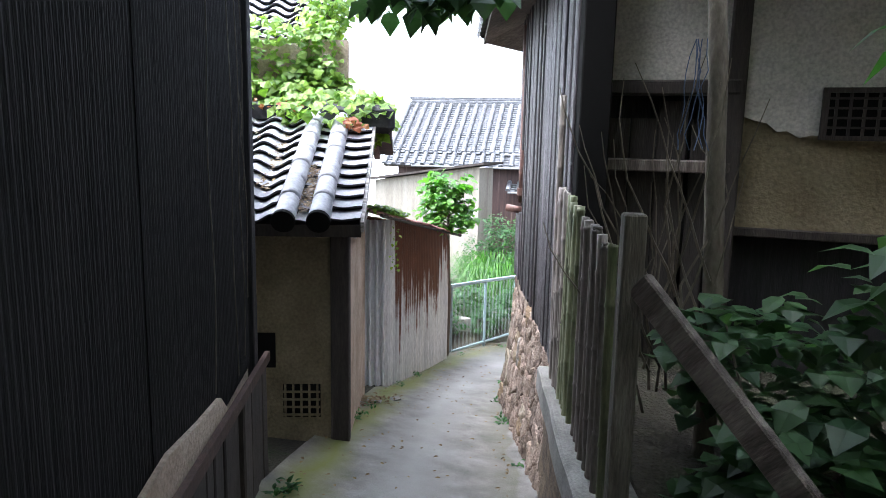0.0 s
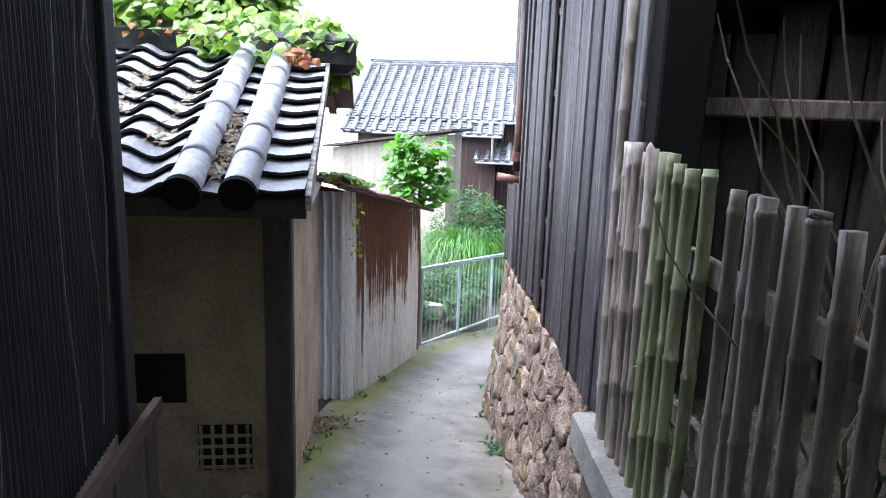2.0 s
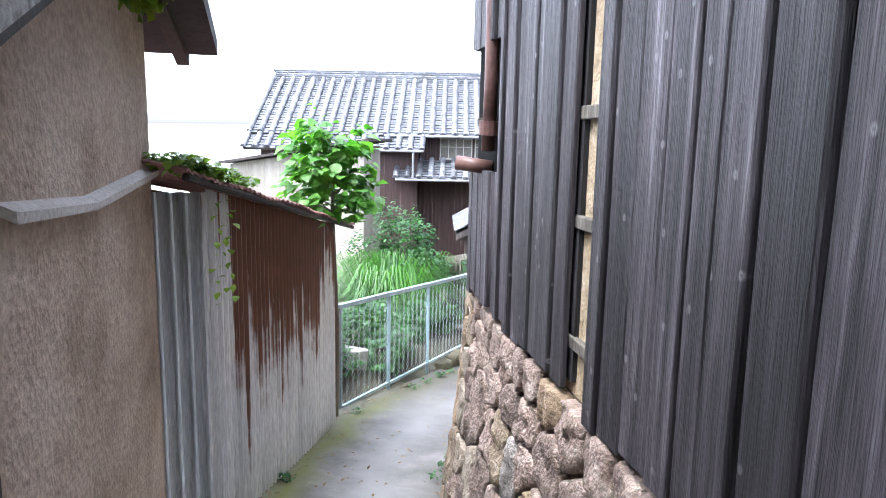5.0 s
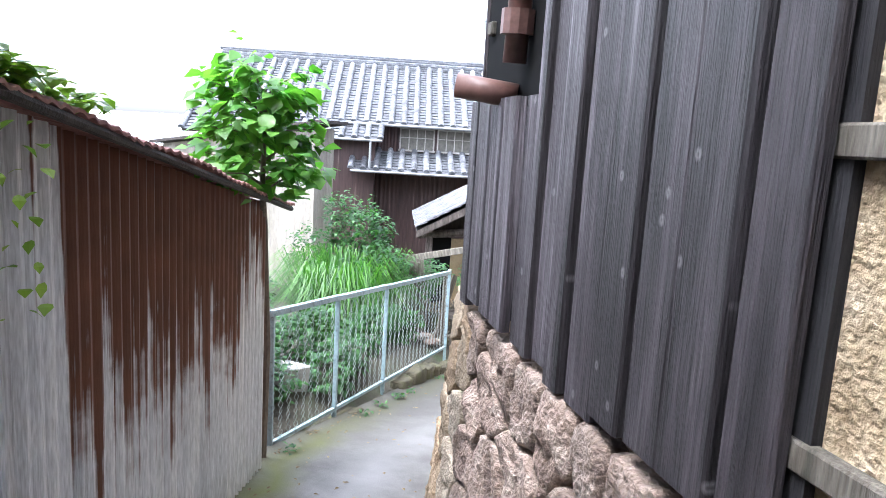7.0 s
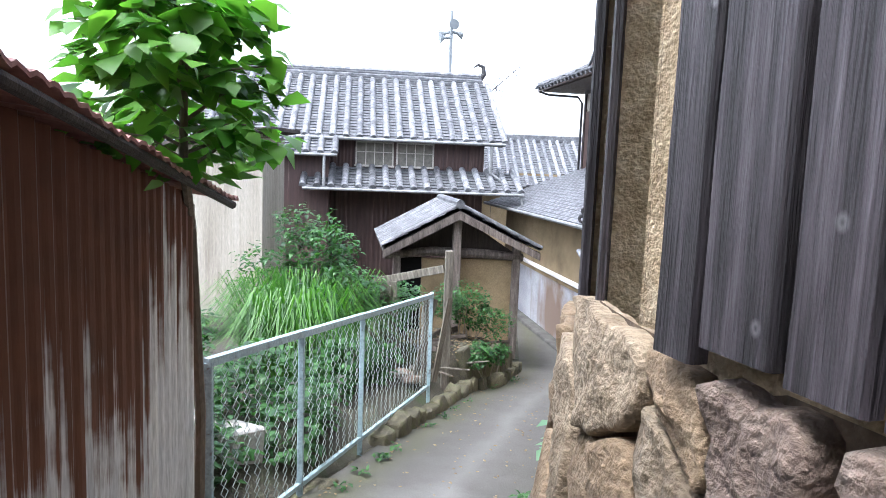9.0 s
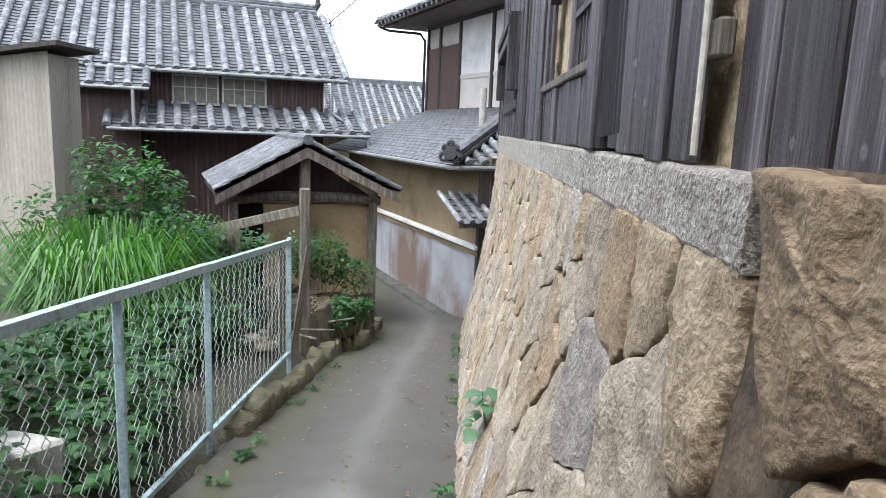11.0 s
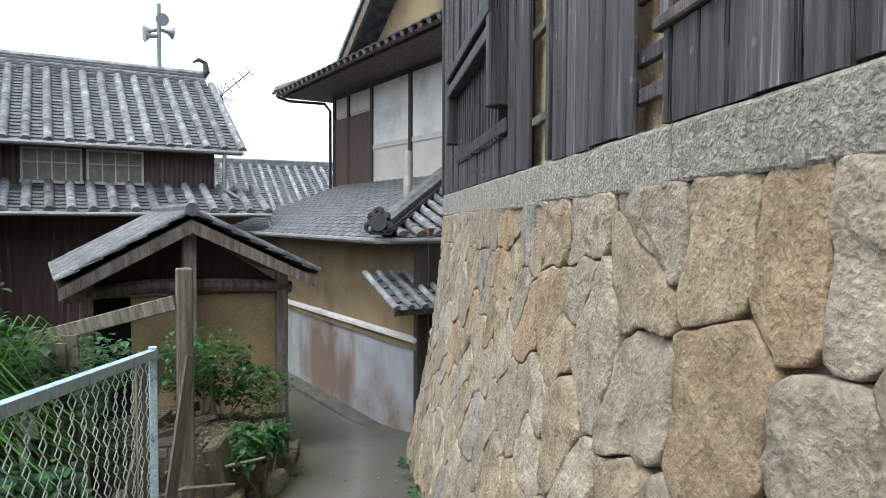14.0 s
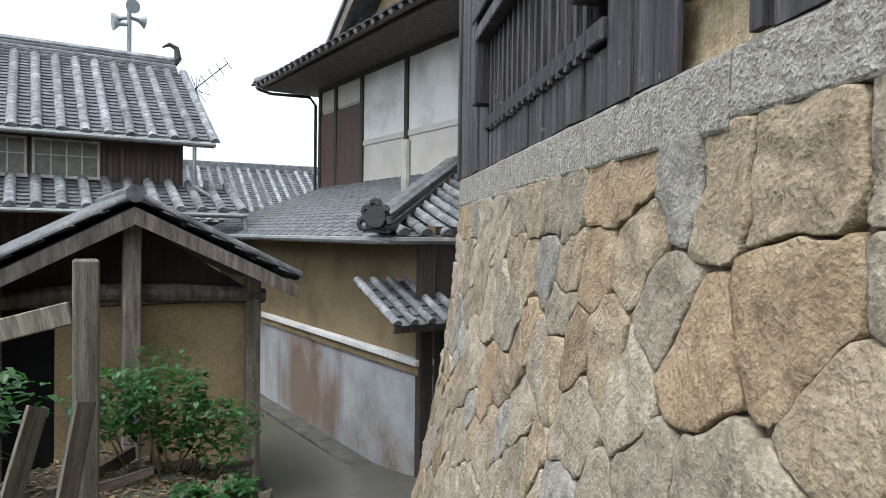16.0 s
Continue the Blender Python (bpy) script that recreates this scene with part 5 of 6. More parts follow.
# pent roof below the windows
roof_tiles(house, roof_pose((-4.6, -1.25, -0.28), (1, 0, 0), (0, 1.2, 0.52)), 5.35, 1.3, 0.335, 0.16, M_TILE, r=0.085)
part("gutter", tube(bmesh.new(), [(-4.6, -1.3, -0.31), (0.8, -1.3, -0.31)], 0.035, 8), M_GUTTER, house)
part("downpipe", tube(bmesh.new(), [(0.1, -0.52, 0.9), (0.1, -0.5, 0.2), (0.45, -0.7, -0.05), (0.75, -1.25, -0.35), (0.8, -1.3, -0.6)], 0.035, 8), M_GUTTER, house)
# lower wing
part("wing_wall", boxed(-8.6, -4.0, -0.7, -0.05, -3.4, 0.62), M_BROWNTIN, house, "dark red-brown wing wall")
roof_tiles(house, roof_pose((-9.0, -1.15, 0.52), (1, 0, 0), (0, 0.7, 0.41)), 5.15, 0.8, 0.335, 0.16, M_TILE, r=0.085)
part("gutter", tube(bmesh.new(), [(-8, -1.2, 0.5), (-3.8, -1.2, 0.5)], 0.035, 8), M_GUTTER, house)
part("downpipe", tube(bmesh.new(), [(-4.1, -1.2, 0.5), (-4.1, -1.2, -0.25)], 0.035, 8), M_GUTTER, house)

# ---- the roofed garden gate ----
gate = thing("roofed_gate", Matrix.Translation((-3.68, 17.15, 0)) @ Matrix.Rotation(radians(15), 4, "Z"), "old timber gate with a gabled tile roof and ochre mud wall", "gate")
EV, PK, HW, GL = -1.02, -0.34, 1.5, 2.4
for sg in (-1, 1):
    HW = 1.25 if sg < 0 else 1.4
    roof_tiles(gate, roof_pose((HW, 0, EV), (0, 1, 0), (-HW, 0, PK - EV)) if sg > 0 else roof_pose((-HW, GL, EV), (0, -1, 0), (HW, 0, PK - EV)), GL, math.hypot(HW, PK - EV), 0.25, 0.22, M_PAN, r=0.05, edge=False)
    part("bargeboard", prism(bmesh.new(), [(sg * HW, -0.04, EV - 0.06), (0, -0.04, PK - 0.06), (0, -0.04, PK - 0.2), (sg * HW, -0.04, EV - 0.18)], (0, 0.05, 0)), M_TIMBER, gate)
    part("roof_boarding", prism(bmesh.new(), [(sg * HW, 0.02, EV - 0.05), (0, 0.02, PK - 0.05), (0, 0.02, PK - 0.08), (sg * HW, 0.02, EV - 0.08)], (0, GL - 0.04, 0)), M_DARKWOOD, gate)
part("ridge", tube(bmesh.new(), [(0, -0.06, PK + 0.05), (0, GL, PK + 0.05)], 0.075, 10), M_PAN, gate)
part("post", boxed(-0.07, 0.07, 0.1, 0.24, -3.2, PK - 0.15, bev=0.01), M_TIMBER, gate)
part("post", boxed(-1.05, -0.92, 0.3, 0.43, -3.0, -0.95, bev=0.01), M_TIMBER, gate)
part("post", boxed(1.02, 1.15, 0.3, 0.43, -3.0, -0.9, bev=0.01), M_TIMBER, gate)
part("beam", tube(bmesh.new(), [(-1.2, 0.36, -1.2), (-0.4, 0.36, -1.12), (0.5, 0.36, -1.15), (1.2, 0.36, -1.2)], [0.07, 0.08, 0.085, 0.07], 10), M_TIMBER, gate, "crooked round beam")
part("mud_wall", boxed(-0.55, 1.02, 0.4, 0.52, -3.0, -1.25), M_OCHRE, gate, "ochre mud wall")
part("gable_board", prism(bmesh.new(), [(-1.1, 0.5, -1.15), (1.1, 0.5, -1.15), (0, 0.5, PK - 0.12)], (0, 0.04, 0)), M_DARKWOOD, gate)
part("doorway", boxed(-0.95, -0.55, 0.5, 0.54, -3.0, -1.25), M_BLACK, gate, "doorway painted black for its inner shade")

# ---- the house of white plaster, with its low front wing ----
HD = Vector((0.276, -0.961, 0)).normalized()
inn = Vector((0.961, 0.276, 0)).normalized()
manor = thing("plaster_house", basis(Vector((-0.95, 26.9, 0)), HD, inn, Vector((0, 0, 1))), "house with white plaster panels, dark posts and deep tiled eaves", "house")
part("body", boxed(0, 11, 0.02, 5, -3.3, 3.3), M_GREYPLASTER, manor)
for x0, x1, mt in ((0.08, 0.85, M_BROWNBOARD), (0.9, 2.1, M_BROWNBOARD), (2.2, 3.9, M_WHITE), (4.0, 5.7, M_WHITE), (5.8, 7.6, M_WHITE), (7.7, 9.6, M_WHITE)):
    if mt is M_WHITE:
        part("panel", boxed(x0, x1, -0.005, 0.02, 1.3, 2.62), mt, manor)
        part("lower_panel", boxed(x0, x1, -0.005, 0.02, 0.3, 1.2), M_GREYPLASTER, manor)
        part("rail", boxed(x0, x1, -0.03, 0.02, 1.2, 1.3), M_GREYPLASTER, manor)
    else:
        part("shutter", boxed(x0, x1, -0.03, 0.02, 0.3, 2.1), mt, manor, "brown wooden shutter")
        part("panel", boxed(x0, x1, -0.005, 0.02, 2.16, 2.62), M_GREYPLASTER, manor)
for x in (0.0, 0.86, 2.13, 3.93, 5.73, 7.63):
    part("post", boxed(x - 0.05, x + 0.07, -0.045, 0.02, 0.2, 2.8), M_DARKWOOD, manor)
part("head_beam", boxed(0, 11, -0.04, 0.02, 2.62, 2.8), M_DARKWOOD, manor)
part("soffit", boxed(-0.9, 11, -1.05, 0.0, 2.72, 2.78), M_TIMBER, manor)
part("soffit_end", boxed(-0.9, 0.0, 0.0, 5, 2.72, 2.78), M_TIMBER, manor)
roof_tiles(manor, roof_pose((11, -1.32, 2.82), (-1, 0, 0), (0, 1.6, 0.75)), 11.95, 1.9, 0.3, 0.16, M_TILE, r=0.07, cut=lambda x: (0, max(0.05, min(1.9, (11.95 - x) * 1.1))))
roof_tiles(manor, roof_pose((-0.95, -1.32, 2.82), (0, 1, 0), (1.6, 0, 0.75)), 6.0, 1.9, 0.3, 0.16, M_TILE, r=0.07, cut=lambda x: (0, max(0.05, min(1.9, x * 1.1))))
part("hip_ridge", tube(bmesh.new(), [(-1.0, -1.2, 2.92), (-0.3, -0.5, 3.2), (0.6, 0.4, 3.65)], 0.09, 8), M_TILE, manor)
part("gutter", tube(bmesh.new(), [(-0.9, -1.2, 2.76), (11, -1.2, 2.76)], 0.05, 8), M_COPPER, manor)
part("downpipe", tube(bmesh.new(), [(-0.85, -1.2, 2.72), (-0.7, -0.95, 2.62), (-0.2, -0.2, 2.55), (-0.08, -0.1, 2.35), (-0.08, -0.1, 0.4)], 0.035, 8), M_TILE_DARK, manor)
# gable over the eave
part("gable_wall", prism(bmesh.new(), [(1.2, 0.3, 3.3), (7.2, 0.3, 3.3), (4.2, 0.3, 5.6)], (0, 0.1, 0)), M_OCHRE, manor)
for x0 in (0.6, 7.8):
    part("bargeboard", prism(bmesh.new(), [(x0, -0.25, 3.15), (4.2, -0.25, 6.0), (4.2, -0.25, 5.72), (x0, -0.25, 2.9)], (0, 0.07, 0)), M_TIMBER, manor)
    part("gable_roof", prism(bmesh.new(), [(x0, -0.3, 3.2), (4.2, -0.3, 6.05), (4.2, -0.3, 6.15), (x0, -0.3, 3.3)], (0, 5, 0)), M_TILE, manor)
# low front wing
part("front_wall", boxed(0.5, 8.42, -2.4, -2.25, -1.95, -0.5), M_OCHRE, manor, "ochre plaster wall")
part("lower_front_wall", boxed(0.5, 8.42, -2.43, -2.25, -3.7, -2.02), M_BLUEWHITE, manor, "pale limewashed wall with a brown stain")
part("band", boxed(0.5, 8.44, -2.5, -2.25, -2.02, -1.95, bev=0.01), M_WHITE, manor, "white plaster band")
part("band_timber", boxed(0.5, 8.44, -2.46, -2.25, -2.12, -2.02), M_OCHRE, manor)
part("footing", boxed(0.5, 8.42, -2.72, -2.43, -3.7, -3.36, bev=0.02), M_DAMP, manor)
part("end_wall", boxed(8.27, 8.42, -2.25, 1.5, -3.7, -0.5), M_DARKWOOD, manor)
part("corner_post", boxed(8.36, 8.47, -2.45, -2.3, -3.7, -0.7), M_DARKWOOD, manor)
SLP = math.hypot(2.95, 1.1)
roof_tiles(manor, roof_pose((8.45, -2.95, -0.62), (-1, 0, 0), (0, 2.95, 1.1)), 8.2, SLP, 0.28, 0.16, M_TILE, r=0.068, cut=lambda x: (0, max(0.02, min(SLP, x * 1.07))))
roof_tiles(manor, roof_pose((8.45, -2.95, -0.62), (0, 1, 0), (-2.95, 0, 1.1)), 5.0, SLP, 0.28, 0.2, M_TILE, r=0.075, cut=lambda x: (0, max(0.02, min(SLP, x * 1.07))))
part("hip_ridge", tube(bmesh.new(), [(8.5, -3.0, -0.5), (7.5, -2.0, -0.12), (5.5, 0, 0.62)], [0.09, 0.085, 0.085], 10), M_PAN, manor)
bm = bmesh.new()
bmesh.ops.create_cone(bm, cap_ends=True, segments=16, radius1=0.13, radius2=0.11, depth=0.12)
part("ridge_end_tile", bm, M_TILE_DARK, manor, "round ornamented end tile", m=pose(8.5, -3.02, -0.42, 90, 0, 45))
for k in range(4):
    part("ridge_course", prism(bmesh.new(), [(8.52, -3.02, -0.58 + 0.045 * k), (8.4 - 0.0 * k, -3.12 + 0.02 * k, -0.58 + 0.045 * k), (5.4, -0.1, 0.5 + 0.045 * k), (5.6, 0.1, 0.5 + 0.045 * k), (8.6 - 0.02 * k, -2.92, -0.58 + 0.045 * k)], (0, 0, 0.03)), M_PAN if k % 2 else M_TILE_DARK, manor)
for dx, dz, rr0 in ((-0.11, -0.07, 0.06), (0.11, -0.07, 0.06), (-0.08, 0.06, 0.045), (0.08, 0.06, 0.045), (0.0, 0.12, 0.045)):
    q = [(8.5 + dx * 0.71 + rr0 * 0.71 * math.cos(a * 0.8), -3.04 + dx * 0.71 + rr0 * 0.71 * math.cos(a * 0.8), -0.42 + dz + rr0 * math.sin(a * 0.8)) for a in range(7)]
    part("scroll", tube(bmesh.new(), q, [0.045, 0.042, 0.038, 0.034, 0.03, 0.024, 0.015], 6), M_TILE_DARK, manor, "curled ridge-end ornament")
part("gutter", tube(bmesh.new(), [(0.3, -3.02, -0.66), (8.45, -3.02, -0.66), (8.52, -2.9, -0.66), (8.52, 2, -0.66)], 0.04, 8), M_GUTTER, manor)
part("roof_boarding", prism(bmesh.new(), [(0.3, -2.9, -0.66), (8.4, -2.9, -0.66), (8.4, 1.5, -0.66), (0.3, 1.5, -0.66)], (0, 0, 0.03)), M_DARKWOOD, manor)
part("hood_roof", prism(bmesh.new(), [(8.0, -2.95, -1.15), (8.85, -2.95, -1.5), (8.85, -2.95, -1.55), (8.0, -2.95, -1.2)], (0, 3, 0)), M_TILE_DARK, manor)
roof_tiles(manor, roof_pose((8.9, -3.0, -1.5), (0, 1, 0), (-0.9, 0, 0.38)), 3.0, 0.98, 0.2, 0.18, M_TILE, r=0.05)
part("chimney_pipe", tube(bmesh.new(), [(6.3, -1.4, 0.0), (6.3, -1.4, 0.75)], 0.07, 10), M_CONCRETE, manor)

# ---- a farther roof between the houses ----
far = thing("far_house", pose(-4.5, 32, 0, 0, 0, 8), "farther house with a plain grey tiled roof", "house")
part("wall", boxed(-3, 9, 0.8, 4, -3.4, 0.2), M_OCHRE, far)
roof_tiles(far, roof_pose((-3, 0, -0.3), (1, 0, 0), (0, 3.6, 1.9)), 12, 4.1, 0.335, 0.16, M_TILE, r=0.08)
part("ridge", boxed(-3, 9, 3.5, 3.75, 1.55, 1.85, bev=0.03), M_TILE, far)

# ---- growth in the garden ----
rng = random.Random(41)
gcl = thing("grass_clump", Matrix.Translation((-5.2, 13.65, ground_z(-5.2, 13.65))), "tall clump of arching bright green grass", "grass", kind="stuff")
bm = bmesh.new()
for _ in range(1100):
    a, r0 = rng.uniform(0, 6.283), rng.uniform(0, 0.6)
    o = Vector((math.cos(a) * r0, math.sin(a) * r0 * 1.3, 0))
    a2 = a + rng.uniform(-0.8, 0.8)
    h, out = rng.uniform(0.65, 1.2), rng.uniform(0.3, 0.85)
    d = Vector((math.cos(a2), math.sin(a2), 0))
    s = Vector((-d.y, d.x, 0)) * rng.uniform(0.006, 0.011)
    pts = [o, o + d * out * 0.25 + Vector((0, 0, h * 0.65)), o + d * out * 0.65 + Vector((0, 0, h)), o + d * out * 1.3 + Vector((0, 0, h * 0.6))]
    v = [(bm.verts.new(p - s * k), bm.verts.new(p + s * k)) for p, k in zip(pts, (1, 1, 0.8, 0.1))]
    for q, w in zip(v, v[1:]):
        bm.faces.new((q[0], q[1], w[1], w[0]))
part("blades", bm, L_GRASS, gcl, kind="stuff")
bush("shrub", rng, [((-5.4, 15.0, -1.05), (0.65, 0.7, 0.75)), ((-5.1, 14.6, -0.85), (0.4, 0.5, 0.45)), ((-5.8, 15.2, -0.6), (0.4, 0.4, 0.4)), ((-6.0, 14.6, -1.2), (0.5, 0.5, 0.5))], 2500, 0.095, L_MID, "leafy green shrub in the garden")
bush("shrub", rng, [((-5.0, 10.4, -1.4), (0.5, 0.7, 0.35)), ((-4.8, 11.4, -1.5), (0.45, 0.6, 0.32)), ((-5.6, 11.0, -1.3), (0.5, 0.8, 0.35)), ((-6.1, 12.2, -1.4), (0.5, 0.8, 0.4))], 2600, 0.10, L_MID, "low bright green weeds behind the fence")
bush("weed_patch", rng, [((-4.4, 12.6, -1.75), (0.4, 0.9, 0.35)), ((-4.35, 11.0, -1.75), (0.35, 0.9, 0.35)), ((-4.6, 9.9, -1.6), (0.3, 0.5, 0.35)), ((-4.2, 13.3, -1.9), (0.3, 0.5, 0.3))], 2600, 0.10, L_MID, "tangled weeds against the chain-link fence", "weeds")
bush("shrub", rng, [((-4.3, 14.6, -1.5), (0.5, 0.6, 0.4)), ((-4.7, 14.0, -1.25), (0.45, 0.5, 0.4)), ((-4.9, 13.4, -1.45), (0.4, 0.5, 0.35)), ((-4.4, 15.4, -1.6), (0.5, 0.5, 0.35))], 2100, 0.085, L_MID, "green shrub beside the broken fence")
bush("shrub", rng, [((-3.4, 16.6, -1.85), (0.4, 0.3, 0.45)), ((-3.0, 16.2, -2.05), (0.35, 0.3, 0.3)), ((-3.7, 16.2, -1.8), (0.35, 0.35, 0.35))], 1000, 0.065, L_MID, "leafy shrub before the gate")
bush("weed_patch", rng, [((-3.15, 15.3, -2.25), (0.2, 0.35, 0.2)), ((-2.9, 15.8, -2.4), (0.15, 0.3, 0.2))], 420, 0.08, L_MID, "low weeds among the rubble", "weeds")
bush("undergrowth", rng, [((0.25, 2.3, 0.35), (0.5, 0.5, 0.4)), ((0.55, 1.75, 0.3), (0.45, 0.45, 0.45)), ((0.1, 2.9, 0.6), (0.5, 0.3, 0.35)), ((0.9, 2.2, 0.5), (0.5, 0.5, 0.5)), ((1.0, 1.4, 0.4), (0.5, 0.5, 0.5)), ((-0.12, 2.5, 0.84), (0.3, 0.25, 0.14)), ((0.42, 2.35, 0.95), (0.22, 0.3, 0.4))], 2900, 0.12, L_DARK, "dark broad-leaved weeds in the shaded recess", width=0.75)
bush("broad_weed", rng, [((-5.0, 9.9, -1.25), (0.35, 0.35, 0.3)), ((-5.7, 10.4, -1.15), (0.5, 0.5, 0.35)), ((-6.4, 11.2, -1.2), (0.6, 0.6, 0.4))], 900, 0.13, L_BRIGHT, "bright broad-leaved dock weeds behind the fence", "weeds", width=0.6)

for x, y, dz, w, d, a, tl in ((-4.75, 9.75, 0.3, 0.5, 0.35, 20, 12), (-4.55, 10.3, 0.12, 0.4, 0.28, -35, -9), (-4.5, 11.3, 0.1, 0.3, 0.22, 50, 14), (-4.65, 11.9, 0.15, 0.34, 0.2, 10, -16), (-4.4, 12.5, 0.1, 0.25, 0.2, 70, 8)):
    bm = boxed(-w / 2, w / 2, -d / 2, d / 2, -0.35, 0.04, bev=0.015)
    for v in bm.verts:
        v.co += noise.noise_vector(v.co * 6 + Vector((x, y, 0))) * 0.03
    sl = part("broken_slab", bm, M_CONCRETE, None, m=pose(x, y, ground_z(x, y) + dz, tl, tl * 0.5, a))
    tagged(sl, "pale broken concrete slab among the weeds", "slab", "slabs in the garden")

# ---- bamboo fence in front of the recess ----
rng = random.Random(51)
A0, A1 = Vector((-1.08, 3.86, 0)), Vector((-0.40, 2.20, 0))
bam = thing("bamboo_fence", Matrix.Identity(4), "fence of green and weathered bamboo poles with a timber end post", "fence")


def bamboo(r, h, rng):
    pts, rs = [], []
    z = 0
    while z < h:
        k = min(rng.uniform(0.2, 0.3), h - z)
        for dz, q in ((0.0, 1.0), (0.006, 1.12), (0.016, 1.1), (0.024, 0.98), (k * 0.5, 0.97)):
            if z + dz < h:
                pts.append((0.004 * math.sin(z * 3), 0.004 * math.cos(z * 2), z + dz)), rs.append(r * q)
        z += k
    pts.append((0, 0, h)), rs.append(r)
    return tube(bmesh.new(), pts, rs, 9)


def fence_base(k):
    return 0.08 + 0.06 * k * (A1 - A0).length


KS = (0.0, 0.045, 0.09, 0.13, 0.17, 0.21, 0.255, 0.30, 0.345, 0.395, 0.46, 0.55, 0.60, 0.65, 0.70, 0.755, 0.81, 0.87, 0.93)
for k in KS:
    p = A0.lerp(A1, k)
    top = (1.235 - 0.1 * k + rng.uniform(-0.015, 0.015)) if k > 0.02 else 1.75
    zb = fence_base(k) + rng.uniform(-0.03, 0.02)
    g = 0.22 < k < 0.47 or k > 0.85
    part("bamboo_pole", bamboo(rng.uniform(0.0175, 0.0215), top - zb, rng), M_BAMBOO_G if g and rng.random() < 0.8 else M_BAMBOO_B, bam, smooth=True, m=pose(p.x, p.y, zb, rng.uniform(-0.7, 0.7), rng.uniform(-0.7, 0.7), rng.uniform(0, 360)))
d = (A1 - A0).normalized()
M0 = basis(A0, d, Vector((-d.y, d.x, 0)), Vector((0, 0, 1)))
for z in (0.45, 0.9):
    part("rail", boxed(0, (A1 - A0).length, 0.03, 0.055, z, z + 0.07, bev=0.004), M_GREYWOOD, bam, m=M0)
part("end_post", boxed(-0.035, 0.035, -0.035, 0.035, -0.1, 1.28, bev=0.006), M_GREYWOOD, bam, "green-stained square post", m=pose(-0.36, 2.14, 0, 0, 0, 22))
br = thing("brace_plank", Matrix.Identity(4), "old plank leaning against the fence post", "plank")
a, b = Vector((-0.33, 2.12, 1.07)), Vector((0.2, 1.87, 0.55))
dd = (b - a).normalized()
sd = dd.cross(Vector((0, 0, 1))).normalized()
part("board", boxed(0, (b - a).length, -0.02, 0.02, -0.045, 0.045, bev=0.006), M_TIMBER, br, m=basis(a, dd, -sd, dd.cross(-sd)))

# a bare trunk with dry vines before the plaster wall
rng = random.Random(61)
tr = thing("vine_trunk", Matrix.Translation((-0.15, 2.9, 0.1)), "pale slender trunk wound with dry leafless vines", "tree")
bm = bmesh.new()
tube(bm, [(0, 0, -0.3), (0.01, 0, 0.5), (-0.035, 0.01, 1.2), (-0.06, 0.0, 1.7), (-0.14, 0, 2.6)], [0.046, 0.042, 0.038, 0.036, 0.032], 10)
part("trunk", bm, M_BARK, tr, smooth=True)
bm = bmesh.new()
for i in range(22):
    p = Vector((rng.uniform(-0.3, 0.0), rng.uniform(-0.1, 0.1), rng.uniform(0.2, 0.9)))
    pts = [p]
    dv = Vector((rng.uniform(-0.35, 0.15), rng.uniform(-0.2, 0.1), 1))
    for j in range(7):
        dv += rand_dir(rng) * 0.4
        dv = Vector((max(-0.5, min(0.25, dv.x)), max(-0.2, min(0.15, dv.y)), max(dv.z, 0.5)))
        p = p + dv.normalized() * rng.uniform(0.1, 0.18)
        pts.append(p)
    tube(bm, pts, [0.008, 0.007, 0.006, 0.005, 0.004, 0.0035, 0.003, 0.002], 4)
part("vines", bm, M_BARK, tr, "tangle of dry vines", kind="stuff")

# ---- pipes from the storehouse wall ----
W1 = w1.matrix_basis
pp = thing("drain_pipe", W1, "brown drain pipe stub sticking out of the boards", "pipe")
part("pipe", tube(bmesh.new(), [(3.12, -0.02, 0.76), (3.18, 0.16, 0.785)], 0.038, 14), M_PIPE, pp, smooth=True)
part("riser", tube(bmesh.new(), [(3.05, 0.02, 0.85), (3.02, 0.02, 1.2), (3.0, 0.03, 2.6)], 0.035, 12), M_PIPE, pp, smooth=True)
part("collar", tube(bmesh.new(), [(3.045, 0.02, 0.93), (3.04, 0.02, 1.0)], 0.05, 12), M_PIPE, pp)

# ---- an old post by the garden ----
op = thing("wooden_post", Matrix.Translation((-3.52, 14.3, 0)), "weathered grey wooden post with a broken rail", "post")
part("post", boxed(-0.05, 0.05, -0.05, 0.05, -2.5, -0.72, bev=0.01), M_GREYWOOD, op, m=pose(0, 0, 0, 0, 0, 15))

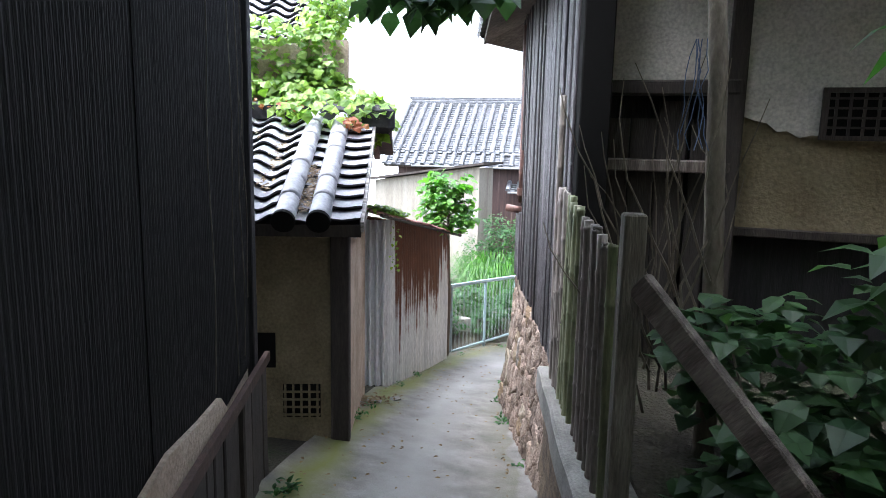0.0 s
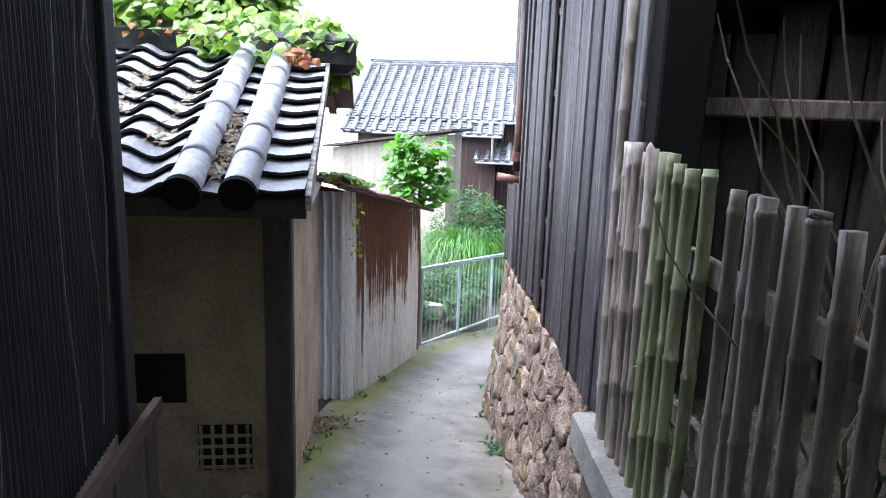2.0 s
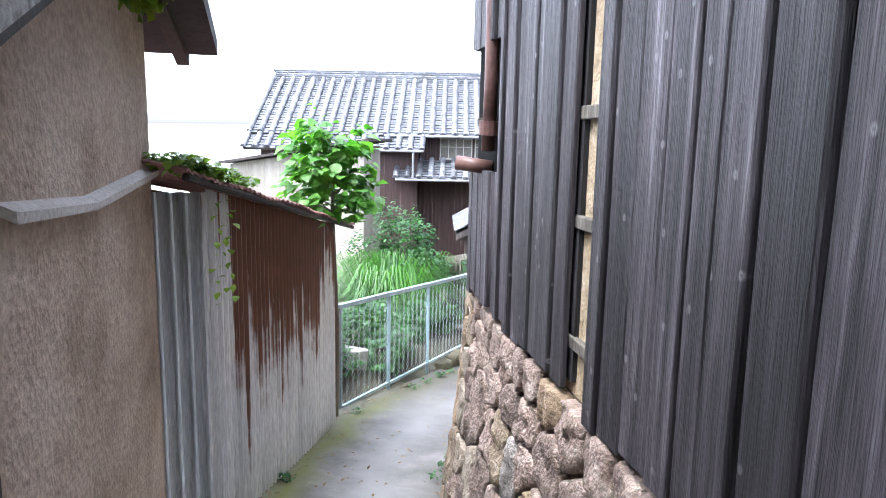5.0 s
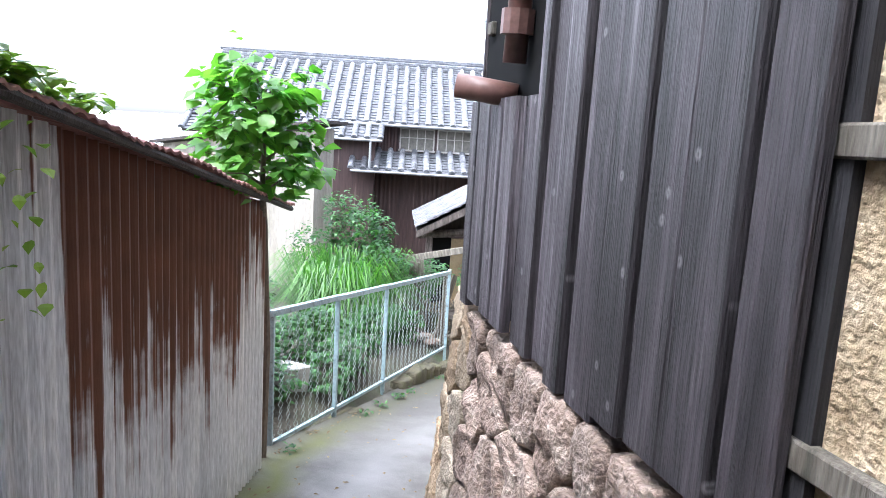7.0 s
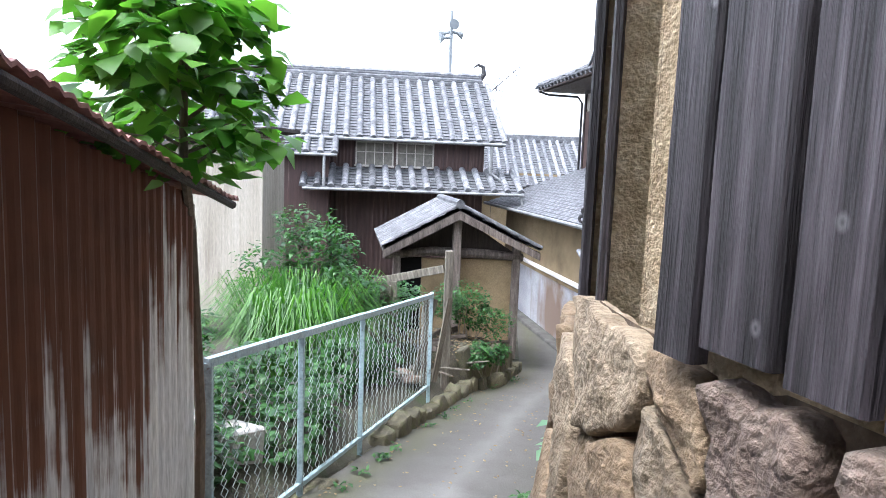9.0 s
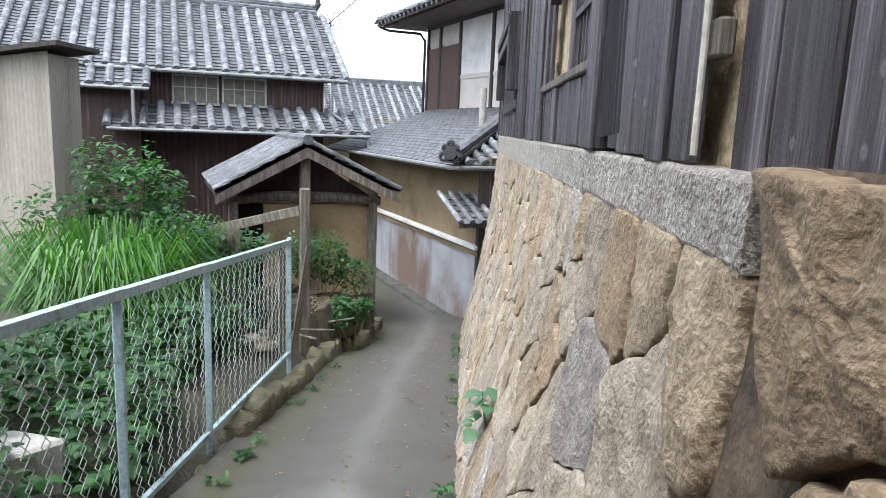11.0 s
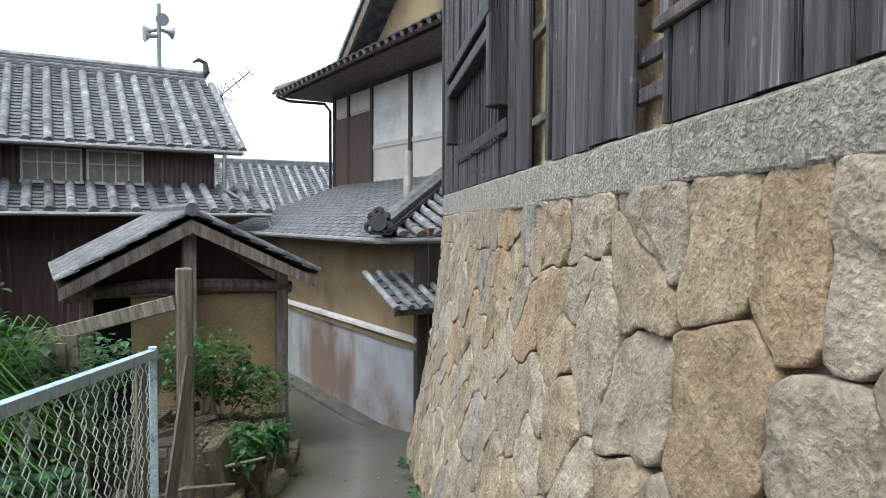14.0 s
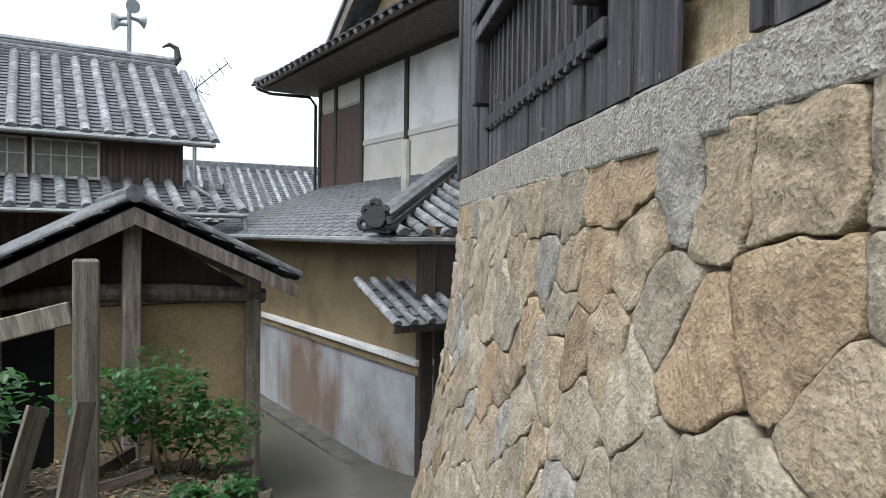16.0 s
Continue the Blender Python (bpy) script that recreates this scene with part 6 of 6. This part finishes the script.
# the crown over the start of the lane, spread out of view for shade
rng = random.Random(71)
ct = thing("overhanging_tree", Matrix.Translation((1.6, 3.2, ground_z(1.6, 3.2))), "tree leaning over the start of the lane with dark leaves", "tree")
o0 = ct.matrix_basis.translation
bm = bmesh.new()
tube(bm, [(0, 0, -0.1), (-0.05, -0.2, 1.5), (-0.2, -0.5, 3.0), (-0.6, -1.0, 4.4)], [0.11, 0.09, 0.07, 0.04], 9)
part("trunk", bm, M_BARK, ct, smooth=True)
bm = bmesh.new()
lumps = [((-1.0, 2.2, 3.3), (1.0, 0.9, 0.5)), ((0.4, 1.6, 3.2), (1.2, 1.2, 0.6)), ((1.6, 2.2, 3.2), (1.2, 1.3, 0.6)), ((-0.3, 0.3, 3.6), (1.3, 1.2, 0.6)), ((1.5, 0.2, 3.4), (1.4, 1.3, 0.6)), ((0.4, -1.6, 3.8), (1.8, 1.2, 0.7)), ((2.6, -1.0, 3.4), (1.5, 1.5, 0.8)), ((2.9, 1.2, 2.6), (0.9, 1.6, 1.0))]
for c, r in lumps:
    end = Vector(c) - o0
    st = Vector((-0.2, -0.5, 2.8))
    tube(bm, [st, st.lerp(end, 0.5) + Vector((0, 0, 0.2)), end], [0.04, 0.03, 0.012], 6)
part("limbs", bm, M_BARK, ct)
bm = bmesh.new()
for c, r in lumps:
    at = blob(rng, Vector(c) - o0, r)
    for _ in range(520):
        leaf(bm, Vector(at()), rand_dir(rng, -0.6, 0.2), Vector((0, 0, 1)), 0.16 * rng.uniform(0.7, 1.3), 0.75)
at = blob(rng, Vector((-1.27, 2.55, 2.06)) - o0, (0.36, 0.2, 0.07))
for _ in range(70):
    leaf(bm, Vector(at()), rand_dir(rng, -0.8, -0.2), Vector((0, 0, 1)), 0.13 * rng.uniform(0.7, 1.2), 0.8)
part("crown", bm, L_DARK, ct, kind="stuff")
sp = thing("leaf_spray", Matrix.Translation((0.27, 1.95, 1.72)), "bright leaf spray reaching in from the shaded bank", "branch")
part("twig", tube(bmesh.new(), [(0.5, 0.1, -0.4), (0.25, 0.05, -0.05), (0, 0, 0.05)], [0.006, 0.005, 0.003], 5), M_BARK, sp)
bm = bmesh.new()
leaf(bm, Vector((0, 0, 0)), Vector((1, 0, 0)), Vector((0, 0, 1)), 0.14, 0.5, 0.1, 0.3)
lf2 = part("leaf", bm, L_MID, sp, smooth=True, m=pose(0, 0, 0.06, 0, 10, 190))
for dx, dz, a in ((0.03, 0.02, 160), (0.08, 0.07, 215), (0.1, 0.0, 180), (0.18, 0.05, 150), (0.2, -0.04, 200)):
    again(lf2, pose(dx, rng.uniform(-0.05, 0.05), dz, rng.uniform(-20, 20), rng.uniform(0, 25), a))

# ---- small things ----
# loudspeakers on a pole, and an aerial, behind the roofs
spk = thing("loudspeaker_pole", pose(-5.6, 31.5, -3.3), "steel pole carrying grey horn loudspeakers", "loudspeaker")
part("pole", tube(bmesh.new(), [(0, 0, 0), (0, 0, 9.3)], 0.06, 8), M_HORN, spk)
for i, (a, z) in enumerate(((20, 8.55), (160, 8.55), (-70, 8.8), (200, 8.35))):
    bm = bmesh.new()
    tube(bm, [(0.05, 0, 0), (0.25, 0, 0), (0.42, 0, 0)], [0.05, 0.06, 0.19], 12)
    part("horn", bm, M_HORN, spk, "grey horn", m=pose(0, 0, z, 0, 8, a))
aer = thing("aerial", pose(-3.77, 29.5, 0.15), "thin television aerial on a mast", "aerial")
part("mast", tube(bmesh.new(), [(0, 0, -2.8), (0, 0, 3.2)], 0.007, 5), M_TILE_DARK, aer)
part("boom", tube(bmesh.new(), [(-0.35, 0, 2.6), (0.75, 0, 3.6)], 0.014, 6), M_TILE_DARK, aer)
for i in range(7):
    k = i / 6
    x, z = -0.35 + 1.1 * k, 2.6 + 1.0 * k
    ln = 0.3 - 0.12 * k
    part("element", tube(bmesh.new(), [(x - 0.1, -ln, z + 0.1), (x + 0.1, ln, z - 0.1)], 0.009, 5), M_TILE_DARK, aer)
for a in (-50, -15, 75, 110):
    dx, dz = math.cos(radians(a)) * 0.38, math.sin(radians(a)) * 0.38
    part("element", tube(bmesh.new(), [(-dx, 0.02, 2.85 - dz), (dx, 0.02, 2.85 + dz)], 0.009, 5), M_TILE_DARK, aer)

# broken plank fence and rubble by the garden's edge
rng = random.Random(81)
bf = thing("broken_plank_fence", Matrix.Translation((-3.55, 14.3, 0)), "remains of a grey plank fence with a sloping rail", "fence")
part("rail", boxed(0, 1.0, -0.02, 0.02, -0.05, 0.05, bev=0.006), M_GREYWOOD, bf, m=pose(-0.03, 0.0, -0.95, 0, 15, 165))
for x, h, a in ((-0.55, 1.25, 4), (-0.75, 1.2, -3), (-0.95, 1.1, 5)):
    part("plank", plank(bmesh.new(), 0.15, 0.025, h, rng), M_GREYWOOD, bf, m=pose(x, 0.05, -2.4, 0, a, 165))
bank = thing("rubble_bank", Matrix.Identity(4), "raised bank of dark earth held by mossy stones", "bank", kind="structure")
def bank_top(u, v):
    y = 14.45 + 2.55 * u
    x = lerp_table(y, LEFT) - 0.02 - 1.3 * v
    up = min(1, v / 0.13) * (0.58 + 0.2 * v) * min(1, u / 0.12) * min(1, (1 - u) / 0.05 + 0.2)
    return Vector((x, y, fall(y) - 0.06 + up + 0.07 * noise.noise(Vector((x * 4, y * 4, 3))) * min(1, v * 6)))
bm = bmesh.new()
grid(bm, 40, 16, bank_top)
part("earth", bm, M_SOIL, bank, "dark earth with litter", smooth=True)
y = 14.75
while y < 16.95:
    w = rng.uniform(0.12, 0.3)
    h = rng.uniform(0.4, 0.58)
    dx = lerp_table(y + w, LEFT) - lerp_table(y, LEFT)
    bm = boxed(-0.09, 0.05, 0.0, math.hypot(w, dx) - 0.012, -0.1, h, bev=0.02)
    for v in bm.verts:
        v.co += noise.noise_vector(v.co * 5 + Vector((y, 0, 0))) * 0.045
    part("stone", bm, M_KERB, bank, m=pose(lerp_table(y, LEFT) - 0.03, y, fall(y), 0, -8, -math.degrees(math.atan2(dx, w))))
    y += w
for i in range(12):
    u, v = rng.uniform(0.08, 0.9), rng.uniform(0.2, 0.75)
    p = bank_top(u, v)
    dp = part("scrap_plank", plank(bmesh.new(), rng.uniform(0.04, 0.09), 0.02, rng.uniform(0.25, 0.6), rng), rng.choice([M_GREYWOOD, M_TIMBER]), None, m=pose(p.x, p.y, p.z + 0.05, 0, rng.uniform(72, 96), rng.uniform(0, 360)))
    tagged(dp, "broken weathered plank lying on the rubble bank", "plank", "scrap planks")
bl_ = thing("bank_litter", Matrix.Identity(4), "brown dead leaves and chips strewn over the rubble bank", "leaf litter", kind="stuff")
bm = bmesh.new()
for _ in range(1100):
    p = bank_top(rng.uniform(0.04, 0.97), rng.uniform(0.08, 0.98))
    leaf(bm, p + Vector((0, 0, 0.012)), rand_dir(rng, -0.15, 0.35), Vector((0, 0, 1)), rng.uniform(0.025, 0.07), 0.5, 0.25, 0.1)
part("leaves", bm, L_DRY, bl_, kind="stuff")
bush("shrub", rng, [((-3.35, 16.3, -1.85), (0.38, 0.32, 0.36)), ((-2.95, 16.5, -2.05), (0.3, 0.25, 0.25)), ((-3.65, 15.95, -1.7), (0.34, 0.32, 0.3))], 1150, 0.07, L_MID, "leafy green shrub on the rubble bank")
bush("weed_patch", rng, [((-3.05, 15.35, -2.3), (0.16, 0.3, 0.16)), ((-3.2, 15.0, -2.3), (0.12, 0.22, 0.14)), ((-2.85, 16.0, -2.4), (0.12, 0.22, 0.14))], 420, 0.07, L_MID, "green weeds hanging over the mossy stones", "weeds")
for dx, dy, z, a in ((0.0, -0.35, -1.1, 55), (-0.1, -0.5, -1.2, 40), (-0.25, -0.3, -1.15, 62)):
    pl = thing("loose_plank", pose(-3.6 + dx, 14.0 + dy, -2.1), "broken grey plank leaning by the fence", "plank", "loose planks")
    part("board", plank(bmesh.new(), 0.1, 0.02, 1.0, rng), M_GREYWOOD, pl, m=pose(0, 0, -0.1, 0, a - 40, 60))
for i in range(44):
    y = rng.uniform(13.6, 17.2)
    x = lerp_table(y, LEFT) - rng.uniform(0.12, 0.7)
    bm = bmesh.new()
    bmesh.ops.create_icosphere(bm, subdivisions=2, radius=rng.uniform(0.04, 0.11))
    sd = Vector((i * 3.1, 0, 0))
    for v in bm.verts:
        v.co = Vector((v.co.x * 1.3, v.co.y, v.co.z * 0.6)) + noise.noise_vector(v.co * 12 + sd) * 0.03
    st = part("rock", bm, rng.choice([M_RUBBLE, M_KERB, M_STONE[2]]), None, m=pose(x, y, ground_z(x, y) + 0.02, 0, 0, rng.uniform(0, 360)))
    tagged(st, "rough loose stone on the garden's edge", "stone", "loose stones")
for i in range(14):
    y = rng.uniform(13.8, 16.8)
    x = lerp_table(y, LEFT) - rng.uniform(0.2, 0.7)
    sk = part("stick", tube(bmesh.new(), [(0, 0, 0), (0.3, 0.04, 0.05), (0.62, -0.02, 0.06)], [0.012, 0.016, 0.01], 6), M_GREYWOOD, None, m=pose(x, y, ground_z(x, y) + 0.05, 0, rng.uniform(-15, 5), rng.uniform(0, 360)))
    tagged(sk, "dry grey stick lying on the rubble", "stick", "dry sticks")

# leaf litter along the lane's edges
lit = thing("leaf_litter", Matrix.Identity(4), "dry brown leaves and grit scattered along the lane", "leaf litter", kind="stuff")
bm = bmesh.new()
for _ in range(900):
    y = rng.uniform(0.5, 17)
    a, b = lerp_table(y, LEFT), lerp_table(y, RIGHT)
    u = rng.betavariate(0.35, 0.35) if rng.random() < 0.93 else rng.random()
    u = 0.06 + 0.8 * u
    p = lane_pt(u, (y + 8) / 33)
    leaf(bm, p + Vector((0, 0, 0.008)), Vector((rng.uniform(-1, 1), rng.uniform(-1, 1), 0.05)), Vector((0, 0, 1)), rng.uniform(0.012, 0.045), 0.6, 0.3, 0.0)
part("leaves", bm, L_DRY, lit, kind="stuff")
# small weeds at the foot of the walls
wd = thing("lane_weeds", Matrix.Identity(4), "small green weeds rooted along the wall feet", "weeds", kind="stuff")
bm = bmesh.new()
for _ in range(46):
    y = rng.uniform(2.5, 16.5)
    if rng.random() < 0.5:
        p = lane_pt(0.10, (y + 8) / 33)
    else:
        s = rng.uniform(0.5, S1 + S2)
        p = base_pt(s, fall(base_top(s)[0].y) + 0.01, 0.06)
    for _ in range(12):
        leaf(bm, p + Vector((rng.uniform(-0.05, 0.05), rng.uniform(-0.05, 0.05), rng.uniform(0, 0.05))), rand_dir(rng, 0.0, 0.8), Vector((0, 0, 1)), rng.uniform(0.03, 0.07), 0.5)
part("leaves", bm, L_MID, wd, kind="stuff")
# vines hanging on the tin roof's edge
tv = thing("roof_vine", Matrix.Identity(4), "ivy creeping along the tin roof's edge and hanging down", "ivy", kind="stuff")
bm = bmesh.new()
T = tin.matrix_basis
for _ in range(520):
    x = rng.uniform(-0.48, 0.35) if rng.random() < 0.5 else rng.uniform(-0.48, 0.0)
    p = T @ Vector((x, -0.1 + rng.uniform(-0.05, 0.16), 0.69 - 0.195 * x + rng.uniform(0, 0.05)))
    leaf(bm, p, rand_dir(rng, -0.6, 0.3), Vector((0, 0, 1)), rng.uniform(0.03, 0.07), 0.9)
for x0 in (-0.3, -0.2, -0.12):
    for j in range(9):
        p = T @ Vector((x0 + 0.03 * math.sin(j), -0.17, 0.6 - 0.06 * j))
        leaf(bm, p, rand_dir(rng, -0.9, 0.0), Vector((0, 0, 1)), rng.uniform(0.025, 0.05), 0.8)
part("leaves", bm, L_IVY, tv, kind="stuff")

# dry vines on the dark wall
DK = dark.matrix_basis
dv_ = thing("dry_vine", DK, "thin pale dry vines clinging to the dark wall", "vine")
for x, z0, z1 in ((0.28, 0.3, 2.3), (0.5, 0.25, 2.6), (0.95, 0.35, 2.6), (0.15, 0.6, 2.2), (0.2, 1.2, 1.7)):
    pts = [(x + 0.03 * math.sin(k * 1.3 + x * 9) + (0.06 * k / 9 if x < 0.3 else 0), 0.006, z0 + (z1 - z0) * k / 9) for k in range(10)]
    part("stem", tube(bmesh.new(), pts, 0.0035, 4), M_GREYWOOD, dv_)
# a faded blue cord caught in the vines
bl = thing("blue_cord", Matrix.Translation((-0.27, 2.84, 1.47)), "frayed blue plastic cord tangled in dry vines", "cord")
M_BLUE = plain("blue_cord", (0.08, 0.12, 0.22), 0.6)
for k in range(6):
    p = Vector((rng.uniform(-0.03, 0.03), 0, 0.42))
    pts = [p]
    for j in range(7):
        p = p + Vector((rng.uniform(-0.025, 0.025), rng.uniform(-0.02, 0.02), -0.06))
        pts.append(p)
    part("strand", tube(bmesh.new(), pts, 0.0025, 4), M_BLUE, bl)
# scraps on the lane by the tin shed
for x, y, w, a in ((-3.3, 5.45, 0.16, 20), (-3.38, 5.15, 0.22, 75), (-3.22, 5.75, 0.1, 130)):
    sc = part("scrap", boxed(-w / 2, w / 2, -0.05, 0.05, 0, 0.008), M_CONCRETE, None, m=pose(x, y, fall(y) + 0.02, -8, 0, a))
    tagged(sc, "flat pale scrap lying on the lane", "scrap", "scraps on the lane")
dl = thing("leaf_heap", Matrix.Identity(4), "small heap of reddish dead leaves on the lane", "leaves", kind="stuff")
bm = bmesh.new()
for _ in range(160):
    x, y = rng.gauss(-3.36, 0.1), rng.gauss(5.4, 0.16)
    leaf(bm, Vector((x, y, fall(y) + 0.03)), rand_dir(rng, -0.1, 0.4), Vector((0, 0, 1)), rng.uniform(0.03, 0.06), 0.6, 0.3, 0.0)
part("leaves", bm, L_DRY, dl, kind="stuff")

# broad dock leaves rooted at the foot of the stone wall
dock = thing("dock_plant", Matrix.Translation((-2.37, 10.5, -1.44)), "blue-green broad-leaved weed at the stone wall's foot", "weed")
L_DOCK = leaf_mat("dock_leaf", (0.07, 0.16, 0.09), (0.13, 0.24, 0.15))
part("stem", tube(bmesh.new(), [(0.05, 0, -0.25), (0.02, 0, -0.1), (0, 0, 0.05)], [0.008, 0.006, 0.003], 5), M_BARK, dock)
bm = bmesh.new()
leaf(bm, Vector((0, 0, 0)), Vector((1, 0, 0)), Vector((0, 0, 1)), 0.12, 0.75, 0.12, 0.2)
dl_ = part("leaf", bm, L_DOCK, dock, smooth=True, m=pose(0, 0, 0.05, 0, 0, 200))
for i in range(11):
    again(dl_, pose(0.01 * i - 0.05, rng.uniform(-0.04, 0.04), -0.16 + 0.022 * i, rng.uniform(-20, 20), rng.uniform(-10, 30), 100 + 137 * i % 200) @ Matrix.Scale(rng.uniform(0.5, 1.0), 4))

# a thin vine with small leaves climbing between boards and bamboo
cv = thing("climbing_vine", W1, "thin green vine with small pointed leaves climbing the boards", "vine")
pts = [(-0.32, 0.05, 0.28), (-0.42, 0.05, 0.52), (-0.45, 0.05, 0.67), (-0.28, 0.05, 0.77), (-0.17, 0.05, 0.87), (0.08, 0.05, 0.97), (0.16, 0.05, 1.06)]
part("stem", tube(bmesh.new(), pts, 0.0025, 4), M_BAMBOO_G, cv)
bm = bmesh.new()
leaf(bm, Vector((0, 0, 0)), Vector((1, 0, 0)), Vector((0, 0, 1)), 0.05, 0.5, 0.1, 0.2)
lf3 = part("leaf", bm, L_IVY, cv, smooth=True, m=pose(*pts[1], 10, 10, 120))
for a, b in zip(pts, pts[1:]):
    for k in (0.1, 0.45, 0.8):
        q = Vector(a).lerp(Vector(b), k)
        again(lf3, pose(q.x, q.y + 0.004, q.z, rng.uniform(-30, 30), rng.uniform(-30, 50), rng.uniform(20, 160)) @ Matrix.Scale(rng.uniform(0.5, 1.1), 4))

# dead leaves caught between the roof tiles
rl = thing("roof_litter", B @ rp_roof, "brown dead leaves caught in the roof tiles' hollows", "leaf litter", kind="stuff")
bm = bmesh.new()
for _ in range(420):
    if rng.random() < 0.45:
        x, y = rng.gauss(3.49, 0.025), rng.uniform(0.05, 0.75)
    else:
        x, y = 3.31 - TW * rng.choice((0.5, 1.5, 2.5, 3.5)) + rng.gauss(0, 0.03), rng.uniform(0.35, 1.35)
    leaf(bm, Vector((x, y, 0.05 + rng.uniform(0, 0.02))), rand_dir(rng, -0.1, 0.3), Vector((0, 0, 1)), rng.uniform(0.02, 0.05), 0.5, 0.3, 0.0)
part("leaves", bm, L_DRY, rl, kind="stuff")
